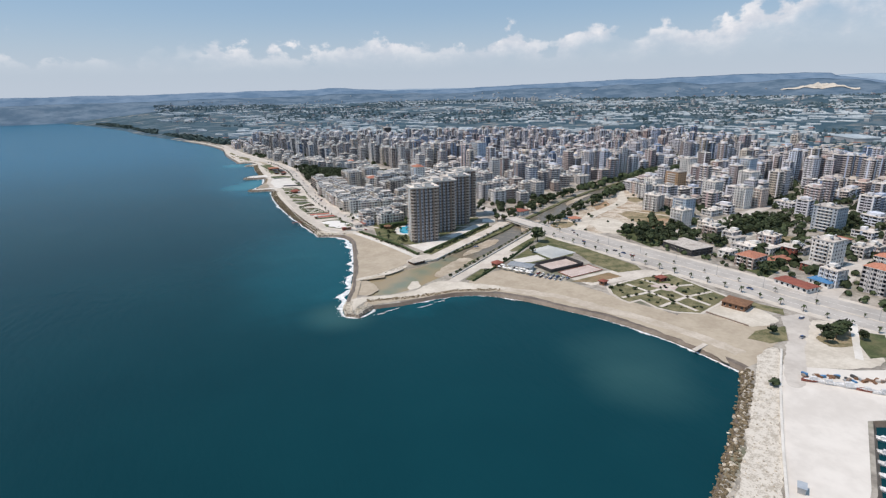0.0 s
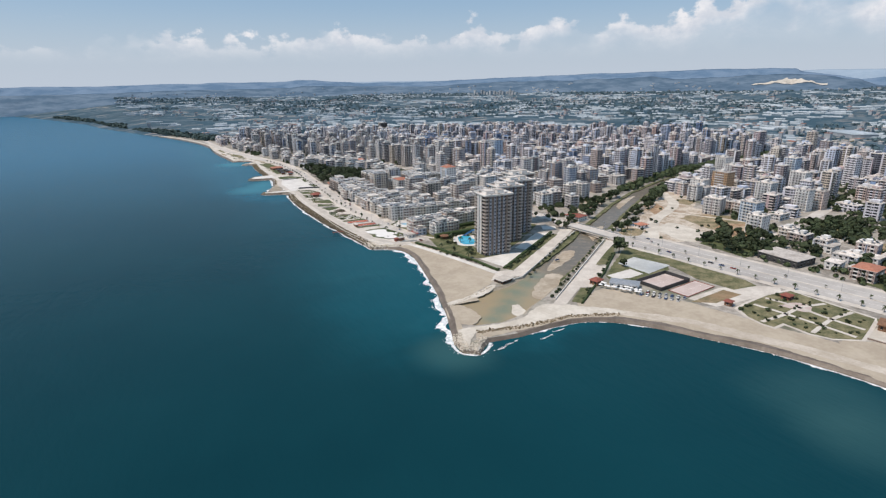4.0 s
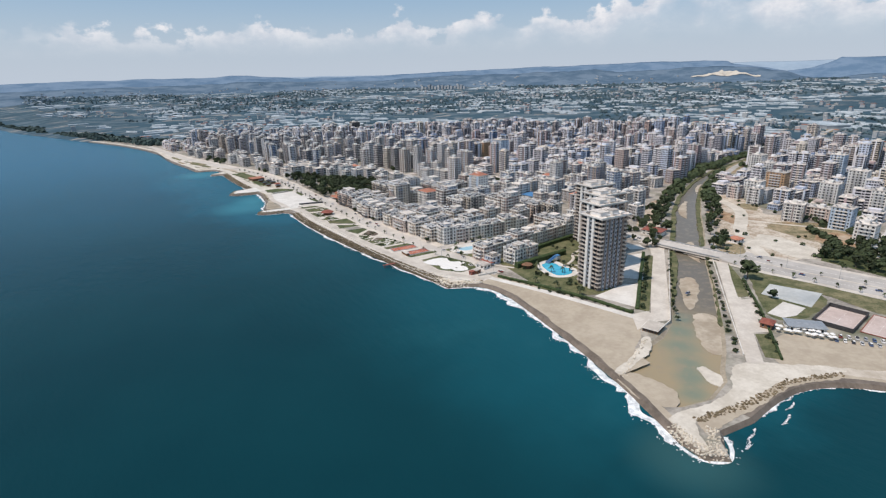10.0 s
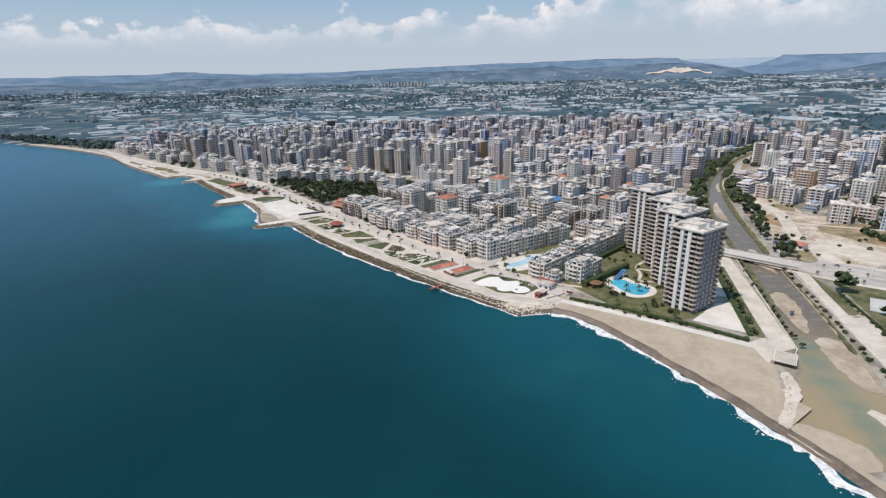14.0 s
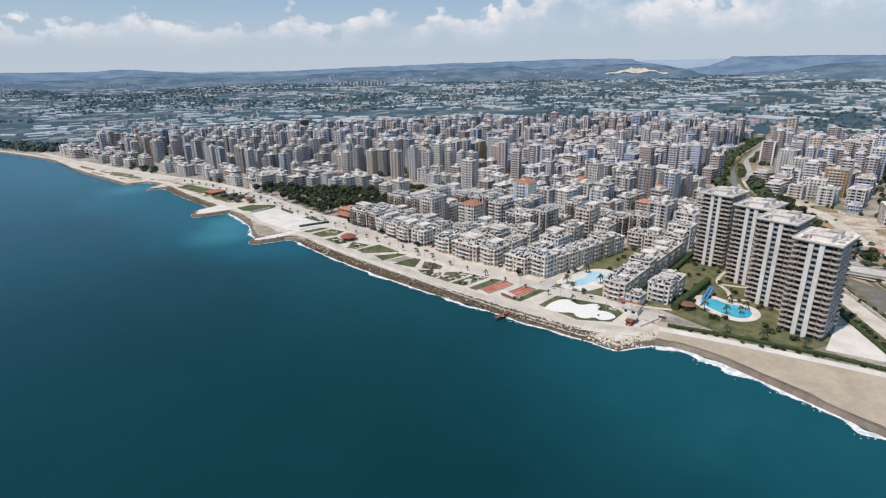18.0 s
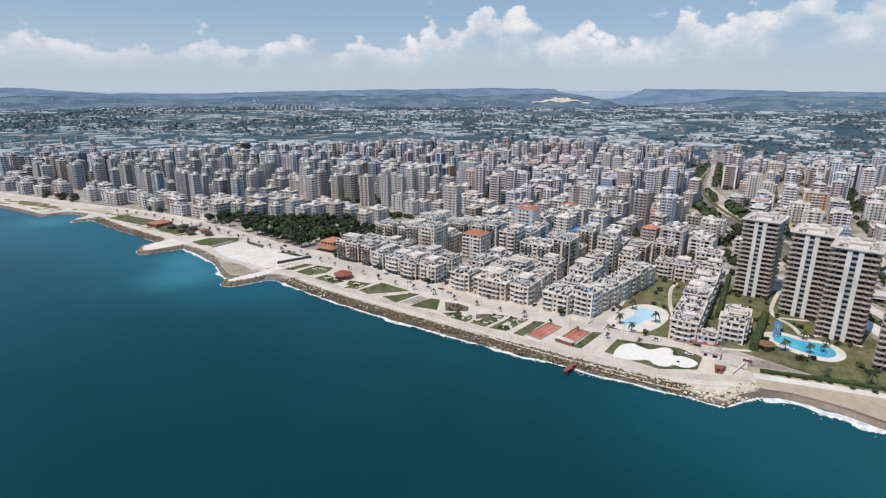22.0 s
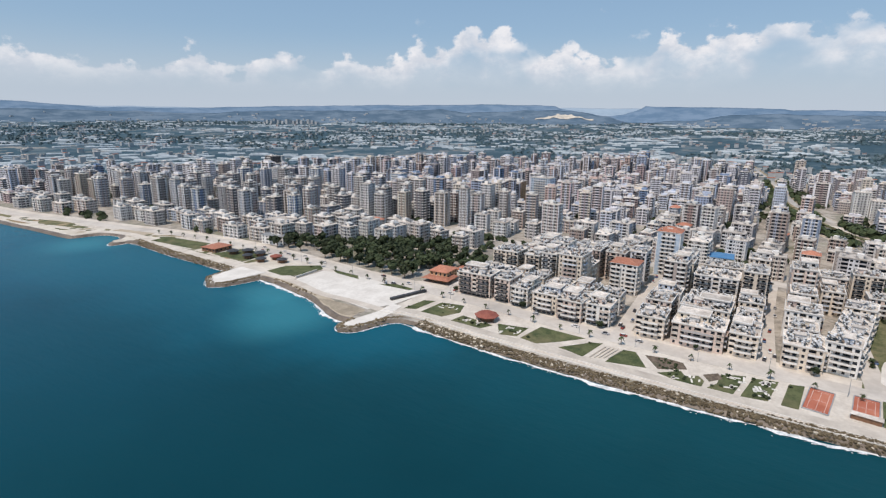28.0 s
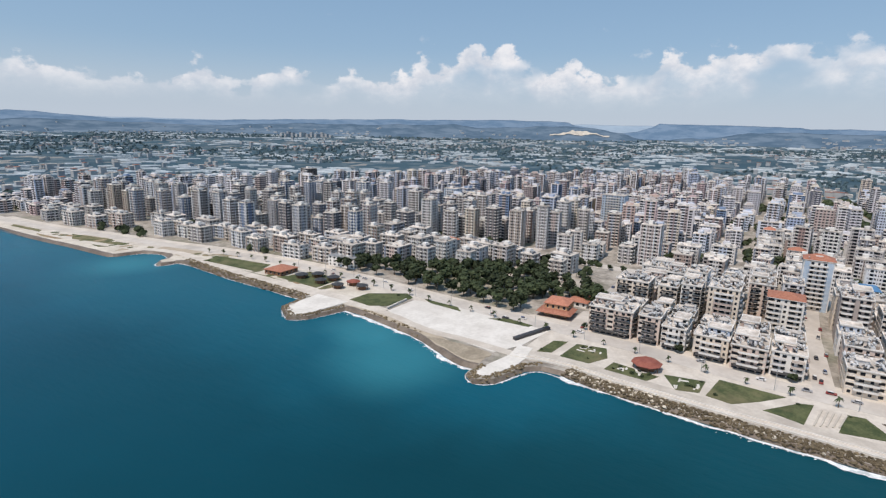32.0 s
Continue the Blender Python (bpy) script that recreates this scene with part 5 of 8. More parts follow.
def strip_facade(b, p, q, floors, fh, plan):
    """One outer wall from p to q in upright strips. Materials: 0 wall, 1 glass, 2 parapets and slabs, 3 piers."""
    dx, dy = q[0] - p[0], q[1] - p[1]
    length = math.hypot(dx, dy)
    ux, uy = dx / length, dy / length
    nx, ny = uy, -ux
    unit = length / sum(SPAN[c] for c in plan)
    h = floors * fh

    def at(t, z, o=0.0):
        return (p[0] + ux * t + nx * o, p[1] + uy * t + ny * o, z)

    def face(t0, t1, z0, z1, o, mat):
        b.quad(at(t0, z0, o), at(t1, z0, o), at(t1, z1, o), at(t0, z1, o), mat)

    t = 0.0
    for c in plan:
        e = t + SPAN[c] * unit
        if c == "a":
            face(t, e, 0, h, 0.55, 3)
            b.quad(at(t, 0), at(t, 0, 0.55), at(t, h, 0.55), at(t, h), 3)
            b.quad(at(e, 0, 0.55), at(e, 0), at(e, h), at(e, h, 0.55), 3)
            for f in range(floors):
                face(t + 0.3 * (e - t), e - 0.3 * (e - t), f * fh + 1.0, f * fh + 2.3, 0.58, 1)
        elif c == "l":
            b.quad(at(t, 0), at(t, 0, -1.3), at(t, h, -1.3), at(t, h), 0)
            b.quad(at(e, 0, -1.3), at(e, 0), at(e, h), at(e, h, -1.3), 0)
            for f in range(floors):
                z = f * fh
                face(t, e, z, z + 0.95, 0.06, 2)
                b.quad(at(t, z + 0.95, 0.06), at(e, z + 0.95, 0.06), at(e, z + 0.95, -0.1), at(t, z + 0.95, -0.1), 2)
                face(t, e, z, z + 0.3, -1.3, 0)
                face(t, e, z + 0.3, z + fh - 0.25, -1.3, 1)
                b.quad(at(t, z + 0.1, -1.3), at(t, z + 0.1, 0), at(e, z + 0.1, 0), at(e, z + 0.1, -1.3), 2)
                face(t, e, z + fh - 0.25, z + fh, 0.0, 2)
        else:
            k = (e - t) * (0.24 if c == "w" else 0.14)
            for f in range(floors):
                z = f * fh
                lo, hi = (0.95, 2.4) if c == "w" else (0.15, 2.45)
                face(t, e, z, z + lo, 0, 0)
                face(t, e, z + hi, z + fh, 0, 0)
                face(t, t + k, z + lo, z + hi, 0, 0)
                face(e - k, e, z + lo, z + hi, 0, 0)
                face(t + k, e - k, z + lo, z + hi, -0.28, 1)
                b.quad(at(t + k, z + hi, -0.28), at(e - k, z + hi, -0.28), at(e - k, z + hi), at(t + k, z + hi), 0)
                b.quad(at(t + k, z + lo), at(e - k, z + lo), at(e - k, z + lo, -0.28), at(t + k, z + lo, -0.28), 2)
                if c == "b" and f:
                    face(t, e, z - 0.15, z + 0.95, 1.35, 2)
                    b.quad(at(t, z + 0.95, 1.35), at(e, z + 0.95, 1.35), at(e, z + 0.95, 1.2), at(t, z + 0.95, 1.2), 2)
                    b.quad(at(t, z - 0.15), at(t, z - 0.15, 1.35), at(t, z + 0.95, 1.35), at(t, z + 0.95), 2)
                    b.quad(at(e, z - 0.15, 1.35), at(e, z - 0.15), at(e, z + 0.95), at(e, z + 0.95, 1.35), 2)
                    b.quad(at(t, z), at(t, z, 1.35), at(e, z, 1.35), at(e, z), 2)
                    b.quad(at(t, z - 0.15, 1.35), at(t, z - 0.15), at(e, z - 0.15), at(e, z - 0.15, 1.35), 2)
        t = e


def strip_wall_mesh(d, w, floors, variant):
    key = ("strips", d, w, floors, variant)
    if key not in CACHE:
        b = Build()
        x, y = d / 2, w / 2
        front, flank = STRIPS[variant % 5], STRIPS[(variant * 2 + 1) % 5]
        for p, q, plan in (((-x, y), (-x, -y), front), ((-x, -y), (x, -y), flank), ((x, -y), (x, y), front), ((x, y), (-x, y), flank)):
            strip_facade(b, p, q, floors, 3.0, plan)
        CACHE[key] = b.mesh("wall", [TALL_WALL if floors > 6 else WALL, GLASS, (WHITE_WALL, TRIM_WALL, TRIM_WALL)[variant % 3], PIER_WALL])
    return CACHE[key]


def far_block(x, y, d, w, floors, variant, turn):
    ob = thing("apartment_building", LABELS[min(2, floors // 6)], "apartment building", pose(x, y, TOP + 0.02, 0, 0, turn), "town apartment blocks", me=strip_wall_mesh(d, w, floors, variant))
    if floors < 7 and y < 1000 and (int(x) * 7 + int(y)) % 11 == 0:
        part("tiled_roof", tiled_roof_mesh(d, w), ob, "clay-tiled roof", pose(0, 0, floors * 3.0))
    else:
        part("roof", clutter_mesh(d, w, variant, 9), ob, "", pose(0, 0, floors * 3.0))
    return ob


LABELS = ["low plastered apartment block with a cluttered flat roof", "mid-rise plastered apartment block with stacked balconies", "tall plastered apartment tower with stacked balconies"]


# the four estate towers
def estate_tower(x, y, turn, proto=None):
    if proto:
        return copy_thing(proto, pose(x, y, TOP + 0.02, 0, 0, turn))
    d, w, floors, fh = 24.0, 19.0, 17, 3.05
    ob = thing("residential_tower", "seventeen-storey beige residential tower with white pilasters and rounded balconies", "tower block", pose(x, y, TOP + 0.02, 0, 0, turn), "towers of the estate")
    b = Build()
    hx, hy = d / 2, w / 2
    for p, q, n in (((-hx, hy), (-hx, -hy), 6), ((-hx, -hy), (hx, -hy), 7), ((hx, -hy), (hx, hy), 6), ((hx, hy), (-hx, hy), 7)):
        facade(b, p, q, 0, floors, fh, n)
    part("wall", b.mesh("wall", [BROWN_WALL, GLASS, WHITE_WALL]), ob)
    h = floors * fh
    # sea and land fronts: three white piers, dark glazed columns with small balconies between them
    for sx in (-1, 1):
        for sy in (-2.45, 2.45):
            b = Build()
            b.box(-1.2, -1.15, 0, 1.2, 1.15, h, 0)
            b.box(-0.9, -0.35, h, 0.9, 0.35, h + 0.4, 0)
            part("pilaster", b.mesh("pilaster", [WHITE_WALL]), ob, "broad white pier", pose(sx * hx, sy, 0))
        for sy, half in ((-5.2, 1.6), (0.0, 1.3), (5.2, 1.6)):
            b = Build()
            for f in range(floors):
                b.box(-0.25, -half, f * fh + 0.45, 0.25, half, f * fh + 2.6, 1)
                b.box(-0.4, -half, f * fh + 2.6, 0.4, half, (f + 1) * fh + 0.45 if f + 1 < floors else h, 0)
            part("glazing", b.mesh("glazing", [BLUE_GREY if not sy else BALCONY_BEIGE, GLASS]), ob, "dark glazed column", pose(sx * hx, sy, 0))
    # flank window strips: white, but greyed on the -y side, its shade in the colour
    for sx in (-7.4, -3.2, 1.0, 5.2):
        for sy in (-1, 1):
            b = Build()
            b.box(-0.85, -0.8, 0, 0.85, 0.8, h, 0)
            for f in range(floors):
                b.box(-0.5, -0.84, f * fh + 0.9, 0.5, 0.84, f * fh + 2.3, 1)
            part("pilaster", b.mesh("pilaster", [SHADED_STRIP if sy < 0 else WHITE_WALL, GLASS]), ob, "pale window strip", pose(sx, sy * hy, 0))
    # rounded corner balcony: quarter ring slab with a parapet
    b = Build()
    n = 7
    ring = [(2.3 * math.cos(t), 2.3 * math.sin(t)) for t in (math.pi * (0.5 + 1.5 * k / (n - 1)) for k in range(n))]
    b.prism(ring + [(0.4, 0.4)], -0.2, 0.0, 1)
    for p, q in zip(ring, ring[1:]):
        b.quad((*q, 0), (*p, 0), (*p, 1.0), (*q, 1.0), 0)
        b.quad((p[0] * 0.94, p[1] * 0.94, 0), (q[0] * 0.94, q[1] * 0.94, 0), (q[0] * 0.94, q[1] * 0.94, 1.0), (p[0] * 0.94, p[1] * 0.94, 1.0), 0)
        b.quad((*p, 1.0), (p[0] * 0.94, p[1] * 0.94, 1.0), (q[0] * 0.94, q[1] * 0.94, 1.0), (*q, 1.0), 0)
    corner = b.mesh("balcony", [BALCONY_BEIGE, ROOF])
    b = Build()
    balcony_into(b, 0, 0, 0, 1.2, 0, 0.8, 0, 1)
    middle = b.mesh("balcony", [BLUE_GREY, ROOF])
    b = Build()
    balcony_into(b, 0, 0, 0, 1.5, 0, 1.1, 0, 1)
    side = b.mesh("balcony", [BALCONY_BEIGE, ROOF])
    for f in range(1, floors):
        z = f * fh
        for cx, cy, r in ((-hx + 0.8, -hy + 0.8, 0), (-hx + 0.8, hy - 0.8, 270), (hx - 0.8, -hy + 0.8, 90), (hx - 0.8, hy - 0.8, 180)):
            part("balcony", corner, ob, "", pose(cx, cy, z, 0, 0, r))
        part("balcony", middle, ob, "", pose(-hx, 0, z))
        for sy in (-5.2, 5.2):
            part("balcony", side, ob, "", pose(-hx, sy, z))
    b = Build()
    b.box(-hx - 1.6, -hy - 1.6, 0, hx + 1.6, hy + 1.6, 0.5, 0)
    b.box(-hx - 1.9, -hy - 1.9, 0.5, hx + 1.9, hy + 1.9, 0.75, 0)
    part("roof", b.mesh("roof", [ROOF]), ob, "broad pale roof slab", pose(0, 0, h))
    for e in (-1, 1):
        b = Build()
        b.box(-hx - 1.9, -0.12, 0, hx + 1.9, 0.12, 0.75)
        part("parapet", b.mesh("parapet", WHITE_WALL), ob, "", pose(0, e * (hy + 1.75), h + 0.75))
        b = Build()
        b.box(-0.12, -hy - 1.6, 0, 0.12, hy + 1.6, 0.75)
        part("parapet", b.mesh("parapet", WHITE_WALL), ob, "", pose(e * (hx + 1.75), 0, h + 0.75))
    for px, py, qx, qy, hh in ((-9, -5, -1, 4, 2.6), (1, -6, 7, -1, 3.2), (2, 1, 8, 6, 2.2), (-8, 5, -3, 8, 1.6)):
        b = Build()
        b.box(px, py, 0, qx, qy, hh, 0)
        b.box(px - 0.3, py - 0.3, hh, qx + 0.3, qy + 0.3, hh + 0.25, 1)
        part("machine_room", b.mesh("machine_room", [WHITE_WALL, ROOF]), ob, "", pose(0, 0, h + 0.75))
    for k in range(6):
        heater(ob, pose(-9 + 3.4 * k, -8 if k % 2 else 7.6, h + 0.75, 0, 0, 170))
    return ob


SHADED_STRIP = material("shaded_strip_plaster", (0.36, 0.375, 0.41), (0.44, 0.455, 0.49), 0.3, 0.8)
BLUE_GREY = material("blue_grey_plaster", (0.34, 0.39, 0.44), (0.44, 0.48, 0.52), 0.3, 0.8)
BALCONY_BEIGE = material("beige_balcony", (0.50, 0.425, 0.365), (0.60, 0.525, 0.46), 0.4, 0.85)
first = estate_tower(199.5, 456.0, -8)
for tx, ty in ((230, 480), (257, 499), (281, 527)):
    estate_tower(tx, ty, -8, first)

# blocks between the coast road and the avenue
seed = 100
for row, (y, w) in enumerate(((609, 13), (627, 17), (652, 13), (673, 25), (697, 15), (726, 14), (742, 15), (759, 16), (777, 12), (790, 11), (811, 24))):
    for col, off in enumerate((0, 23, 46, 70, 95, 121)):
        seed += 1
        rnd = random.Random(seed)
        x = (183 if row > 7 else 176) + off
        if row == 0 or (row in (5, 6) and col in (2, 3)) or (row == 5 and col == 5):
            continue
        floors = (rnd.choice((4, 4, 4, 4, 5)) if col < 2 else rnd.choice((4, 5, 5, 6, 7, 8, 9)))
        near_block(x + rnd.uniform(-1.2, 1.2), y, rnd.choice((15, 17, 19, 20)), w if col < 1 else max(11, w - rnd.choice((0, 1, 2, 4))), floors, seed, shop=col == 0 and row > 4, heaters=rnd.choice((13, 15, 18)), turn=rnd.choice((-1, 0, 1)), mat=rnd.choice((WHITE_WALL, CREAM_WALL, CREAM_WALL, PINK_WALL)) if col < 2 else rnd.choice((None, None, CREAM_WALL, PINK_WALL, WHITE_WALL, CREAM_WALL)))
# the estate round the pale pool
ESTATE = [(178 + 13 * k, 611 - 2.4 * k, 13, 14) for k in range(7)] + [(173 + 13 * k, 553 + 0.3 * k, 13, 14) for k in range(9)] + [(281, 586, 14, 13), (281, 572, 14, 13), (187, 531, 13, 13), (200, 530, 13, 13)]
for k, (x, y, d, w) in enumerate(ESTATE):
    near_block(x, y, d, w, 4 if k % 5 else 5, 400 + k, heaters=8, style=0, turn=-9 if k < 7 else 2, mat=(WHITE_WALL, CREAM_WALL, PINK_WALL)[(k * 5) % 3], label="white four-storey holiday apartment block with balconies")
low = near_block(172, 541, 9, 9, 2, 430, heaters=2, style=0, label="low white building with a long red awning")
b = Build()
b.box(-0.4, -6.5, 2.3, 0, 6.5, 3.1)
b.quad((-0.4, -6.5, 3.0), (-0.4, 6.5, 3.0), (-2.8, 6.5, 2.4), (-2.8, -6.5, 2.4))
part("awning", b.mesh("awning", BRICK_RED), low, "long red awning", pose(-5, 0, 0))
for k, (x, y, d, w, floors) in enumerate(((273, 611, 17, 12, 5), (297, 610, 18, 14, 6), (300, 592, 13, 16, 7), (303, 560, 14, 18, 6))):
    near_block(x, y, d, w, floors, 460 + k, heaters=10, turn=1, mat=(CREAM_WALL, PINK_WALL, CREAM_WALL, None)[k])
# landmarks of the front quarter
red = near_block(243, 729, 17, 18, 7, 440, heaters=0, style=0, tiled=True, mat=WHITE_WALL, label="white seven-storey block with a red tiled roof")


def plain_block(x, y, d, w, floors, wall, label, trim=None):
    ob = thing("apartment_building", label, "apartment building", pose(x, y, TOP + 0.02))
    b = Build()
    hx, hy = d / 2, w / 2
    for p, q, n in (((-hx, hy), (-hx, -hy), round(w / 3.4)), ((-hx, -hy), (hx, -hy), round(d / 3.6)), ((hx, -hy), (hx, hy), round(w / 3.4)), ((hx, hy), (-hx, hy), round(d / 3.6))):
        facade(b, p, q, 0, floors, 3.0, n)
    part("wall", b.mesh("wall", [wall, GLASS, trim or WHITE_WALL]), ob)
    part("roof", clutter_mesh(d, w, 3, 5), ob, "", pose(0, 0, floors * 3.0))
    for f in range(1, floors):
        part("balcony", balcony_mesh(round(w * 0.3, 1), 0, 1.4, 0), ob, "", pose(-hx, 0, f * 3.0))
    return ob


plain_block(585, 494, 16, 20, 10, ORANGE_WALL, "orange and brown ten-storey apartment block", BROWN_WALL)
plain_block(690, 562, 18, 16, 11, WHITE_WALL, "white apartment block with pale blue bands beside the river", BLUE_WALL)
plain_block(688, 546, 16, 14, 8, WHITE_WALL, "lower white wing beside the river block", BLUE_WALL)
plain_block(692, 468, 15, 15, 14, BLUE_WALL, "tall pale blue apartment tower", WHITE_WALL)
plain_block(640, 430, 15, 18, 11, WHITE_WALL, "white eleven-storey apartment block", BROWN_WALL)
plain_block(560, 508, 15, 18, 7, WHITE_WALL, "white seven-storey apartment block by the dirt street")
plain_block(448, 367, 14, 15, 6, WHITE_WALL, "white six-storey block with red-brown bands beside the orchard", PINK_WALL)
plain_block(486, 396, 15, 17, 7, BLUE_WALL, "pale blue-white seven-storey block behind the field", WHITE_WALL)
plain_block(458, 343, 14, 12, 3, CREAM_WALL, "low cream house on the street corner")
plain_block(580, 393, 13, 14, 8, WHITE_WALL, "white eight-storey block with brown flanks", PINK_WALL)
plain_block(602, 388, 13, 14, 7, PINK_WALL, "pinkish seven-storey block beside its white twin", WHITE_WALL)
plain_block(512, 421, 15, 17, 4, PINK_WALL, "low pinkish apartment block at the edge of the field")
plain_block(588, 440, 15, 18, 8, WHITE_WALL, "white eight-storey apartment block with stacked balconies")
plain_block(445, 225, 18, 16, 7, WHITE_WALL, "white seven-storey block on a dark ground floor")
plain_block(555, 285, 18, 22, 8, BLUE_GREY, "unfinished grey concrete-framed block")
plain_block(520, 1420, 18, 20, 15, RAIL_DARK, "dark glass tower block")
plain_block(470, 1100, 16, 18, 13, BLUE_WALL, "blue glazed tower block")
plain_block(520, 905, 18, 26, 14, BLUE_WALL, "tall dark-blue apartment slab", BLUE_GREY)
plain_block(512, 935, 16, 14, 12, ORANGE_WALL, "orange apartment tower beside the blue slab")


bw = plain_block(306, 713, 15, 17, 11, WHITE_WALL, "white eleven-storey block with blue flanks and a brown roof", BLUE_WALL)
part("tiled_roof", tiled_roof_mesh(15, 17, 3.4), bw, "brown-red hipped roof", pose(0, 0, 33.75))
for sy in (-6.2, 6.2):
    b = Build()
    b.box(-0.5, -1.6, 0, 0.5, 1.6, 33)
    part("flank", b.mesh("flank", BLUE_WALL), bw, "pale blue upright band", pose(-7.4, sy, 0))
# the wide town behind
CITY = [(100, 1600), (96, 1690), (180, 1690), (300, 1610), (420, 1520), (500, 1450), (640, 1380), (780, 1280), (900, 1190), (1030, 1140), (1140, 1010), (1120, 880), (1070, 740), (1090, 560), (1080, 400), (760, 250), (430, 120), (395, 200), (380, 330), (400, 385), (330, 500), (205, 860), (190, 1040), (184, 1112), (168, 1237), (139, 1393)]
WOODS = [(190, 1040), (188, 989), (184, 950), (180, 905), (178, 862), (225, 818), (243, 838), (272, 892), (256, 938), (228, 976), (222, 1018)]
KEEP_OUT = [WOODS, [(150, 380), (150, 860), (322, 860), (322, 600), (300, 490)], [(335, 385), (350, 450), (450, 505), (525, 540), (530, 505), (486, 448), (430, 385)],
            [(412, 368), (466, 376), (502, 406), (472, 448), (430, 446)], [(478, 300), (505, 297), (520, 274), (480, 254), (455, 277)], [(465, 305), (465, 345), (556, 356), (560, 318), (529, 306)], [(352, 300), (360, 382), (445, 372), (420, 290)], [(400, 338), (400, 362), (515, 374), (663, 405), (720, 418), (720, 396), (663, 379), (515, 348)], [(450, 297), (450, 319), (800, 342), (800, 318), (680, 306)]]
SPECIAL = [(585, 494, 18), (560, 508, 16), (445, 225, 30), (555, 285, 18), (520, 1420, 18), (470, 1100, 16), (520, 905, 22), (512, 935, 14), (690, 556, 24), (692, 468, 17), (640, 430, 17), (448, 367, 17), (486, 396, 17), (458, 343, 16), (580, 393, 16), (602, 388, 16), (512, 421, 16), (588, 440, 17), (524, 446, 14), (306, 713, 14)]
RIVER_MID = [((a[0] + c[0]) / 2, (a[1] + c[1]) / 2) for a, c in zip(RIVER_LEFT[-11:], RIVER_RIGHT[:11][::-1])]


def line_gap(x, y, line):
    best = 1e9
    for a, c in zip(line, line[1:]):
        dx, dy = c[0] - a[0], c[1] - a[1]
        t = max(0, min(1, ((x - a[0]) * dx + (y - a[1]) * dy) / (dx * dx + dy * dy)))
        best = min(best, math.hypot(x - a[0] - t * dx, y - a[1] - t * dy))
    return best


def river_gap(x, y):
    return line_gap(x, y, RIVER_MID)


SHORE_ROW_Y = [860, 940, 1035, 1112, 1162, 1237, 1274, 1318, 1393, 1449, 1600, 1900]
SHORE_ROW_X = [205, 205, 197, 193, 186, 177, 172, 165, 150, 141, 128, 165]


def storeys(x, y, rnd):
    mid = noise.noise((x * 0.006, y * 0.006, 4.2))
    if y < 470 and x < 560:
        return rnd.choice((2, 2, 2, 3, 3, 4, 5, 6))
    if y < 620 and x < 760 and mid < 0.3:
        return rnd.choice((3, 4, 4, 5, 5, 6, 7, 9, 11))
    back = x - float(np.interp(y, SHORE_ROW_Y, SHORE_ROW_X))
    if y > 1050 and back < 165:
        return rnd.choice((4, 4, 4, 5, 5)) if back < 56 else rnd.choice((10, 11, 12, 12, 13, 14, 6, 7))
    if y > 860 and x < 520:
        if x < (390 if y < 930 else 305):
            return rnd.choice((4, 5, 5, 6, 6))
        return rnd.choice((10, 11, 12, 12, 13, 14, 4, 5, 5, 6, 7))
    if x < 460:
        return rnd.choice((4, 5, 5, 5, 5, 6, 6, 7, 10, 12))
    # towers stand in clusters, most of them at the back of the town
    clump = noise.noise((x * 0.011, y * 0.011, 9.4)) + 0.25 * mid + (0.22 if x + 0.55 * y > 1230 else 0.0)
    if clump > 0.3:
        return rnd.choice((9, 10, 11, 12, 12, 13, 14, 15, 5))
    if clump > 0.05:
        return rnd.choice((4, 5, 5, 6, 6, 7, 9, 11, 13))
    return rnd.choice((3, 4, 4, 5, 5, 5, 6, 6, 6, 8, 11))


# Wall paints of the far town, cooled towards blue-grey to carry distance haze.
HAZED_TINTS = [material("hazed_far_plaster", c, tuple(min(0.85, k * 1.18) for k in c), 0.15, 0.85) for c in
             ((0.64, 0.63, 0.66), (0.56, 0.50, 0.47), (0.38, 0.32, 0.31), (0.19, 0.20, 0.24), (0.58, 0.57, 0.60), (0.50, 0.40, 0.365), (0.40, 0.46, 0.58), (0.72, 0.71, 0.74), (0.30, 0.235, 0.23), (0.55, 0.41, 0.36), (0.20, 0.28, 0.42), (0.66, 0.59, 0.50), (0.52, 0.40, 0.40), (0.60, 0.64, 0.72))]


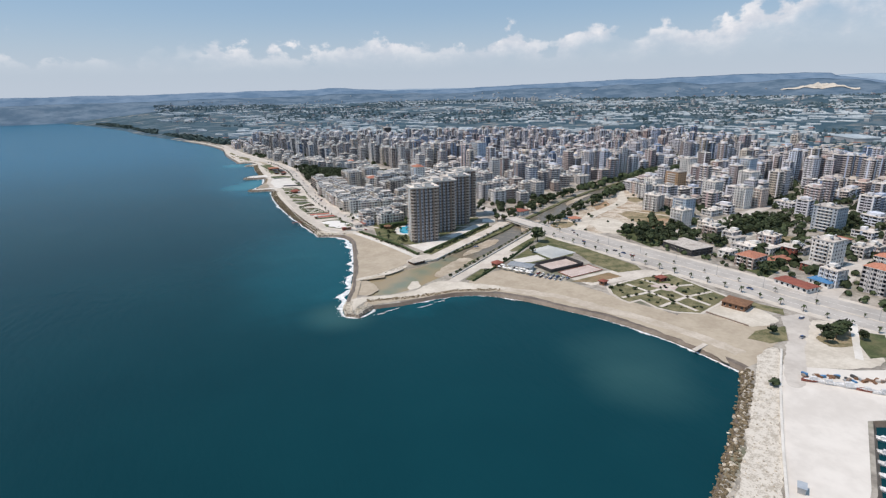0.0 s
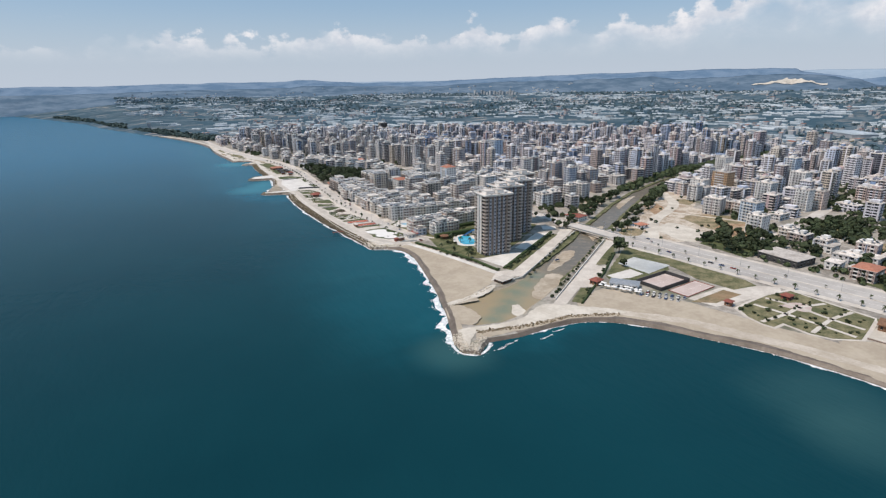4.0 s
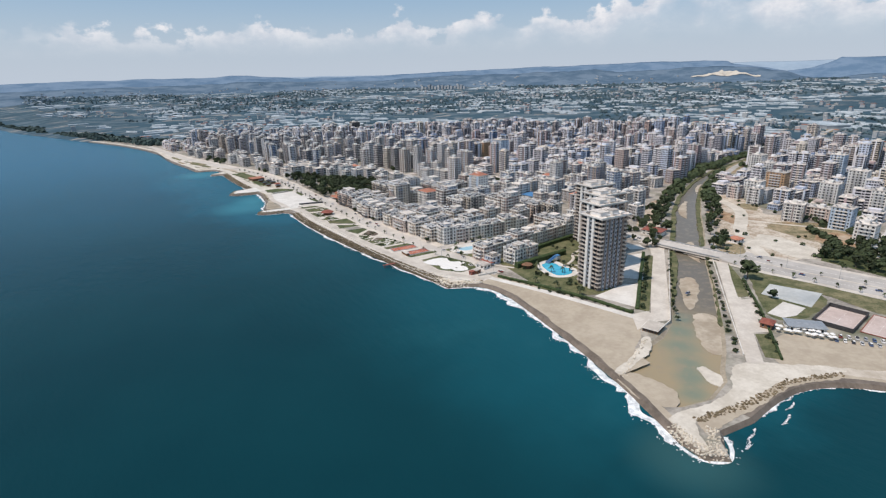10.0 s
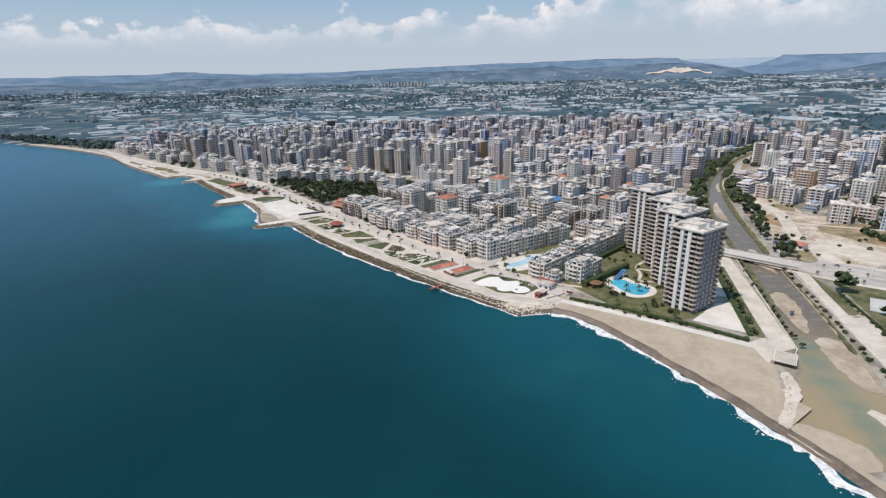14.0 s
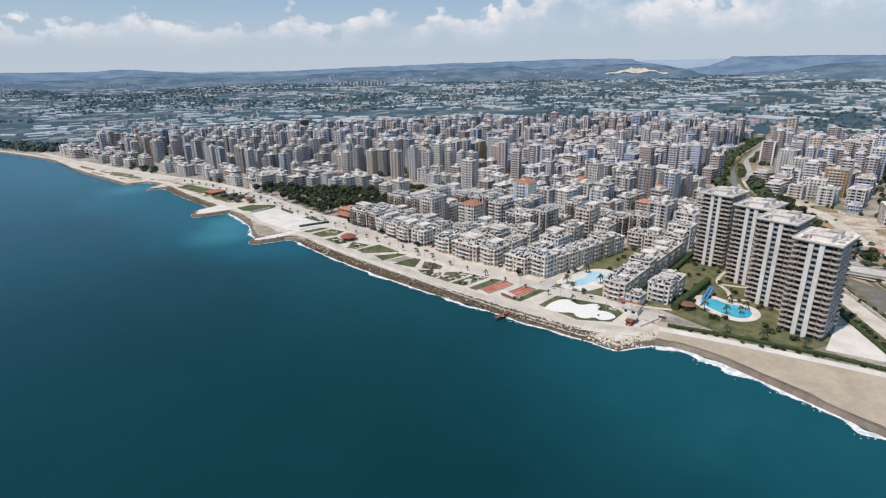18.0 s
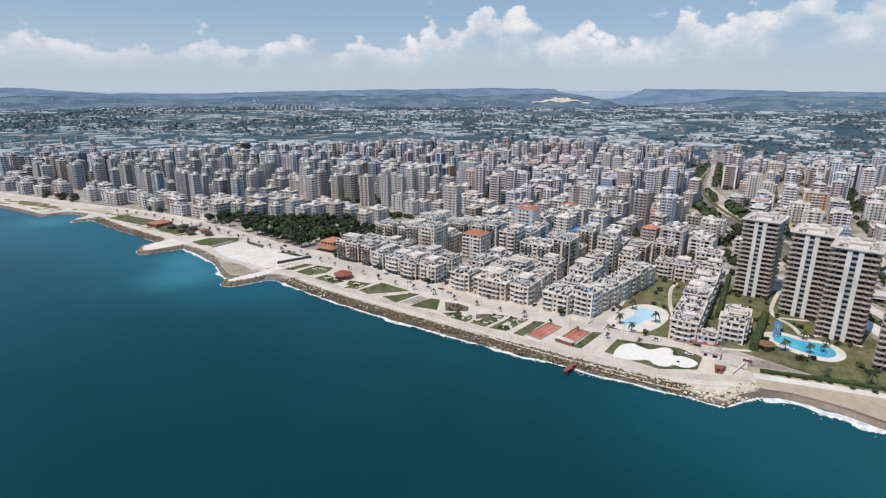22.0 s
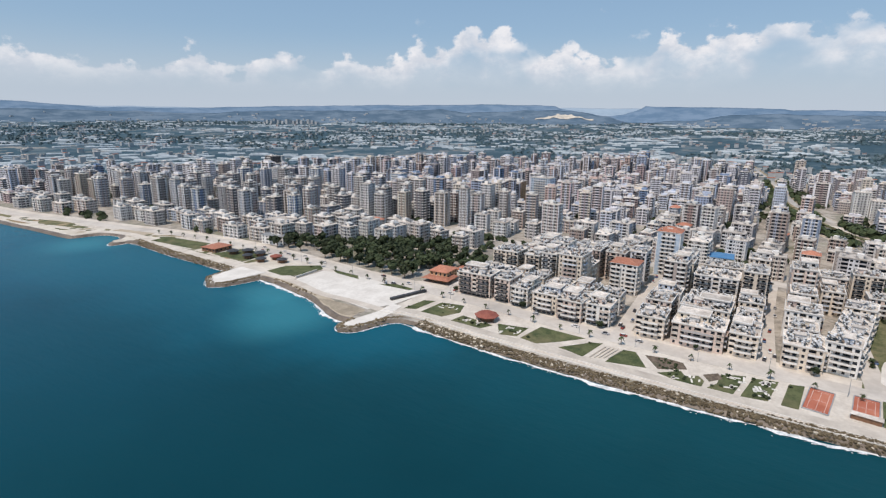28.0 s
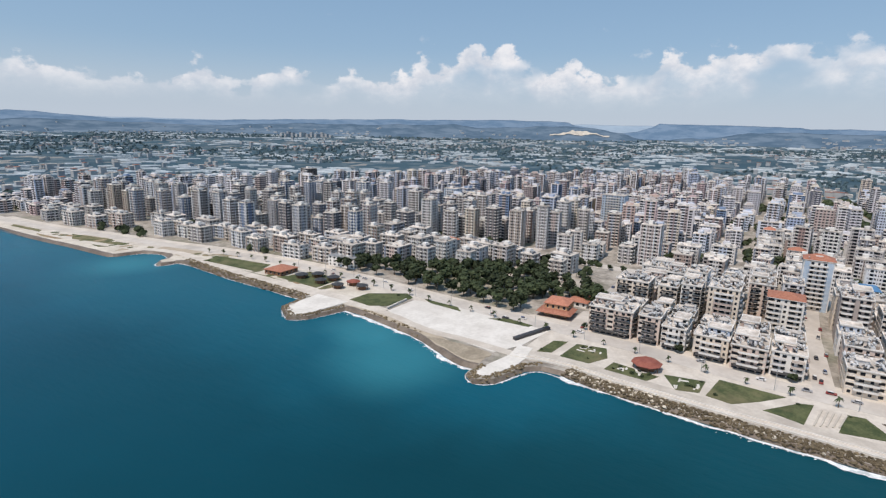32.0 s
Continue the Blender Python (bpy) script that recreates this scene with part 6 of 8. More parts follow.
def town_block(b, x, y, d, w, floors, turn, rnd):
    """A far block inside the joined town: upright strips of flat dark loggias, piers and windows, roof clutter."""
    m = Matrix.Translation((x, y, TOP)) @ Matrix.Rotation(radians(turn), 4, "Z")
    i = len(b.v)
    wall = 4 + rnd.choice((0, 0, 0, 1, 1, 2, 2, 3, 4, 4, 4, 5, 6, 6, 7, 7, 7, 8, 9, 10, 11, 11, 12, 13, 13))
    trim = 4 + rnd.choice((0, 7, 4, 1, wall - 4, wall - 4))
    pier = 4 + rnd.choice((0, 7, 7, 4, 2, 8, 6, 13, 12))
    hx, hy, h = d / 2, w / 2, floors * 3.0
    b.box(-hx, -hy, 0, hx, hy, h, wall, False)
    plans = rnd.choice((("wlalw", "wlw"), ("lwawl", "lal"), ("wlwlw", "wbw"), ("alwla", "wlw"), ("wbwbw", "lwl")))
    for p, q, plan in (((-hx, hy), (-hx, -hy), plans[0]), ((-hx, -hy), (hx, -hy), plans[1]), ((hx, hy), (-hx, hy), plans[1])):
        dx, dy = q[0] - p[0], q[1] - p[1]
        length = math.hypot(dx, dy)
        ux, uy, nx, ny = dx / length, dy / length, dy / length, -dx / length
        unit, t = length / sum(SPAN[c] for c in plan), 0.0

        def face(t0, t1, z0, z1, o, mat):
            b.quad(*((p[0] + ux * k + nx * o, p[1] + uy * k + ny * o, z) for k, z in ((t0, z0), (t1, z0), (t1, z1), (t0, z1))), mat)

        def cap(t0, t1, z, o, mat):
            b.quad(*((p[0] + ux * k + nx * r, p[1] + uy * k + ny * r, z) for k, r in ((t0, o), (t1, o), (t1, 0), (t0, 0))), mat)

        for c in plan:
            e = t + SPAN[c] * unit
            if c == "a":
                face(t, e, 0, h + 0.8, 0.6, pier)
                for k in (t, e):
                    b.quad(*((p[0] + ux * k + nx * o, p[1] + uy * k + ny * o, z) for o, z in ((0, 0), (0.6, 0), (0.6, h), (0, h))), pier)
            elif c == "l":
                # one flat dark strip stands in for the shade inside a deep loggia
                face(t, e, 0, h, 0.05, 0)
                for f in range(floors):
                    face(t, e, f * 3 - 0.15, f * 3 + 0.95, 0.9, trim)
                    cap(t, e, f * 3 + 0.95, 0.9, trim)
                    cap(t, e, f * 3 - 0.15, 0.9, trim)
            else:
                k = (e - t) * 0.22
                for f in range(floors):
                    face(t + k, e - k, f * 3 + 0.9, f * 3 + 2.4, 0.06, 0)
                    if c == "b" and f:
                        face(t, e, f * 3 - 0.15, f * 3 + 0.9, 1.2, trim)
                        cap(t, e, f * 3 + 0.9, 1.2, trim)
                        cap(t, e, f * 3 - 0.15, 1.2, trim)
            t = e
    b.box(-hx - 0.4, -hy - 0.4, h, hx + 0.4, hy + 0.4, h + 0.7, 1, False)
    cx, cy = rnd.uniform(-d * 0.15, d * 0.15), rnd.uniform(-w * 0.15, w * 0.15)
    if rnd.random() < 0.4:
        b.box(-hx * 0.7, -hy * 0.7, h + 0.7, hx * 0.6, hy * 0.6, h + 3.4, wall, False)
    b.box(cx - 2.4, cy - 2.2, h + 0.7, cx + 2.4, cy + 2.2, h + 3.5, trim, False)
    for _ in range(6):
        px, py = rnd.uniform(-hx * 0.8, hx * 0.8), rnd.uniform(-hy * 0.8, hy * 0.8)
        b.box(px - 1, py - 0.4, h + 1.4, px + 1, py + 0.4, h + 2.3, 2, False)
        b.quad((px - 1, py - 2.0, h + 0.9), (px + 1, py - 2.0, h + 0.9), (px + 1, py - 0.4, h + 1.7), (px - 1, py - 0.4, h + 1.7), 3)
    b.v[i:] = [tuple(m @ Vector(v)) for v in b.v[i:]]


def build_city():
    rnd = random.Random(11)
    count, far = 0, Build()
    row = 0
    y = -60.0
    while y < 1700:
        row += 1
        x = 128.0 + rnd.uniform(0, 10)
        while x < 1150:
            step = (19.5 if x < 430 or y < 470 else 16.0) + rnd.uniform(0, 9)
            px, py = x + rnd.uniform(-2, 2), y + rnd.uniform(-3, 3)
            x += step
            if not inside((px, py), CITY) or any(inside((px, py), k) for k in KEEP_OUT):
                continue
            if river_gap(px, py) < (46 if px < 560 else 25) or line_gap(px, py, HIGHWAY) < 21 or any(math.hypot(px - s[0], py - s[1]) < s[2] for s in SPECIAL):
                continue
            if py < 470 and rnd.random() < (0.26 if px < 700 else 0.10):
                continue
            if abs(px - float(np.interp(py, [476, 520, 580, 660, 800, 1000, 1250], [318, 322, 318, 322, 330, 335, 330]))) < 15 and 476 < py < 1260:
                continue
            if px < float(np.interp(py, SHORE_ROW_Y, SHORE_ROW_X)):
                continue
            if rnd.random() < 0.06 + 0.3 * max(0.0, noise.noise((px * 0.009, py * 0.009, 12.0))):
                continue
            f = storeys(px, py, rnd)
            d, w = (rnd.choice(((11, 12), (12, 11), (11, 16), (10, 10), (12, 13))) if f > 7 else rnd.choice(((13, 15), (15, 18), (11, 12), (10, 13), (12, 19))))
            turn = rnd.choice((0, 0, 90)) + rnd.uniform(-7, 7) + 6 * round(2 * noise.noise((px * 0.004, py * 0.004, 1.0)))
            if py > 1050 and f < 6 and px < 290:
                d, w, turn = rnd.choice((11, 13)), rnd.choice((17, 20)), turn % 15 - 7
            if px < 430 and py > 470 and py < 1300 or (px < 260 and py >= 1300 and py < 1480) or (px < 520 and py < 480) or (py > 470 and py < 760 and px < 560):
                far_block(px, py, d, w, f, rnd.randrange(5), turn)
                count += 1
            else:
                town_block(far, px, py, d * rnd.uniform(0.8, 1.15), w * rnd.uniform(0.8, 1.2), f, turn, rnd)
        y += 22.5 + rnd.uniform(0, 5) + (5 if row % 4 == 0 else 0)
    mats = [GLASS, ROOF, TANK, PANEL] + HAZED_TINTS
    thing("distant_apartment_blocks", "dense far town of white, beige and grey apartment blocks", "apartment buildings", kind="stuff", me=far.mesh("distant_blocks", mats))
    return count


build_city()

# ---- plants ----
def crown_mesh(name, r, h, n, seed, mat, size=1.1):
    """A crown of many small leaf clumps, lumpy, with gaps."""
    rnd = random.Random(seed)
    b = Build()
    lobes = [(rnd.uniform(-0.5, 0.5) * r, rnd.uniform(-0.5, 0.5) * r, rnd.uniform(-0.25, 0.35) * h, rnd.uniform(0.45, 0.7)) for _ in range(6)]
    for _ in range(n):
        lx, ly, lz, ls = rnd.choice(lobes)
        d = Vector((rnd.gauss(0, 1), rnd.gauss(0, 1), rnd.gauss(0, 1))).normalized() * (rnd.uniform(0.55, 1.0) ** 0.5)
        c = Vector((lx + d.x * r * ls, ly + d.y * r * ls, lz + d.z * h * 0.5 * ls))
        u = Vector((rnd.uniform(-1, 1), rnd.uniform(-1, 1), rnd.uniform(-0.4, 0.4))).normalized()
        v = u.cross((d + Vector((0, 0, 0.35))).normalized()).normalized()
        s = size * rnd.uniform(0.5, 1.0)
        b.quad(tuple(c - u * s - v * s * 0.6), tuple(c + u * s * 0.8 - v * s), tuple(c + u * s + v * s * 0.7), tuple(c - u * s * 0.7 + v * s))
    return b.mesh(name, mat)


def trunk_mesh(h, r):
    b = Build()
    b.tube((0, 0, 0), (0.15, 0.05, h * 0.6), r, r * 0.75, 0, 7)
    for k in range(4):
        a = k * 1.7
        b.tube((0.15, 0.05, h * 0.55), (math.cos(a) * h * 0.32, math.sin(a) * h * 0.32, h * (0.95 + 0.06 * k)), r * 0.5, r * 0.2, 0, 5)
    return b.mesh("trunk", BARK)


CROWNS = [crown_mesh("crown", 4.0, 6.0, 230, 3 + k, LEAF) for k in range(4)]
BUSHES = [crown_mesh("foliage", 1.3, 1.6, 70, 20 + k, LEAF, 0.5) for k in range(3)]
TRUNK = trunk_mesh(5.0, 0.32)
rt = random.Random(5)


def tree(x, y, size=1.0, label="leafy green broadleaf tree", group="park trees", z=TOP):
    ob = thing("tree", label, "tree", pose(x, y, z + 0.05, 0, 0, rt.uniform(0, 360)) @ Matrix.Diagonal((size, size, size, 1)), group)
    part("trunk", TRUNK, ob)
    part("crown", rt.choice(CROWNS), ob, "", pose(0, 0, 6.2))
    return ob


def bush(x, y, size=1.0, label="dark green rounded shrub", group="shrubs"):
    me = rt.choice(BUSHES)
    return thing("shrub", label, "shrub", pose(x, y, TOP + 0.75 * size, 0, 0, rt.uniform(0, 360)) @ Matrix.Diagonal((size, size, size, 1)), group, me=me)


def palm_meshes():
    b = Build()
    b.tube((0, 0, 0), (0.1, 0, 3.0), 0.28, 0.22, 0, 7)
    b.tube((0.1, 0, 3.0), (0.2, 0.05, 6.0), 0.22, 0.2, 0, 7)
    trunk = b.mesh("trunk", BARK)
    b = Build()
    for k in range(16):
        a = k * 2.399
        lift = 0.9 - (k % 4) * 0.5
        pts = []
        for j in range(5):
            s = j / 4
            rr = 2.6 * s
            pts.append((Vector((math.cos(a) * rr, math.sin(a) * rr, lift * s * 2 - 2.2 * s * s)), 0.42 * (1 - s * 0.75)))
        side = Vector((-math.sin(a), math.cos(a), 0))
        for (p, w0), (q, w1) in zip(pts, pts[1:]):
            for e in (-1, 1):
                drop = Vector((0, 0, -0.3))
                b.quad(tuple(p), tuple(q), tuple(q + side * e * w1 * 1.6 + drop * w1), tuple(p + side * e * w0 * 1.6 + drop * w0))
    return trunk, b.mesh("crown", PALM_LEAF)


PALM_TRUNK, PALM_CROWN = palm_meshes()


def palm(x, y, size=1.0, label="palm tree with a tuft of drooping fronds", group="palms along the road"):
    ob = thing("palm_tree", label, "palm tree", pose(x, y, TOP + 0.1, 0, 0, rt.uniform(0, 360)) @ Matrix.Diagonal((size, size, size, 1)), group)
    part("trunk", PALM_TRUNK, ob)
    part("crown", PALM_CROWN, ob, "", pose(0.2, 0.05, 6.0))
    return ob


# the wooded park by the plaza
placed = []
while len(placed) < 112:
    p = (rt.uniform(176, 274), rt.uniform(816, 1042))
    if inside(p, WOODS) and all(math.hypot(p[0] - q[0], p[1] - q[1]) > 5.6 for q in placed) and math.hypot(p[0] - 193, p[1] - 848) > 24:
        placed.append(p)
        tree(*p, rt.uniform(0.9, 1.3), "dense dark green tree of the wooded park", "trees of the wooded park")
slab("park_floor", WOODS, TOP + 0.12, EARTH, "shaded earth floor of the wooded park", "ground")
# river trees
for line, off in ((RIVER_LEFT, 8), (RIVER_RIGHT[::-1], -8)):
    pts = resample([p for p in line if 240 < p[0] < 540], 8.5)
    for p, n in zip(pts, normals(pts)):
        if p[0] > 325:
            for k in (1.0, 2.0):
                o = off * k * 0.85 + rt.uniform(-4, 4)
                if rt.random() < 0.22:
                    continue
                tree(p[0] + n[0] * o, p[1] + n[1] * o, rt.uniform(0.45, 1.15), "tall green tree on the river bank", "trees along the river")
# groves south of the river
GROVES = [[(366, 328), (372, 374), (405, 380), (442, 368), (420, 322), (402, 326)], [(470, 338), (550, 350), (555, 322), (529, 312), (473, 309)], [(520, 250), (585, 262), (612, 292), (566, 290), (530, 275)], [(378, 228), (380, 252), (400, 256), (410, 236)]]
for gi, g in enumerate(GROVES):
    xs, ys = [p[0] for p in g], [p[1] for p in g]
    slab("grove_floor", g, TOP + 0.08, GRASS, "green orchard ground", "ground")
    made, tries = [], 0
    while len(made) < (34, 34, 16, 6)[gi] and tries < 900:
        tries += 1
        p = (rt.uniform(min(xs), max(xs)), rt.uniform(min(ys), max(ys)))
        if inside(p, g) and all(math.hypot(p[0] - q[0], p[1] - q[1]) > 7 for q in made):
            made.append(p)
            tree(*p, rt.uniform(0.7, 1.05), "dark orchard tree in a green grove", "orchard trees")
for p, s in (((289, 393), 1.5), ((264, 366), 0.7), ((311, 152), 0.8), ((306, 146), 0.75), ((316, 147), 0.95), ((323, 148), 1.0), ((327, 151), 0.7), ((318, 153), 0.6), ((326, 139), 0.65), ((290, 167), 0.6), ((258, 505), 0.8), ((300, 482), 0.9), ((306, 478), 0.8), ((430, 268), 1.0), ((452, 252), 0.9), ((418, 300), 1.0)):
    tree(*p, s, "single leafy tree standing on open ground", "single trees")
bush(238, 132, 2.0, "dark bush on the white rubble", "shrubs")
# palms
med = resample(MAIN_ROAD, 13)
for k, (p, n) in enumerate(zip(med, normals(med))):
    if 120 < p[1] < 425:
        palm(p[0] - n[0] * 18.6, p[1] - n[1] * 18.6, rt.uniform(0.5, 0.75))
        if k % 2:
            palm(p[0], p[1], rt.uniform(0.4, 0.6))
cr = resample(COAST_ROAD, 17)
for k, (p, n) in enumerate(zip(cr, normals(cr))):
    if 545 < p[1] < 1180:
        palm(p[0] + n[0] * 7.6, p[1] + n[1] * 7.6, rt.uniform(0.5, 0.8), group="palms along the coast road")
        if k % 3 == 0 and p[1] < 840:
            tree(p[0] - n[0] * 8.0, p[1] - n[1] * 8.0, rt.uniform(0.35, 0.55), "small street tree in front of the apartments", "street trees")
for p in ((196, 488), (190, 494), (203, 487), (208, 497), (186, 505), (165, 487), (168, 470), (172, 452), (164, 579), (172, 588), (186, 571), (199, 588)):
    palm(*p, rt.uniform(0.8, 1.1), "palm tree beside the pool", "palms by the pools")
# shrubs of the gardens, banks and hedge rows
for k in range(46):
    p = (rt.uniform(256, 320), rt.uniform(210, 270))
    if inside(p, [(264, 266), (278, 269), (318, 264), (314, 220), (298, 214), (282, 210), (268, 219), (267, 244), (258, 246)]):
        bush(*p, rt.uniform(0.45, 0.95), "low shrub on the dry park lawn", "park shrubs")
for _ in range(110):
    p = (rt.uniform(178, 285), rt.uniform(455, 545))
    if inside(p, [(168, 472), (178, 452), (216, 470), (262, 512), (284, 542), (214, 552), (180, 536)]) and min(math.hypot(p[0] - q[0], p[1] - q[1]) for q in ((199, 456), (230, 480), (257, 499), (281, 527), (198, 496))) > 15:
        bush(*p, rt.uniform(0.8, 1.5), group="garden shrubs")
for a, c, n in (((183, 411), (281, 469), 28), ((158, 478), (170, 440), 7), ((152, 512), (160, 480), 5), ((170, 438), (174, 412), 5), ((172, 346), (312, 435), 22), ((186, 331), (284, 394), 15), ((184, 388), (300, 461), 18)):
    for k in range(n):
        t = (k + rt.random()) / n
        bush(a[0] + (c[0] - a[0]) * t + rt.uniform(-1, 1), a[1] + (c[1] - a[1]) * t + rt.uniform(-1, 1), rt.uniform(0.75, 1.35), "low shrub of a hedge row", "hedge shrubs")
for p in ((262, 267), (270, 268), (275, 257), (274, 243), (280, 229), (292, 250), (300, 236), (310, 250), (288, 264), (306, 268), (316, 232), (298, 222)):
    bush(*p, rt.uniform(0.8, 1.3), "dark shrub on the park lawn", "park shrubs")
for _ in range(70):
    p = (rt.uniform(352, 550), rt.uniform(392, 535))
    if inside(p, [(352, 396), (352, 440), (450, 500), (520, 536), (556, 518), (536, 470), (470, 424), (400, 392)]) and noise.noise((p[0] * 0.03, p[1] * 0.03, 9.0)) > 0:
        bush(*p, rt.uniform(0.8, 1.7), "dusty shrub on the empty lot", "wild shrubs")
for pts in LAWNS:
    cx, cy = sum(p[0] for p in pts) / len(pts), sum(p[1] for p in pts) / len(pts)
    p = rt.choice(pts)
    t = rt.uniform(0.5, 0.9)
    bush(cx + (p[0] - cx) * t, cy + (p[1] - cy) * t, rt.uniform(0.4, 0.8), "small flower-bed shrub on the lawn", "flower-bed shrubs")


def hedge(name, line, wide, high, label):
    b = Build()
    line = resample(line, 1.5)
    ns = normals(line)
    prof = []
    for p, n in zip(line, ns):
        j = lambda: rt.uniform(-0.16, 0.16)
        prof.append([(p[0] + n[0] * (o + j()), p[1] + n[1] * (o + j()), TOP + z + (j() if z > 0.2 else 0)) for o, z in ((wide / 2, 0.1), (wide / 2, high * 0.8), (wide * 0.25, high), (-wide * 0.25, high), (-wide / 2, high * 0.8), (-wide / 2, 0.1))])
    for a, c in zip(prof, prof[1:]):
        for k in range(5):
            b.quad(a[k], a[k + 1], c[k + 1], c[k])
    for e in (prof[0], prof[-1][::-1]):
        b.quad(e[0], e[1], e[4], e[5])
        b.quad(e[1], e[2], e[3], e[4])
    me = b.mesh(name, HEDGE)
    me.flip_normals()
    thing(name, label, "hedge", me=me)


hedge("hedge", [(153, 514), (163, 480), (171, 442), (174, 410)], 2.2, 1.8, "long clipped hedge between beach walk and garden")
hedge("hedge", [(181, 413), (232, 444), (284, 475)], 2.4, 1.6, "clipped hedge beside the bank road")
hedge("hedge", [(215, 541), (260, 543), (304, 545)], 3.0, 3.6, "dark hedge row beside the holiday flats")
hedge("hedge", [(177, 519), (205, 518), (233, 517)], 4.0, 4.6, "tall dark hedge behind the holiday flats")
hedge("hedge", [(183, 328), (240, 363), (286, 395)], 1.2, 1.5, "dark clipped hedge beside the parking strip")


def scatter_trees(name, n, box, test, size, mat, label, seed):
    """Uncountable far trees, joined: each a rough clump of leaf planes."""
    rnd = random.Random(seed)
    b = Build()
    made = 0
    while made < n:
        x, y = rnd.uniform(box[0], box[1]), rnd.uniform(box[2], box[3])
        z = test(x, y)
        if z is None:
            continue
        made += 1
        s = size * rnd.uniform(0.6, 1.2)
        for _ in range(16):
            d = Vector((rnd.gauss(0, 1), rnd.gauss(0, 1), abs(rnd.gauss(0, 0.9)))).normalized()
            c = Vector((x, y, z + s * 0.5)) + d * s * rnd.uniform(0.5, 1.0)
            u = d.orthogonal().normalized()
            v = d.cross(u)
            k = s * rnd.uniform(0.35, 0.6)
            b.quad(tuple(c - u * k - v * k), tuple(c + u * k - v * k * 0.7), tuple(c + u * k * 0.8 + v * k), tuple(c - u * k * 0.8 + v * k * 0.9))
    thing(name, label, "trees", kind="stuff", me=b.mesh(name, mat))


def town_gap(x, y):
    if not inside((x, y), CITY) or any(inside((x, y), k) for k in KEEP_OUT[1:3]) or river_gap(x, y) < 24 or line_gap(x, y, HIGHWAY) < 12:
        return None
    if noise.noise((x * 0.012, y * 0.012, 8.0)) < (0.05 if y > 450 else -0.25):
        return None
    return TOP


def river_belt(x, y):
    g = river_gap(x, y)
    return TOP if (8 if x > 640 else 14) < g < (20 if x > 700 else 26) and 500 < x < 1080 and line_gap(x, y, HIGHWAY) > 7 else None


def far_shore(x, y):
    c = coast_x(y)
    return 2.0 if c + 26 < x < c + 40 + 70 * (0.6 + noise.noise((0.3, y * 0.004, 1.0))) else None


def plain_spot(x, y):
    r, a = math.hypot(x, y - 500), math.atan2(y - 500, x)
    if r < 900 or r > 3900 or a > radians(92) or inside((x, y), CITY) or noise.noise((x * 0.0016, y * 0.0016, 2.0)) < -0.05:
        return None
    return plain_height(r, a) if x > coast_x(y) + 300 else None


scatter_trees("town_trees", 2300, (150, 1450, -40, 1850), town_gap, 4.2, LEAF, "green trees between the apartment blocks", 31)


def south_gardens(x, y):
    if abs(x - float(np.interp(y, [0, 195, 268, 370, 420], [346, 352, 346, 333, 330]))) < 27 or any(math.hypot(x - s[0], y - s[1]) < 14 for s in SPECIAL) or river_gap(x, y) < 24:
        return None
    if abs(y - float(np.interp(x, [352, 440, 530, 640], [178, 205, 232, 262]))) < 9 or inside((x, y), KEEP_OUT[2]) or inside((x, y), KEEP_OUT[3]):
        return None
    return TOP if noise.noise((x * 0.02, y * 0.02, 5.0)) > -0.15 else None


scatter_trees("garden_trees", 600, (366, 650, 120, 450), south_gardens, 2.8, LEAF, "green garden trees among the low houses", 35)
scatter_trees("river_trees", 330, (500, 1080, 520, 720), river_belt, 5.0, LEAF, "belt of green trees along the upper river", 32)
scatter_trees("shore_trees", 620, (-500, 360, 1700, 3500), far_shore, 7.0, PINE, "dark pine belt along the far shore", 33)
scatter_trees("plain_groves", 9000, (-200, 3900, -500, 4300), plain_spot, 5.0, HAZED_TREE, "hazy groves on the far plain", 34)


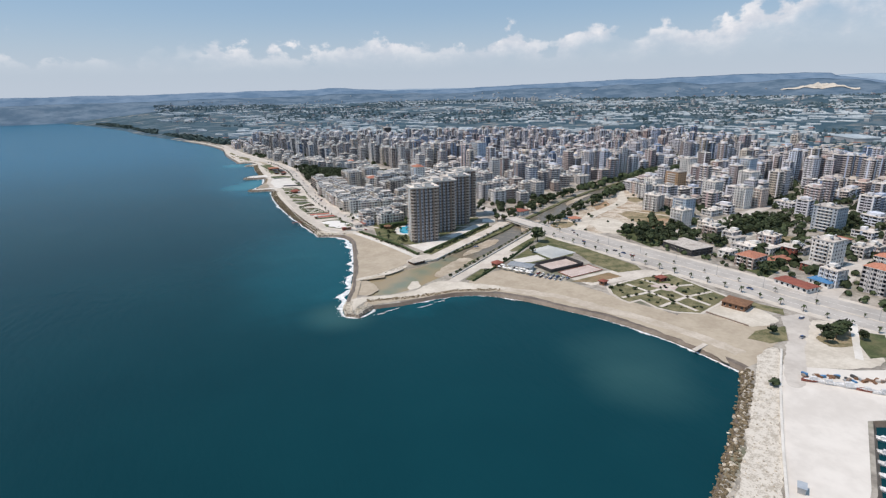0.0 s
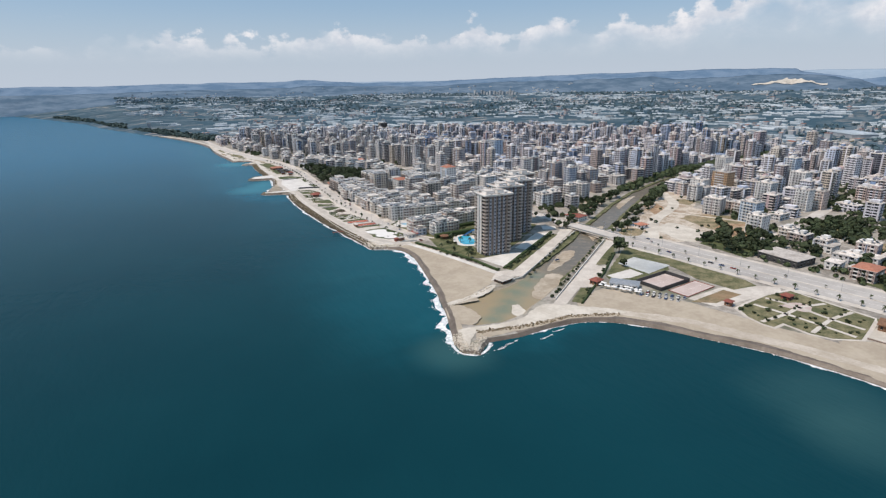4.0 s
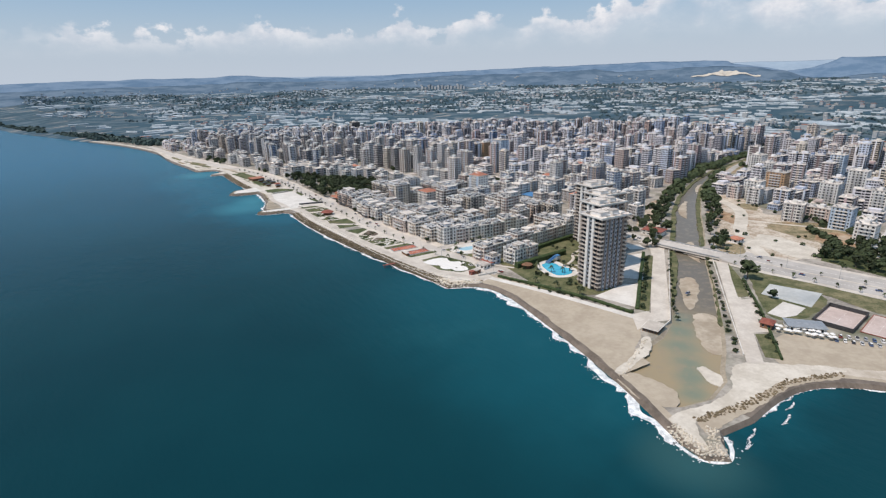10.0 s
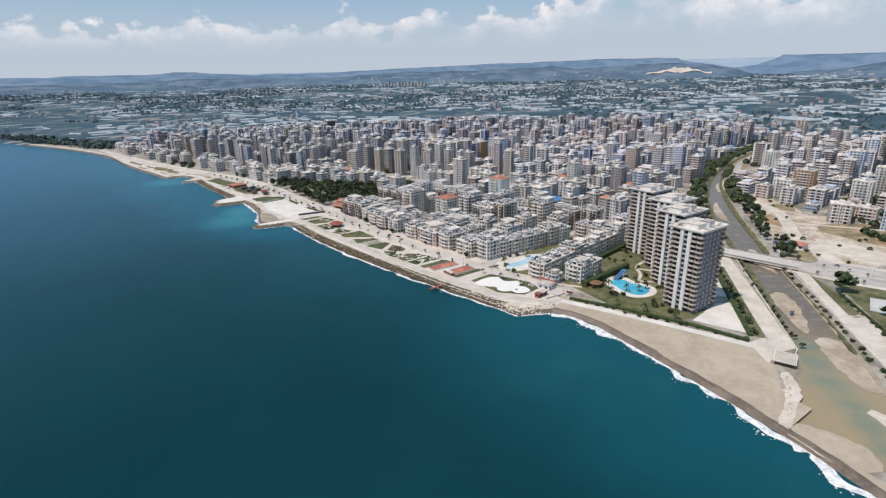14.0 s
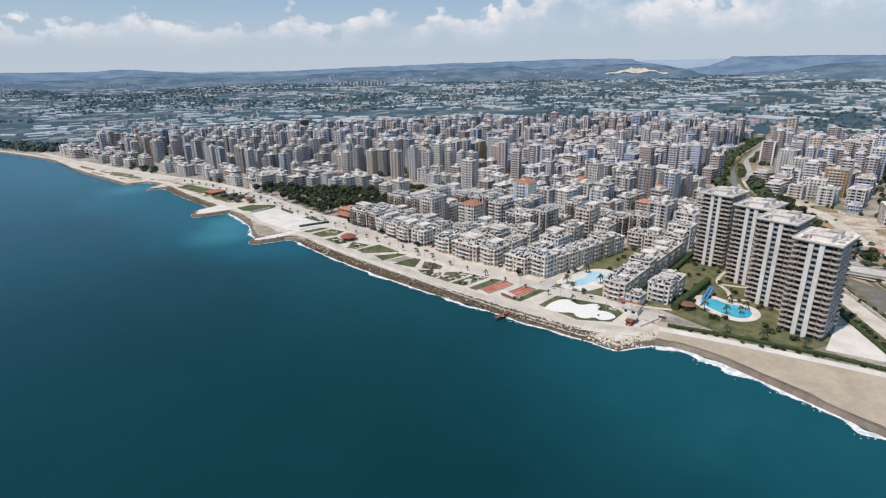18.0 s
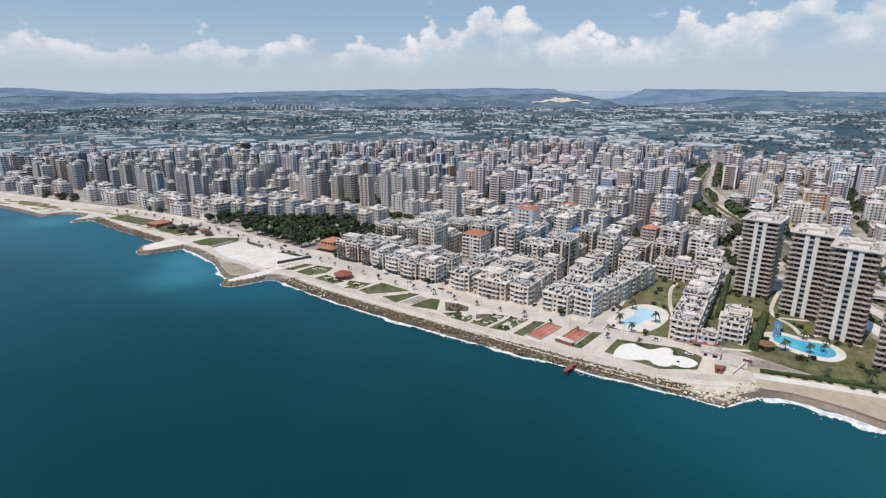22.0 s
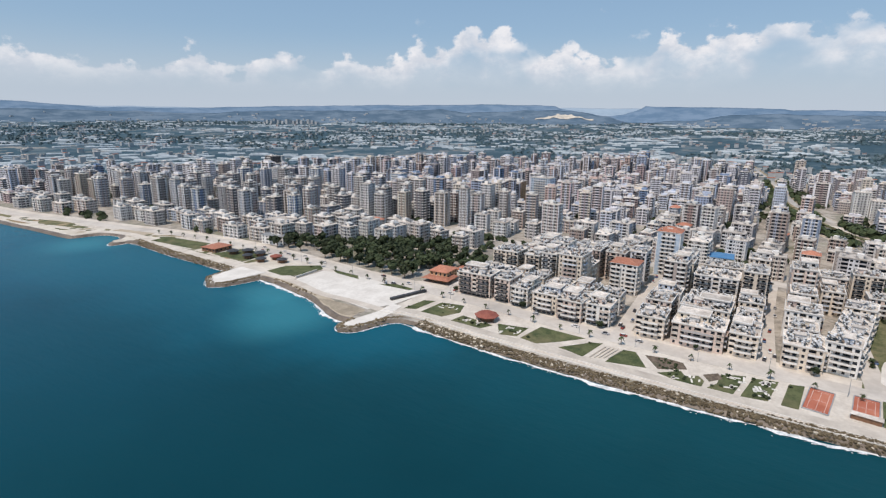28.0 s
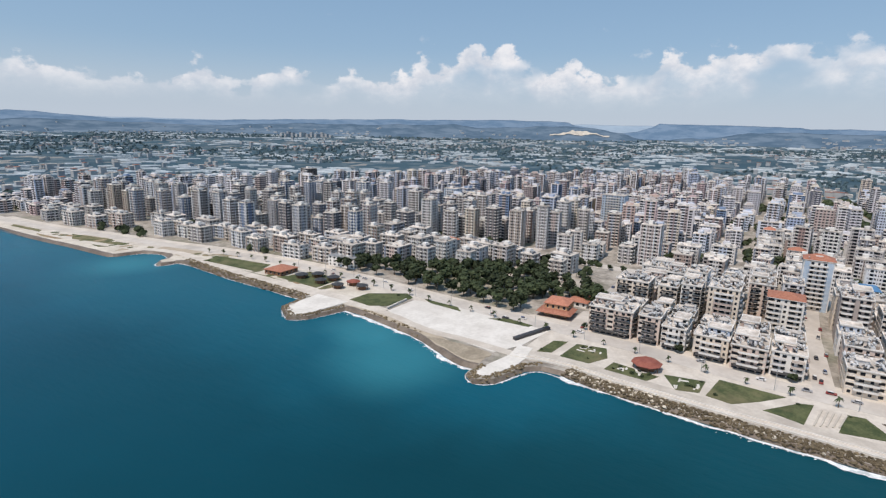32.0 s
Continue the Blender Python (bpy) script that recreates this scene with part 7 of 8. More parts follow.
def build_greenhouses():
    rnd = random.Random(77)
    b = Build()
    made = 0
    while made < 2600:
        r, a = 940 + 2960 * rnd.random() ** 0.9, radians(rnd.uniform(-8, 92))
        x, y = r * math.cos(a), 500 + r * math.sin(a)
        if x < coast_x(y) + 150 or noise.noise((x * 0.004, y * 0.004, 6.0)) < -0.1 or inside((x, y), CITY):
            continue
        z = max(plain_height(r, a), TOP) + 0.1
        n = rnd.choice((1, 1, 1, 1, 2))
        long, wide = rnd.uniform(14, 60), rnd.uniform(5, 10)
        t = a + radians(90 + rnd.gauss(0, 10)) if rnd.random() < 0.8 else a + radians(rnd.uniform(0, 180))
        ux, uy = math.cos(t), math.sin(t)
        for k in range(n):
            cx, cy = x - uy * wide * 1.05 * k, y + ux * wide * 1.05 * k
            h = wide / 2
            ends = []
            for s in (-long / 2, long / 2):
                ends.append([(cx + ux * s - uy * o, cy + uy * s + ux * o, z + e) for o, e in ((-h, -2.0), (-h, 2.4), (-h * 0.55, 4.0), (h * 0.55, 4.0), (h, 2.4), (h, -2.0))])
            p, q = ends
            for j in range(5):
                b.quad(p[j], q[j], q[j + 1], p[j + 1])
            for e in (p[::-1], q):
                b.quad(e[0], e[1], e[4], e[5])
                b.quad(e[1], e[2], e[3], e[4])
        made += 1
    thing("greenhouses", "many pale plastic greenhouses spread over the plain", "greenhouses", kind="stuff", me=b.mesh("greenhouses", GREENHOUSE))
    b = Build()
    made = 0
    while made < 1000:
        r, a = 940 + 2900 * rnd.random() ** 1.2, radians(rnd.uniform(-8, 91))
        x, y = r * math.cos(a), 500 + r * math.sin(a)
        if x < coast_x(y) + 60 or inside((x, y), CITY) or noise.noise((x * 0.003, y * 0.003, 16.0)) < 0.0 and r > 1500:
            continue
        z = max(plain_height(r, a), TOP)
        w, d, h = rnd.uniform(7, 14), rnd.uniform(7, 13), rnd.choice((4, 4, 7, 7, 10, 13))
        b.box(x - d / 2, y - w / 2, z - 2, x + d / 2, y + w / 2, z + h, 0, False)
        b.box(x - d / 2 - 0.5, y - w / 2 - 0.5, z + h, x + d / 2 + 0.5, y + w / 2 + 0.5, z + h + 0.6, rnd.choice((1, 1, 2)), False)

        made += 1
    # farms and glass on the lower slopes of the hills
    for _ in range(240):
        deg, u = rnd.uniform(-6, 92), 0.06 + 0.6 * rnd.random() ** 1.5
        if noise.noise((deg * 0.22, u * 3.0, 5.0)) < -0.05 or 19 < deg < 27:
            continue
        r, a = 3550 + 550 * u, radians(deg)
        x, y = r * math.cos(a), 500 + r * math.sin(a)
        if x < coast_x(y) + 400:
            continue
        z, w, d = hill_height(FRONT, 3550, 10, deg, u), rnd.uniform(8, 34), rnd.uniform(6, 11)
        b.box(x - d / 2, y - w / 2, z - 8, x + d / 2, y + w / 2, z + rnd.uniform(4, 8), 0, False)
    for k in range(14):
        r, a = 3340 + 40 * (k % 4), radians(49 + k * 0.36)
        x, y = r * math.cos(a), 500 + r * math.sin(a)
        b.box(x - 9, y - 9, plain_height(r, a) - 4, x + 9, y + 9, plain_height(r, a) + 17 + 5 * (k % 3), 0)
    thing("far_houses", "scattered pale houses and blocks on the plain", "houses", kind="stuff", me=b.mesh("far_houses", [FAR_WALL, ROOF, TILE_ROOF, PALE_SAND]))


build_greenhouses()
# quarry scar on the near hills
b = Build()
n = 60
for k in range(n):
    d0, d1 = 19.9 + 6.0 * k / n, 19.9 + 6.0 * (k + 1) / n
    t = (k + 0.5) / n
    thick = 0.06 + 0.26 * math.exp(-((t - 0.55) / 0.2) ** 2) + 0.05 * noise.noise((t * 9, 0.3, 0.0))
    base = 0.30 + 0.10 * math.sin(math.pi * t) - 0.6 * thick * 0.4
    for j in range(4):
        u0, u1 = base + thick * j / 4, base + thick * (j + 1) / 4
        q = []
        for d, u in ((d1, u0), (d0, u0), (d0, u1), (d1, u1)):
            r = 3550 + 550 * u
            q.append((r * math.cos(radians(d)), 500 + r * math.sin(radians(d)), hill_height(FRONT, 3550, 10, d, u) + 4))
        b.quad(*q)
thing("backdrop_quarry", "pale quarry scar on a far hillside", "quarry", kind="structure", me=b.mesh("quarry_scar", PALE_SAND))
ob = thing("industrial_hall", "long low hall with a pale blue roof beyond the town", "hall", pose(1510, 752, 4.0, 0, 0, -35))
b = Build()
b.box(-30, -52, -4, 30, 52, 7)
part("wall", b.mesh("wall", FAR_WALL), ob)
b = Build()
b.prism([(-31, -53), (31, -53), (31, 53), (-31, 53)], 7, 10, taper=0.9)
part("roof", b.mesh("roof", GREENHOUSE), ob)

# ---- rocks and foam ----
def rock_mesh(seed, mat):
    rnd = random.Random(seed)
    b = bmesh.new()
    bmesh.ops.create_icosphere(b, subdivisions=1, radius=1.0)
    for v in b.verts:
        v.co = v.co * rnd.uniform(0.75, 1.15)
        v.co.z *= 0.75
        v.co.x *= 1.2
    me = bpy.data.meshes.new("boulder")
    b.to_mesh(me)
    b.free()
    me.materials.append(mat)
    return me


ROCKS = [rock_mesh(k, ROCK) for k in range(6)]
WHITE_ROCKS = [rock_mesh(10 + k, PALE_ROCK) for k in range(5)]
rr = random.Random(9)


def rock_bank(name, line, low, high, step, size, meshes, label, singles, side=1, keep=1.0, drop=1.0):
    """Boulders heaped on the slope outside a shore line (left of it for side=1); the first ones are parts, the rest one joined part."""
    ob = thing(name, label, "rocks", pose(line[0][0], line[0][1], 0))
    line = resample(line, step)
    ns = normals(line)
    spots = []
    o = low
    while o < high:
        for p, n in zip(line, ns):
            if rr.random() < keep:
                j = o + rr.uniform(-0.5, 0.5) * step
                z = TOP - max(0.0, j) * (TOP + 1.0) / 3.0 * drop + rr.uniform(-0.2, 0.3)
                spots.append((p[0] + side * n[0] * j + rr.uniform(-0.5, 0.5), p[1] + side * n[1] * j + rr.uniform(-0.5, 0.5), max(z, -0.35), size * rr.uniform(0.55, 1.25)))
        o += step * 0.8
    rr.shuffle(spots)
    base = Matrix.Translation(ob.location)
    verts, faces = [], []
    for k, (x, y, z, s) in enumerate(spots):
        m = pose(x - line[0][0], y - line[0][1], z, rr.uniform(-30, 30), rr.uniform(-30, 30), rr.uniform(0, 360)) @ Matrix.Diagonal((s, s, s, 1))
        me = rr.choice(meshes)
        if k < singles:
            part("boulder", me, ob, "", m)
        else:
            i = len(verts)
            verts += [tuple(m @ v.co) for v in me.vertices]
            faces += [tuple(i + q for q in f.vertices) for f in me.polygons]
    if verts:
        tagged(part("rock_rubble", mesh_of("rock_rubble", verts, faces, meshes[0].materials[0]), ob), "", "", "", "stuff")
    return ob


rock_bank("pale_revetment", REVET[6:], -7.0, 1.2, 1.6, 0.75, WHITE_ROCKS, "cream boulders below the promenade", 80, keep=0.6)
rock_bank("rock_revetment", REVET, -4.8, 1.8, 1.05, 0.78, ROCKS, "brown boulder revetment below the promenade", 290)
rock_bank("pale_boulders", REVET, -4.0, 1.6, 2.6, 0.85, WHITE_ROCKS[:2], "scattered cream boulders among the brown ones", 90, keep=0.22)
rock_bank("rock_groyne", [(136, 514), (124, 520), (114, 525), (114, 543)], -5.5, 1.5, 1.4, 0.85, WHITE_ROCKS[:3] + ROCKS[:1], "pale boulder groyne at the end of the beach", 120)
rock_bank("rock_mole", COVE, -2.8, 1.8, 1.4, 0.85, ROCKS + WHITE_ROCKS[:2], "brown and pale boulders along the harbour mole", 200)
rock_bank("white_rubble", [(130, 84), (190, 119), (240, 150)], -17, -3, 1.9, 0.42, WHITE_ROCKS, "white rubble strewn on the mole", 200, keep=0.6, drop=0.0)
rock_bank("rock_spit", [(101, 321), (94, 317), (88, 311), (82, 316), (84, 328), (88, 336)], -4.0, 1.5, 1.3, 0.7, WHITE_ROCKS, "pale boulder jetty at the river mouth", 110)
rock_bank("mole_rocks", [(100, 330), (124, 323), (146, 319), (164, 318), (192, 304)], -1.5, 1.0, 1.5, 0.75, ROCKS, "row of dark stones along the mole", 60, drop=0.0)
rock_bank("rock_jetty", [(115, 827), (108, 833), (87, 840), (83, 846), (87, 851), (98, 850)], -2.0, 1.3, 1.25, 0.8, ROCKS, "short boulder jetty by the plaza", 100)
rock_bank("rock_jetty", [(122, 964), (96, 971), (90, 978), (100, 995), (120, 999)], -2.2, 1.3, 1.3, 0.8, ROCKS, "short boulder jetty further north", 90)
rock_bank("rock_edge", [(121, 1001), (122, 1040), (123, 1075), (126, 1115), (131, 1156)], -5.0, 1.5, 1.9, 1.0, ROCKS, "dark boulders along the north shore", 60)
rock_bank("river_jetty", [(106, 372), (128, 380), (150, 387)], -1, 2, 1.5, 0.7, WHITE_ROCKS, "pale rubble bank on the river mouth", 50)
rock_bank("plaza_rocks", [(112, 898), (119, 925), (122, 950)], -2.0, 2.5, 2.0, 1.0, ROCKS, "rocks at the foot of the plaza", 30, keep=0.6)
surf("surf_beach", BEACH_MID, 5.6, 1.0, "white surf on the grey beach", 0.13)
surf("surf_cove", BEACH_SOUTH, 2.1, 0.9, "thin white line of wash in the cove", 0.3)
surf("surf_revetment", REVET, 2.4, 2.4, "broken foam along the boulders", 0.28)
surf("surf_groyne", GROYNE, 1.3, 2.6, "foam round the groyne", 0.3)
surf("surf_spit", [(100, 319), (94, 314), (87, 309), (81, 315), (84, 329)], 3.0, 1.6, "foam round the spit", 0.3)
rw = random.Random(41)
for cx, cy, a, long, broad in ((112, 311, 0.12, 5.0, 0.9), (146, 309, 0.0, 4.5, 0.7), (134, 306, 0.1, 5.5, 0.8), (152, 312, 0.05, 3.0, 0.6), (104, 309, 0.3, 4.0, 1.2)):
    b = Build()
    for _ in range(90):
        u = rw.uniform(-1, 1)
        v = rw.gauss(0, 0.35) * broad * (1.2 - u * u) + 0.8 * u * u
        r, a0, i = rw.uniform(0.08, 0.36), rw.uniform(0, 6.3), len(b.v)
        x, y = cx + math.cos(a) * u * long - math.sin(a) * v, cy + math.sin(a) * u * long + math.cos(a) * v
        b.v += [(x + r * rw.uniform(0.6, 1.4) * math.cos(a0 + 1.2566 * j), y + r * rw.uniform(0.5, 1.0) * math.sin(a0 + 1.2566 * j), 0.05 + 0.002 * (_ % 9)) for j in range(5)]
        b.f.append(tuple(range(i, i + 5)))
        b.m.append(0)
    thing("breaking_wave", "small breaking wave off the mole", "foam", kind="stuff", me=b.mesh("breaking_wave", FOAM))
surf("surf_plaza", BEACH_PLAZA, 3.0, 1.6, "white wash below the plaza", 0.25)
surf("surf_jetty", JETTY_SOUTH, 0.6, 2.4, "foam round the jetty", 0.6)
surf("surf_jetty", JETTY_NORTH, 0.6, 2.4, "foam round the north jetty", 0.6)
surf("surf_north", SHORE_NORTH[:40], 0.7, 2.2, "wash along the north shore", 0.6)
slab("jetty_deck", [(130, 838), (115, 836), (107, 836), (88.5, 841.5), (85, 846.5), (88.5, 850), (99, 848), (115, 844.5), (130, 846)], TOP + 0.35, CONCRETE, "pale concrete deck of the jetty", "jetty", deep=0.8)
slab("jetty_deck", [(130, 968), (96, 973), (91, 979), (100, 994), (130, 996)], TOP + 0.35, CONCRETE, "pale concrete deck of the north jetty", "jetty", deep=0.8)

# ---- bridge ----
br = thing("road_bridge", "low concrete road bridge over the river with pale railings", "bridge", pose(317, 452, 0, 0, 0, 4))
b = Build()
b.box(-8.5, -27, 3.3, 8.5, 27, 4.4)
part("deck", b.mesh("deck", CONCRETE), br)
b = Build()
b.box(-7.2, -27, 4.4, 7.2, 27, 4.46)
part("roadway", b.mesh("roadway", ASPHALT), br)
for x in (-8.3, 8.3):
    b = Build()
    b.box(x - 0.2, -27, 4.4, x + 0.2, 27, 5.4)
    part("parapet", b.mesh("parapet", METAL), br)
for y in (-11, 11):
    b = Build()
    b.box(-7, y - 0.6, 0.3, 7, y + 0.6, 3.3)
    part("pier", b.mesh("pier", CONCRETE), br)
for y, s in ((-27, -1), (27, 1)):
    b = Build()
    b.quad((-8.5, y, 4.4), (8.5, y, 4.4), (8.5, y + s * 16, TOP + 0.2), (-8.5, y + s * 16, TOP + 0.2))
    b.quad((8.5, y, 4.4), (8.5, y, 1.0), (8.5, y + s * 16, 1.0), (8.5, y + s * 16, TOP + 0.2))
    b.quad((-8.5, y, 4.4), (-8.5, y, 1.0), (-8.5, y + s * 16, 1.0), (-8.5, y + s * 16, TOP + 0.2))
    part("ramp", b.mesh("ramp", ASPHALT), br)


def wall_line(name, a, c, h, t, mat, label, category="wall"):
    dx, dy = c[0] - a[0], c[1] - a[1]
    s = math.hypot(dx, dy)
    b = Build()
    b.box(0, -t / 2, 0, s, t / 2, h)
    b.box(-0.05, -t / 2 - 0.06, h, s + 0.05, t / 2 + 0.06, h + 0.1)
    return thing(name, label, category, pose(a[0], a[1], TOP + 0.05, 0, 0, math.degrees(math.atan2(dy, dx))), me=b.mesh(name, mat))


for a, c in (((160, 387), (181, 390)), ((181, 390), (306, 465)), ((173, 343), (233, 381)), ((233, 381), (319, 435))):
    wall_line("river_wall", a, c, 0.9, 0.4, CONCRETE, "pale river wall along the bank road")
wall_line("plaza_wall", (162, 842), (135, 851), 1.6, 2.4, RAIL_DARK, "dark stepped retaining wall of the plaza")
wall_line("plaza_wall", (134, 939), (156, 940), 1.2, 0.6, CONCRETE, "low wall closing the plaza")
wall_line("park_wall", (288, 180), (284, 206), 0.7, 0.5, BROWN_WALL, "low dark wall at the back of the beach")
wall_line("beach_wall", (142, 525), (158, 521), 1.2, 0.5, CONCRETE, "low wall at the end of the beach")
b = Build()
b.box(-5.5, -4, 0, 5.5, 4, 2.6, 0)
for k in range(6):
    b.box(-5.9, -4.2 + 1.6 * k, 0, -5.5, -3.9 + 1.6 * k, 2.6, 2)
    b.box(-5.5 + 2.1 * k, -4.4, 0, -5.2 + 2.1 * k, -4.0, 2.6, 2)
b.box(-6.6, -5.2, 2.6, 6.2, 5.0, 2.9, 1)
b.box(-6.2, -4.8, 2.9, 5.8, 4.6, 3.0, 3)
thing("lookout", "low kiosk with a flat grey roof and dark fronts", "kiosk", pose(164, 391, TOP - 0.3, 0, 0, 12), me=b.mesh("lookout", [RAIL_DARK, CONCRETE, WOOD_BROWN, WALK_GREY]))


# ---- courts and pools ----
def court(x, y, turn, d, w, mat, label, fence=None):
    ob = thing("sports_court", label, "sports court", pose(x, y, TOP + 0.2, 0, 0, turn), "sports courts")
    b = Build()
    b.box(-d / 2, -w / 2, -0.15, d / 2, w / 2, 0.12)
    part("surface", b.mesh("surface", mat), ob)
    b = Build()
    e, f, t = d / 2 - 1.6, w / 2 - 1.3, 0.09
    for q in ((-e, -f, e, -f + t), (-e, f - t, e, f), (-e, -f, -e + t, f), (e - t, -f, e, f), (-t / 2, -f, t / 2, f), (-e, -t / 2, e, t / 2)):
        b.box(q[0], q[1], 0.12, q[2], q[3], 0.14)
    part("marking", b.mesh("marking", COURT_LINE), ob)
    if fence:
        for k, q in enumerate(((-d / 2 - 0.4, -w / 2 - 0.4, -d / 2, w / 2 + 0.4), (d / 2, -w / 2 - 0.4, d / 2 + 0.4, w / 2 + 0.4), (-d / 2, -w / 2 - 0.4, d / 2, -w / 2), (-d / 2, w / 2, d / 2, w / 2 + 0.4))):
            b = Build()
            b.box(q[0], q[1], 0, q[2], q[3], fence[1])
            part("fence", b.mesh("fence", fence[0]), ob)
    return ob


court(137, 620.7, -9, 22.5, 8.8, COURT_RED, "brick-red tennis court with white lines", (METAL, 0.5))
court(140.5, 604.2, -7, 19.5, 8.6, COURT_RED, "brick-red tennis court beside its twin", (METAL, 0.5))
slab("court_paving", [(124.5, 627), (150, 624), (153.5, 598), (127, 601)], TOP + 0.17, PAVING, "pale paving round the tennis courts", "paving")
b = Build()
b.box(-1.2, -5, 0, 1.2, 5, 2.2, 0)
b.box(-1.7, -5.4, 2.2, 1.7, 5.4, 2.5, 1)
thing("changing_hut", "low brown hut at the end of the court", "hut", pose(128.6, 605.4, TOP + 0.1, 0, 0, -7), me=b.mesh("changing_hut", [WOOD_BROWN, ROOF]))
court(262, 326.5, 3, 33, 20, COURT_PINK, "faded court closed in by dark boards", (RAIL_DARK, 2.6))
court(268, 307, 4, 32, 14.5, COURT_PINK, "faded pink open sports court", (BRICK_RED, 0.4))
slab("sand_yard", [(247, 292), (285, 294), (287, 282), (259, 282)], TOP + 0.19, DRY_FIELD, "bare sandy yard beside the courts", "yard")


def pool(x_y, pts, deck, water, label):
    ob = thing("swimming_pool", label, "swimming pool", pose(x_y[0], x_y[1], TOP))
    loc = lambda line: smooth_line([(p[0] - x_y[0], p[1] - x_y[1]) for p in line + line[:1]], 2)[:-1]
    for name, line, z, mat in (("deck", deck, 0.34, CONCRETE), ("water", pts, 0.40, water)):
        line = loc(line)
        line = line if area(line) > 0 else line[::-1]
        b = Build()
        b.prism(line, 0.05, z)
        part(name, b.mesh(name, mat), ob)
    return ob


pool((198, 496), [(203, 511), (209, 506), (205, 499), (208, 490), (203, 483), (194, 482), (188, 487), (190, 497), (194, 505), (197, 511)], [(207, 516), (214, 508), (210, 498), (212, 486), (204, 478), (192, 478), (183, 486), (185, 498), (190, 508), (196, 515)], POOL, "bright turquoise curved pool with a pale deck")
pool((187, 579), [(200, 588), (207, 582), (203, 573), (193, 572), (186, 577), (176, 578), (171, 583), (174, 588), (184, 586), (192, 584)], [(172, 596), (204, 592), (216, 580), (208, 567), (190, 565), (170, 570), (164, 580), (164, 590)], PALE_POOL, "pale blue lagoon pool in a white deck")
ob = thing("water_slide", "blue and white water slide over the pool", "water slide", pose(214, 510, TOP + 0.3))
b = Build()
b.box(0, -1.5, 0, 3, 1.5, 4.2, 0)
b.box(-0.2, -1.8, 4.2, 3.2, 1.8, 4.5, 1)
part("platform", b.mesh("platform", [WHITE_WALL, BLUE_PAINT]), ob)
for k, y in enumerate((-1.0, 1.0)):
    b = Build()
    for j in range(7):
        x0, x1, z0, z1 = -j * 1.6, -(j + 1) * 1.6, 4.2 - 0.55 * j, 4.2 - 0.55 * (j + 1)
        b.quad((x0, y - 0.7, z0), (x1, y - 0.7, z1), (x1, y + 0.7, z1), (x0, y + 0.7, z0))
        for e in (-0.7, 0.7):
            b.quad((x0, y + e, z0), (x1, y + e, z1), (x1, y + e, z1 + 0.5), (x0, y + e, z0 + 0.5))
    part("chute", b.mesh("chute", BLUE_PAINT), ob, "blue chute")


# ---- small buildings ----
def pavilion(name, x, y, r, sides, h, roof, label, turn=0.0, taper=0.3, group=""):
    ob = thing(name, label, "pavilion", pose(x, y, TOP + 0.15, 0, 0, turn), group)
    pts = [(r * math.cos(2 * math.pi * k / sides), r * math.sin(2 * math.pi * k / sides)) for k in range(sides)]
    for p in pts:
        b = Build()
        b.tube((p[0] * 0.85, p[1] * 0.85, 0), (p[0] * 0.85, p[1] * 0.85, h), 0.15, 0.15, 0, 6)
        part("post", b.mesh("post", WOOD_BROWN), ob)
    b = Build()
    b.prism([(p[0] * 0.6, p[1] * 0.6) for p in pts], 0, h * 0.95)
    part("counter", b.mesh("counter", WOOD_BROWN), ob)
    b = Build()
    b.prism(pts, h, h + 0.35)
    b.prism([(p[0] * 1.02, p[1] * 1.02) for p in pts], h + 0.35, h + 0.35 + r * 0.22, taper=taper)
    part("roof", b.mesh("roof", roof), ob)
    return ob


pavilion("octagonal_kiosk", 140, 783, 7.2, 8, 2.8, BRICK_RED, "eight-sided promenade kiosk with a flat red roof", 22, 0.55)
for k, (x, y, r) in enumerate(((152, 1036, 5), (161, 1028, 5), (161, 992, 5), (161, 1012, 5), (157, 980, 4.5), (150, 1014, 4.5), (149, 996, 4.5))):
    pavilion("park_hut", x, y, r, 10, 2.6, (RAIL_DARK, BRICK_RED)[k == 2], "round park hut with a dark domed roof" if k != 2 else "round park hut with a red roof", 0, 0.35, "park huts")
pavilion("pool_bar", 184, 514, 4.6, 10, 2.6, WOOD_BROWN, "round thatched pool bar", 0, 0.2)


def low_house(name, x, y, d, w, h, wall, roof, label, turn=0.0, hip=0.0, cat="house"):
    ob = thing(name, label, cat, pose(x, y, TOP + 0.06, 0, 0, turn))
    b = Build()
    hx, hy = d / 2, w / 2
    fl = max(1, round(h / 3))
    for p, q, n in (((-hx, hy), (-hx, -hy), max(1, round(w / 4))), ((-hx, -hy), (hx, -hy), max(1, round(d / 4))), ((hx, -hy), (hx, hy), max(1, round(w / 4))), ((hx, hy), (-hx, hy), max(1, round(d / 4)))):
        facade(b, p, q, 0, fl, h / fl, n)
    part("wall", b.mesh("wall", [wall, GLASS, WHITE_WALL]), ob)
    b = Build()
    o = 0.8
    if hip:
        b.box(-hx - o, -hy - o, 0, hx + o, hy + o, 0.25)
        b.prism([(-hx - o, -hy - o), (hx + o, -hy - o), (hx + o, hy + o), (-hx - o, hy + o)], 0.25, 0.25 + hip, 0, taper=0.25)
    else:
        b.box(-hx - 0.4, -hy - 0.4, 0, hx + 0.4, hy + 0.4, 0.4)
    part("roof", b.mesh("roof", roof), ob, "", pose(0, 0, h))
    return ob


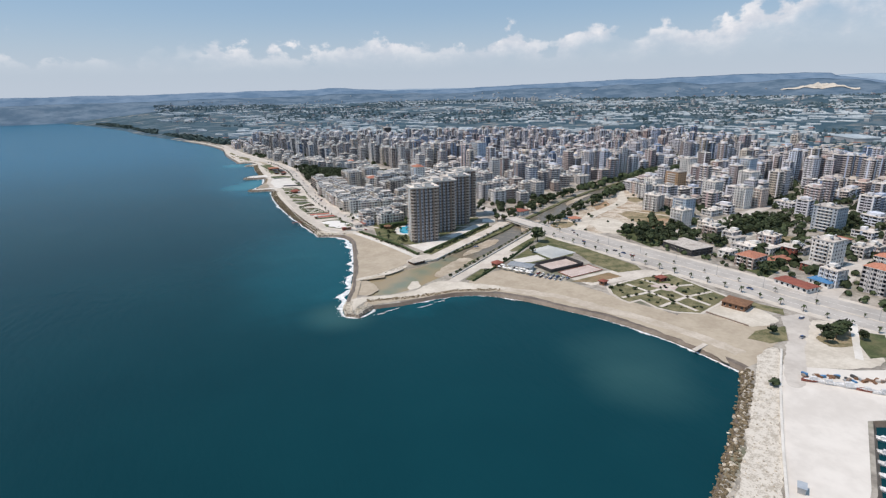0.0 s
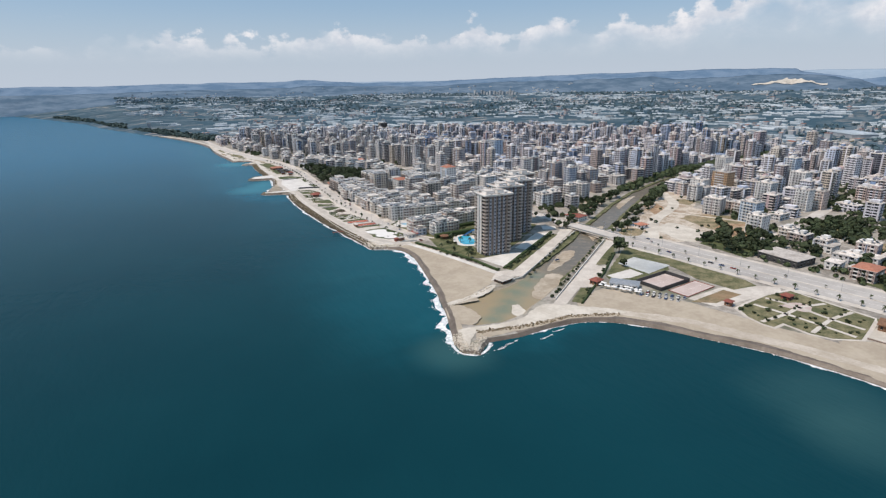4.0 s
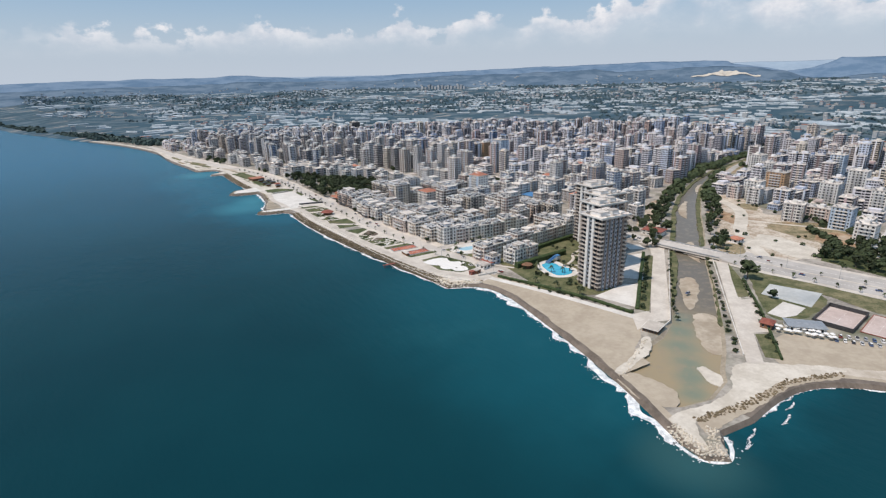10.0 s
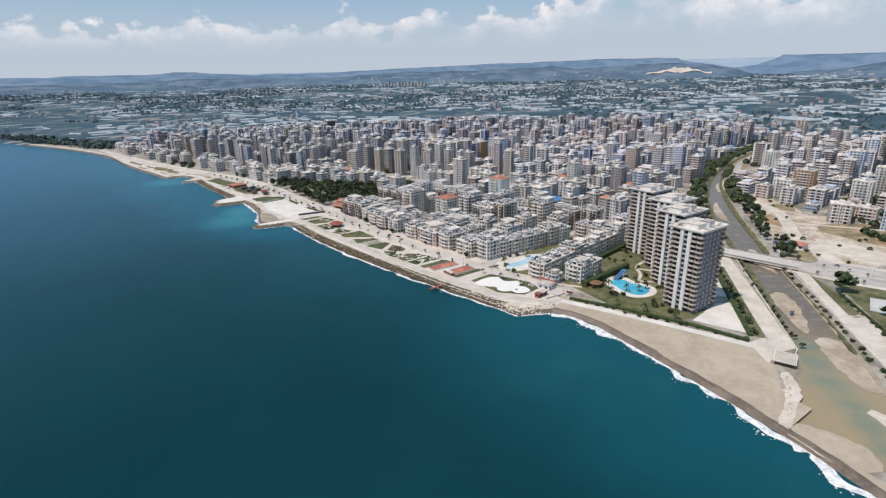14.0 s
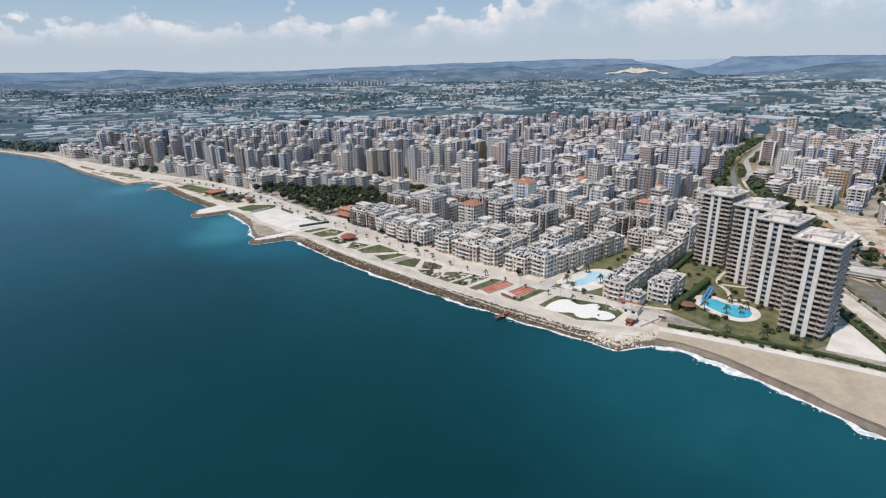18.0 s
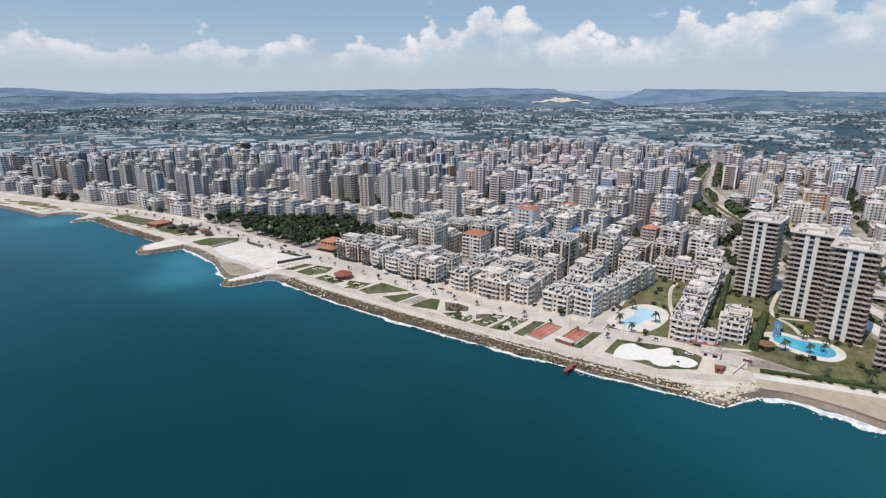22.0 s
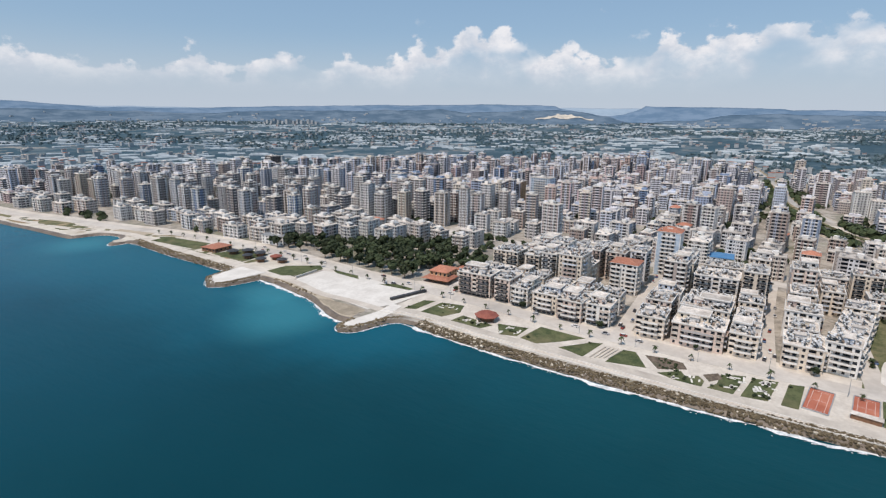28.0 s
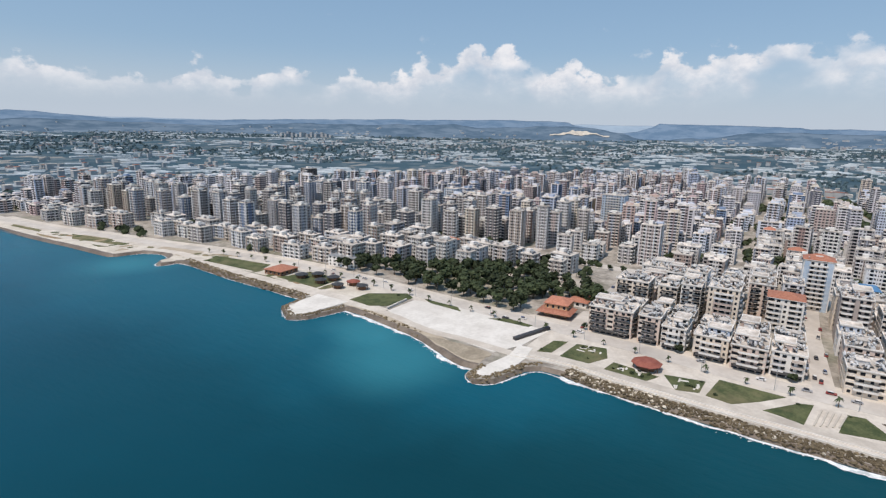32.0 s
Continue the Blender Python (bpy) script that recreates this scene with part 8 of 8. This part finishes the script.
rest = low_house("restaurant", 194, 848, 16, 14, 7.5, ORANGE_WALL, TILE_ROOF, "two-storey orange restaurant with tiled roofs and terraces", 4, 2.2, "restaurant")
b = Build()
b.prism([(-13, -11), (4, -11), (4, 11), (-13, 11)], 3.0, 4.6, 0, taper=0.75)
part("terrace_roof", b.mesh("terrace_roof", TILE_ROOF), rest, "low tiled terrace roof", pose(-1, 0, 0))
low_house("park_house", 216, 842, 10, 12, 3.5, WHITE_WALL, TILE_ROOF, "small house with a red tiled roof under trees", 0, 1.8)
low_house("park_house", 232, 836, 9, 10, 3.5, WHITE_WALL, TILE_ROOF, "small tiled house at the edge of the park", 0, 1.6)
low_house("brown_pavilion", 309, 203, 12, 14, 3.6, WOOD_BROWN, WOOD_BROWN, "long brown timber pavilion by the road", 15, 1.6, "pavilion")
low_house("sea_cafe", 158, 537, 8, 9, 3.2, WHITE_WALL, ROOF, "low flat-roofed cafe on the lawn", 5, 0, "cafe")
low_house("kiosk", 146, 531, 5, 4, 2.8, WOOD_BROWN, ROOF, "small brown kiosk by the groyne", 5, 0, "kiosk")
low_house("kiosk", 141, 531, 3, 3, 2.6, BRICK_RED, BRICK_RED, "small red kiosk by the groyne", 5, 0, "kiosk")
low_house("brown_restaurant", 153, 1060, 18, 17, 3.4, WOOD_BROWN, TILE_ROOF, "low red-roofed restaurant in the north park", 4, 1.2, "restaurant")
low_house("white_hall", 203, 1036, 20, 26, 8.5, WHITE_WALL, METAL, "long white and grey hall beside the coast road", 6, 0, "hall")
low_house("grey_offices", 236, 1068, 24, 30, 14, BLUE_GREY, ROOF, "grey terraced office block behind the hall", 6, 0, "office")
low_house("dark_showroom", 386, 306, 24, 32, 5.5, RAIL_DARK, ROOF, "long dark showroom with a pale flat roof", -4, 0, "showroom")
low_house("red_shed", 376, 206, 12, 24, 3.6, WHITE_WALL, BRICK_RED, "market shed with a red roof", -4, 1.4, "shed")
low_house("blue_shed", 398, 200, 12, 14, 3.6, WHITE_WALL, BLUE_PAINT, "shed with a light blue roof", -4, 1.2, "shed")
low_house("red_house", 341, 501, 14, 18, 4.5, WHITE_WALL, BRICK_RED, "low building with dark red roof by the bridge", 10, 1.6, "house")
low_house("blue_roof_hall", 365, 690, 20, 36, 6, WHITE_WALL, BLUE_PAINT, "hall with a long blue roof between the blocks", 3, 1.0, "hall")
low_house("seaside_restaurant", 231, 335, 19, 10, 3.4, WHITE_WALL, METAL, "low grey-roofed beach restaurant", -54, 1.2, "restaurant")
low_house("red_hut", 218, 350, 7, 6, 3.2, WOOD_BROWN, BRICK_RED, "small red-roofed hut on the sand", 10, 1.6, "hut")
low_house("blue_containers", 374, 452, 8, 14, 2.8, BLUE_PAINT, METAL, "blue site containers on the dirt", 8, 0, "container")
low_house("court_hut", 306, 262, 6, 5, 2.6, BRICK_RED, BRICK_RED, "small red play hut in the park", 0, 0.8, "hut")
low_house("park_kiosk", 263, 276, 4, 4, 2.8, WOOD_BROWN, BRICK_RED, "brown kiosk at the park corner", 10, 1.0, "kiosk")
for k, (x, y, d, w, h) in enumerate(((436, 266, 14, 12, 6), (452, 258, 12, 14, 6), (500, 245, 12, 12, 9), (441, 300, 14, 10, 6), (424, 282, 12, 12, 6), (418, 246, 24, 10, 3.4), (405, 262, 10, 12, 3.4), (398, 276, 12, 10, 6), (372, 440, 10, 9, 3.5), (420, 222, 10, 10, 6),
                                     (405, 150, 14, 14, 6), (420, 165, 16, 14, 9), (450, 150, 15, 15, 9), (480, 175, 16, 16, 12), (440, 185, 14, 14, 6))):
    low_house("town_house", x, y, d, w, h, (WALL, BRICK_RED, WALL, WHITE_WALL)[k % 4], (ROOF, ROOF, TILE_ROOF)[k % 3], "low plastered town house among trees", (0, 6, -4)[k % 3], 0 if k % 3 < 2 else 1.5)
# parasols of the beach restaurant
b = Build()
b.prism([(1.5 * math.cos(k * math.pi / 4), 1.5 * math.sin(k * math.pi / 4)) for k in range(8)], 2.3, 3.1, taper=0.08)
canopy = b.mesh("canopy", AWNING)
b = Build()
b.tube((0, 0, 0), (0, 0, 2.6), 0.06, 0.05)
pole = b.mesh("pole", METAL)
rp = random.Random(3)
for k in range(22):
    t = (k // 2) / 10
    x, y = 216 + 11 * t + (k % 2) * 4 + rp.uniform(-1, 1), 343 - 24 * t + (k % 2) * 2.4 + rp.uniform(-1, 1)
    ob = thing("parasol", "open white parasol on the sand", "parasol", pose(x, y, TOP + 0.15), "parasols of the beach restaurant")
    part("pole", pole, ob)
    part("canopy", canopy, ob)
# small red pier
ob = thing("sea_pier", "small rusty red pier over the boulders", "pier", pose(114, 592, 0, 0, 0, 174))
b = Build()
b.box(0, -1.1, 2.0, 15, 1.1, 2.3)
part("deck", b.mesh("deck", BRICK_RED), ob)
for x in (3, 8, 14):
    for y in (-0.9, 0.9):
        b = Build()
        b.tube((x, y, -1), (x, y, 3.2), 0.14, 0.14)
        part("post", b.mesh("post", BRICK_RED), ob)
b = Build()
b.box(0, -1.3, 0.8, 12, 1.3, 1.1)
thing("wooden_jetty", "short pale landing stage on the cove beach", "jetty", pose(246, 176, TOP - 0.6, 0, 0, 190), me=b.mesh("wooden_jetty", PAVING))
rl0 = random.Random(14)
# flower beds and benches of the promenade park
for k in range(16):
    u, v = rl0.random(), rl0.random()
    bush(131 + 12 * u, 674 + 3 * u + (9 + 6 * u) * v, rl0.uniform(0.35, 0.8), "young shrub in a dark earth bed", "flower-bed shrubs")
for k in range(5):
    y = 716.5 - 2.1 * k
    slab("planter", [(124 + k, y), (141, y - 3.2), (141, y - 3.9), (124 + k, y - 0.7)], TOP + 0.6, WALK_GREY, "narrow stone bench strip in the paving", "bench", kind="", deep=0.5)
# shrubs and small trees in the courtyard of the holiday flats
for _ in range(30):
    x, y = rl0.uniform(163, 272), rl0.uniform(562, 600)
    if inside((x, y), [(160, 602), (275, 588), (275, 562), (168, 562)]) and math.hypot((x - 190) / 1.5, y - 580) > 17:
        bush(x, y, rl0.uniform(0.7, 1.6), "dark courtyard shrub beside the pool", "garden shrubs")
# stepping slabs and shrubs in the flower lawns
rl = random.Random(8)
for cx, cy, rx, ry, n in ((128, 671, 4, 7, 7), (134, 655, 8, 5, 12), (135, 642, 10, 4, 16), (132, 765, 5, 6, 7), (146, 812, 4, 5, 6), (132, 790, 4, 8, 8)):
    for _ in range(n):
        x, y = cx + rl.uniform(-rx, rx), cy + rl.uniform(-ry, ry) - 0.12 * rx
        a, u, v = rl.choice((0.15, 0.15, 1.72)) + rl.uniform(-0.2, 0.2), rl.uniform(1.0, 2.4), rl.uniform(0.4, 0.7)
        pts = [(x + math.cos(a) * p - math.sin(a) * q, y + math.sin(a) * p + math.cos(a) * q) for p, q in ((-u, -v), (u, -v), (u, v), (-u, v))]
        slab("stepping_slab", pts, TOP + 0.30, CONCRETE, "white stone slab among the flower beds", "paving slab")
    for _ in range(n // 2):
        bush(cx + rl.uniform(-rx, rx), cy + rl.uniform(-ry, ry), rl.uniform(0.4, 0.9), "small flower-bed shrub on the lawn", "flower-bed shrubs")


# ---- cars and boats ----
def car_parts():
    b = Build()
    b.prism([(-2.1, -0.75), (-1.9, -0.85), (1.9, -0.85), (2.1, -0.7), (2.1, 0.7), (1.9, 0.85), (-1.9, 0.85), (-2.1, 0.75)], 0.3, 0.85, taper=0.98)
    body = b.mesh("body", CAR_PAINT)
    b = Build()
    b.prism([(-1.5, -0.76), (0.9, -0.76), (0.9, 0.76), (-1.5, 0.76)], 0.85, 1.42, 0, 1, taper=0.78)
    cabin = b.mesh("cabin", [GLASS, CAR_PAINT])
    b = Build()
    b.tube((0, -0.1, 0), (0, 0.1, 0), 0.32, 0.32, 0, 10)
    return body, cabin, b.mesh("wheel", RAIL_DARK)


BODY, CABIN, WHEEL = car_parts()


def car(x, y, turn, z=0.16):
    ob = thing("car", "small parked passenger car on the pale asphalt", "car", pose(x, y, TOP + z, 0, 0, turn), "cars on the streets")
    part("body", BODY, ob)
    part("cabin", CABIN, ob)
    for cx in (-1.3, 1.3):
        for cy in (-0.78, 0.78):
            part("wheel", WHEEL, ob, "", pose(cx, cy, 0.32))


rc = random.Random(21)
for line, offs, chance in ((COAST_ROAD, (-4.6, 4.4, -1.6), 0.34), (MAIN_ROAD, (-12, -8, 6, 12), 0.16)):
    pts = resample(line, 9)
    for p, n in zip(pts, normals(pts)):
        if 130 < p[1] < 1080 and rc.random() < chance:
            o = rc.choice(offs)
            car(p[0] + n[0] * o, p[1] + n[1] * o, math.degrees(math.atan2(-n[0], n[1])) + rc.choice((0, 180)))
for k in range(14):
    car(229 + k * 1.0 + (k % 2) * 6, 318 - k * 1.7 + (k % 2) * 2, rc.choice((20, 25, 200)), 0.12)
avenue = resample([(318, 490), (322, 520), (318, 580), (322, 660), (330, 800), (335, 1000)], 11)
for p, n in zip(avenue, normals(avenue)):
    if rc.random() < 0.5:
        o = rc.choice((-4.5, 2.0, 4.5))
        car(p[0] + n[0] * o, p[1] + n[1] * o, math.degrees(math.atan2(-n[0], n[1])), 0.14)
    if rc.random() < 0.45:
        tree(p[0] + n[0] * 9, p[1] + n[1] * 9, rc.uniform(0.4, 0.6), "small street tree beside the avenue", "street trees")
for y in (598, 641, 711, 830):
    for k in range(9):
        if rc.random() < 0.5:
            car(178 + 16 * k + rc.uniform(-3, 3), y + rc.choice((-3.2, 3.4)) + 0.02 * 16 * k, rc.choice((0, 180)), 0.12)
for x, y in ((170, 642), (182, 640), (196, 643), (214, 641), (172, 712), (186, 710), (204, 713), (240, 711), (200, 829), (230, 406), (326, 172), (300, 156)):
    car(x, y, rc.choice((0, 180)) + rc.uniform(-5, 5))


def boat(x, y, turn, z, s, label, hull):
    ob = thing("boat", label, "boat", pose(x, y, z, 0, 0, turn) @ Matrix.Diagonal((s, s, s, 1)), "harbour boats")
    sec = [(-4, 1.2), (-2, 1.45), (1, 1.4), (3, 0.9), (4.6, 0.05)]
    b = Build()
    for (x0, w0), (x1, w1) in zip(sec, sec[1:]):
        for e in (-1, 1):
            q = ((x0, e * w0 * 0.6, 0), (x1, e * w1 * 0.6, 0.1), (x1, e * w1, 1.3 + x1 * 0.06), (x0, e * w0, 1.3 + x0 * 0.06))
            b.quad(*(q if e < 0 else q[::-1]))
        b.quad((x0, -w0, 1.1), (x1, -w1, 1.15), (x1, w1, 1.15), (x0, w0, 1.1), 1)
    b.quad((-4, 0.72, 0), (-4, -0.72, 0), (-4, -1.2, 1.1), (-4, 1.2, 1.1))
    part("hull", b.mesh("hull", [hull, TANK]), ob)
    b = Build()
    b.prism([(-2.2, -0.9), (1.2, -0.8), (1.2, 0.8), (-2.2, 0.9)], 1.1, 2.5, 0, taper=0.85)
    part("cabin", b.mesh("cabin", TANK), ob)


for k, (x, y) in enumerate(((257, 126), (261, 121), (266, 115), (270, 109), (274, 104), (279, 98), (284, 93))):
    boat(x, y, 140 + rc.uniform(-14, 14), TOP + 0.12, rc.uniform(0.8, 1.1), "fishing boat laid up on the quay", BRICK_RED if k % 3 == 0 else TANK)
for k, (x, y) in enumerate(((236, 89), (227, 84), (220, 80), (213, 76), (205, 72))):
    boat(x + 3, y - 2, 115 + rc.uniform(-4, 4), -0.3, 1.0, "white boat moored at the quay", TANK)
for k in range(44):
    b = Build()
    b.box(-rc.uniform(0.5, 2), -0.6, 0, rc.uniform(0.5, 2), 0.6, rc.uniform(0.5, 1.4))
    thing("crate", "stacked fishing gear on the quay", "crate", pose(259 + 30 * k / 30 + rc.uniform(-2, 2), 131 - 25 * k / 30 + rc.uniform(-2.5, 2.5), TOP + 0.11, 0, 0, rc.uniform(0, 180)), "fishing gear", me=b.mesh("crate", rc.choice((WOOD_BROWN, BROWN_WALL, METAL, ROOF, RAIL_DARK, WOOD_BROWN, BLUE_PAINT))))
b = Build()
b.box(-1.8, -1.2, 0, 1.8, 1.2, 2.4, 0)
b.box(-2.1, -1.5, 2.4, 2.1, 1.5, 2.6, 1)
thing("quay_hut", "small grey hut on the quay", "hut", pose(179, 84, TOP + 0.11, 0, 0, 30), me=b.mesh("quay_hut", [METAL, BLUE_GREY]))


def street_lamp(x, y, turn):
    ob = thing("street_lamp", "tall grey street lamp with a curved arm", "street lamp", pose(x, y, TOP + 0.15, 0, 0, turn), "street lamps")
    part("pole", LAMP_POLE, ob)
    part("lamp_head", LAMP_HEAD, ob)


b = Build()
b.tube((0, 0, 0), (0, 0, 8.5), 0.14, 0.08)
b.tube((0, 0, 8.5), (1.8, 0, 9.0), 0.08, 0.06)
LAMP_POLE = b.mesh("pole", METAL)
b = Build()
b.box(1.6, -0.2, 8.92, 2.6, 0.2, 9.1)
LAMP_HEAD = b.mesh("lamp_head", METAL)
for line, o, step in ((COAST_ROAD, 6.9, 30), (MAIN_ROAD, 1.2, 34)):
    pts = resample(line, step)
    for p, n in zip(pts, normals(pts)):
        if 120 < p[1] < 1100:
            street_lamp(p[0] + n[0] * o, p[1] + n[1] * o, math.degrees(math.atan2(-n[1], -n[0])))
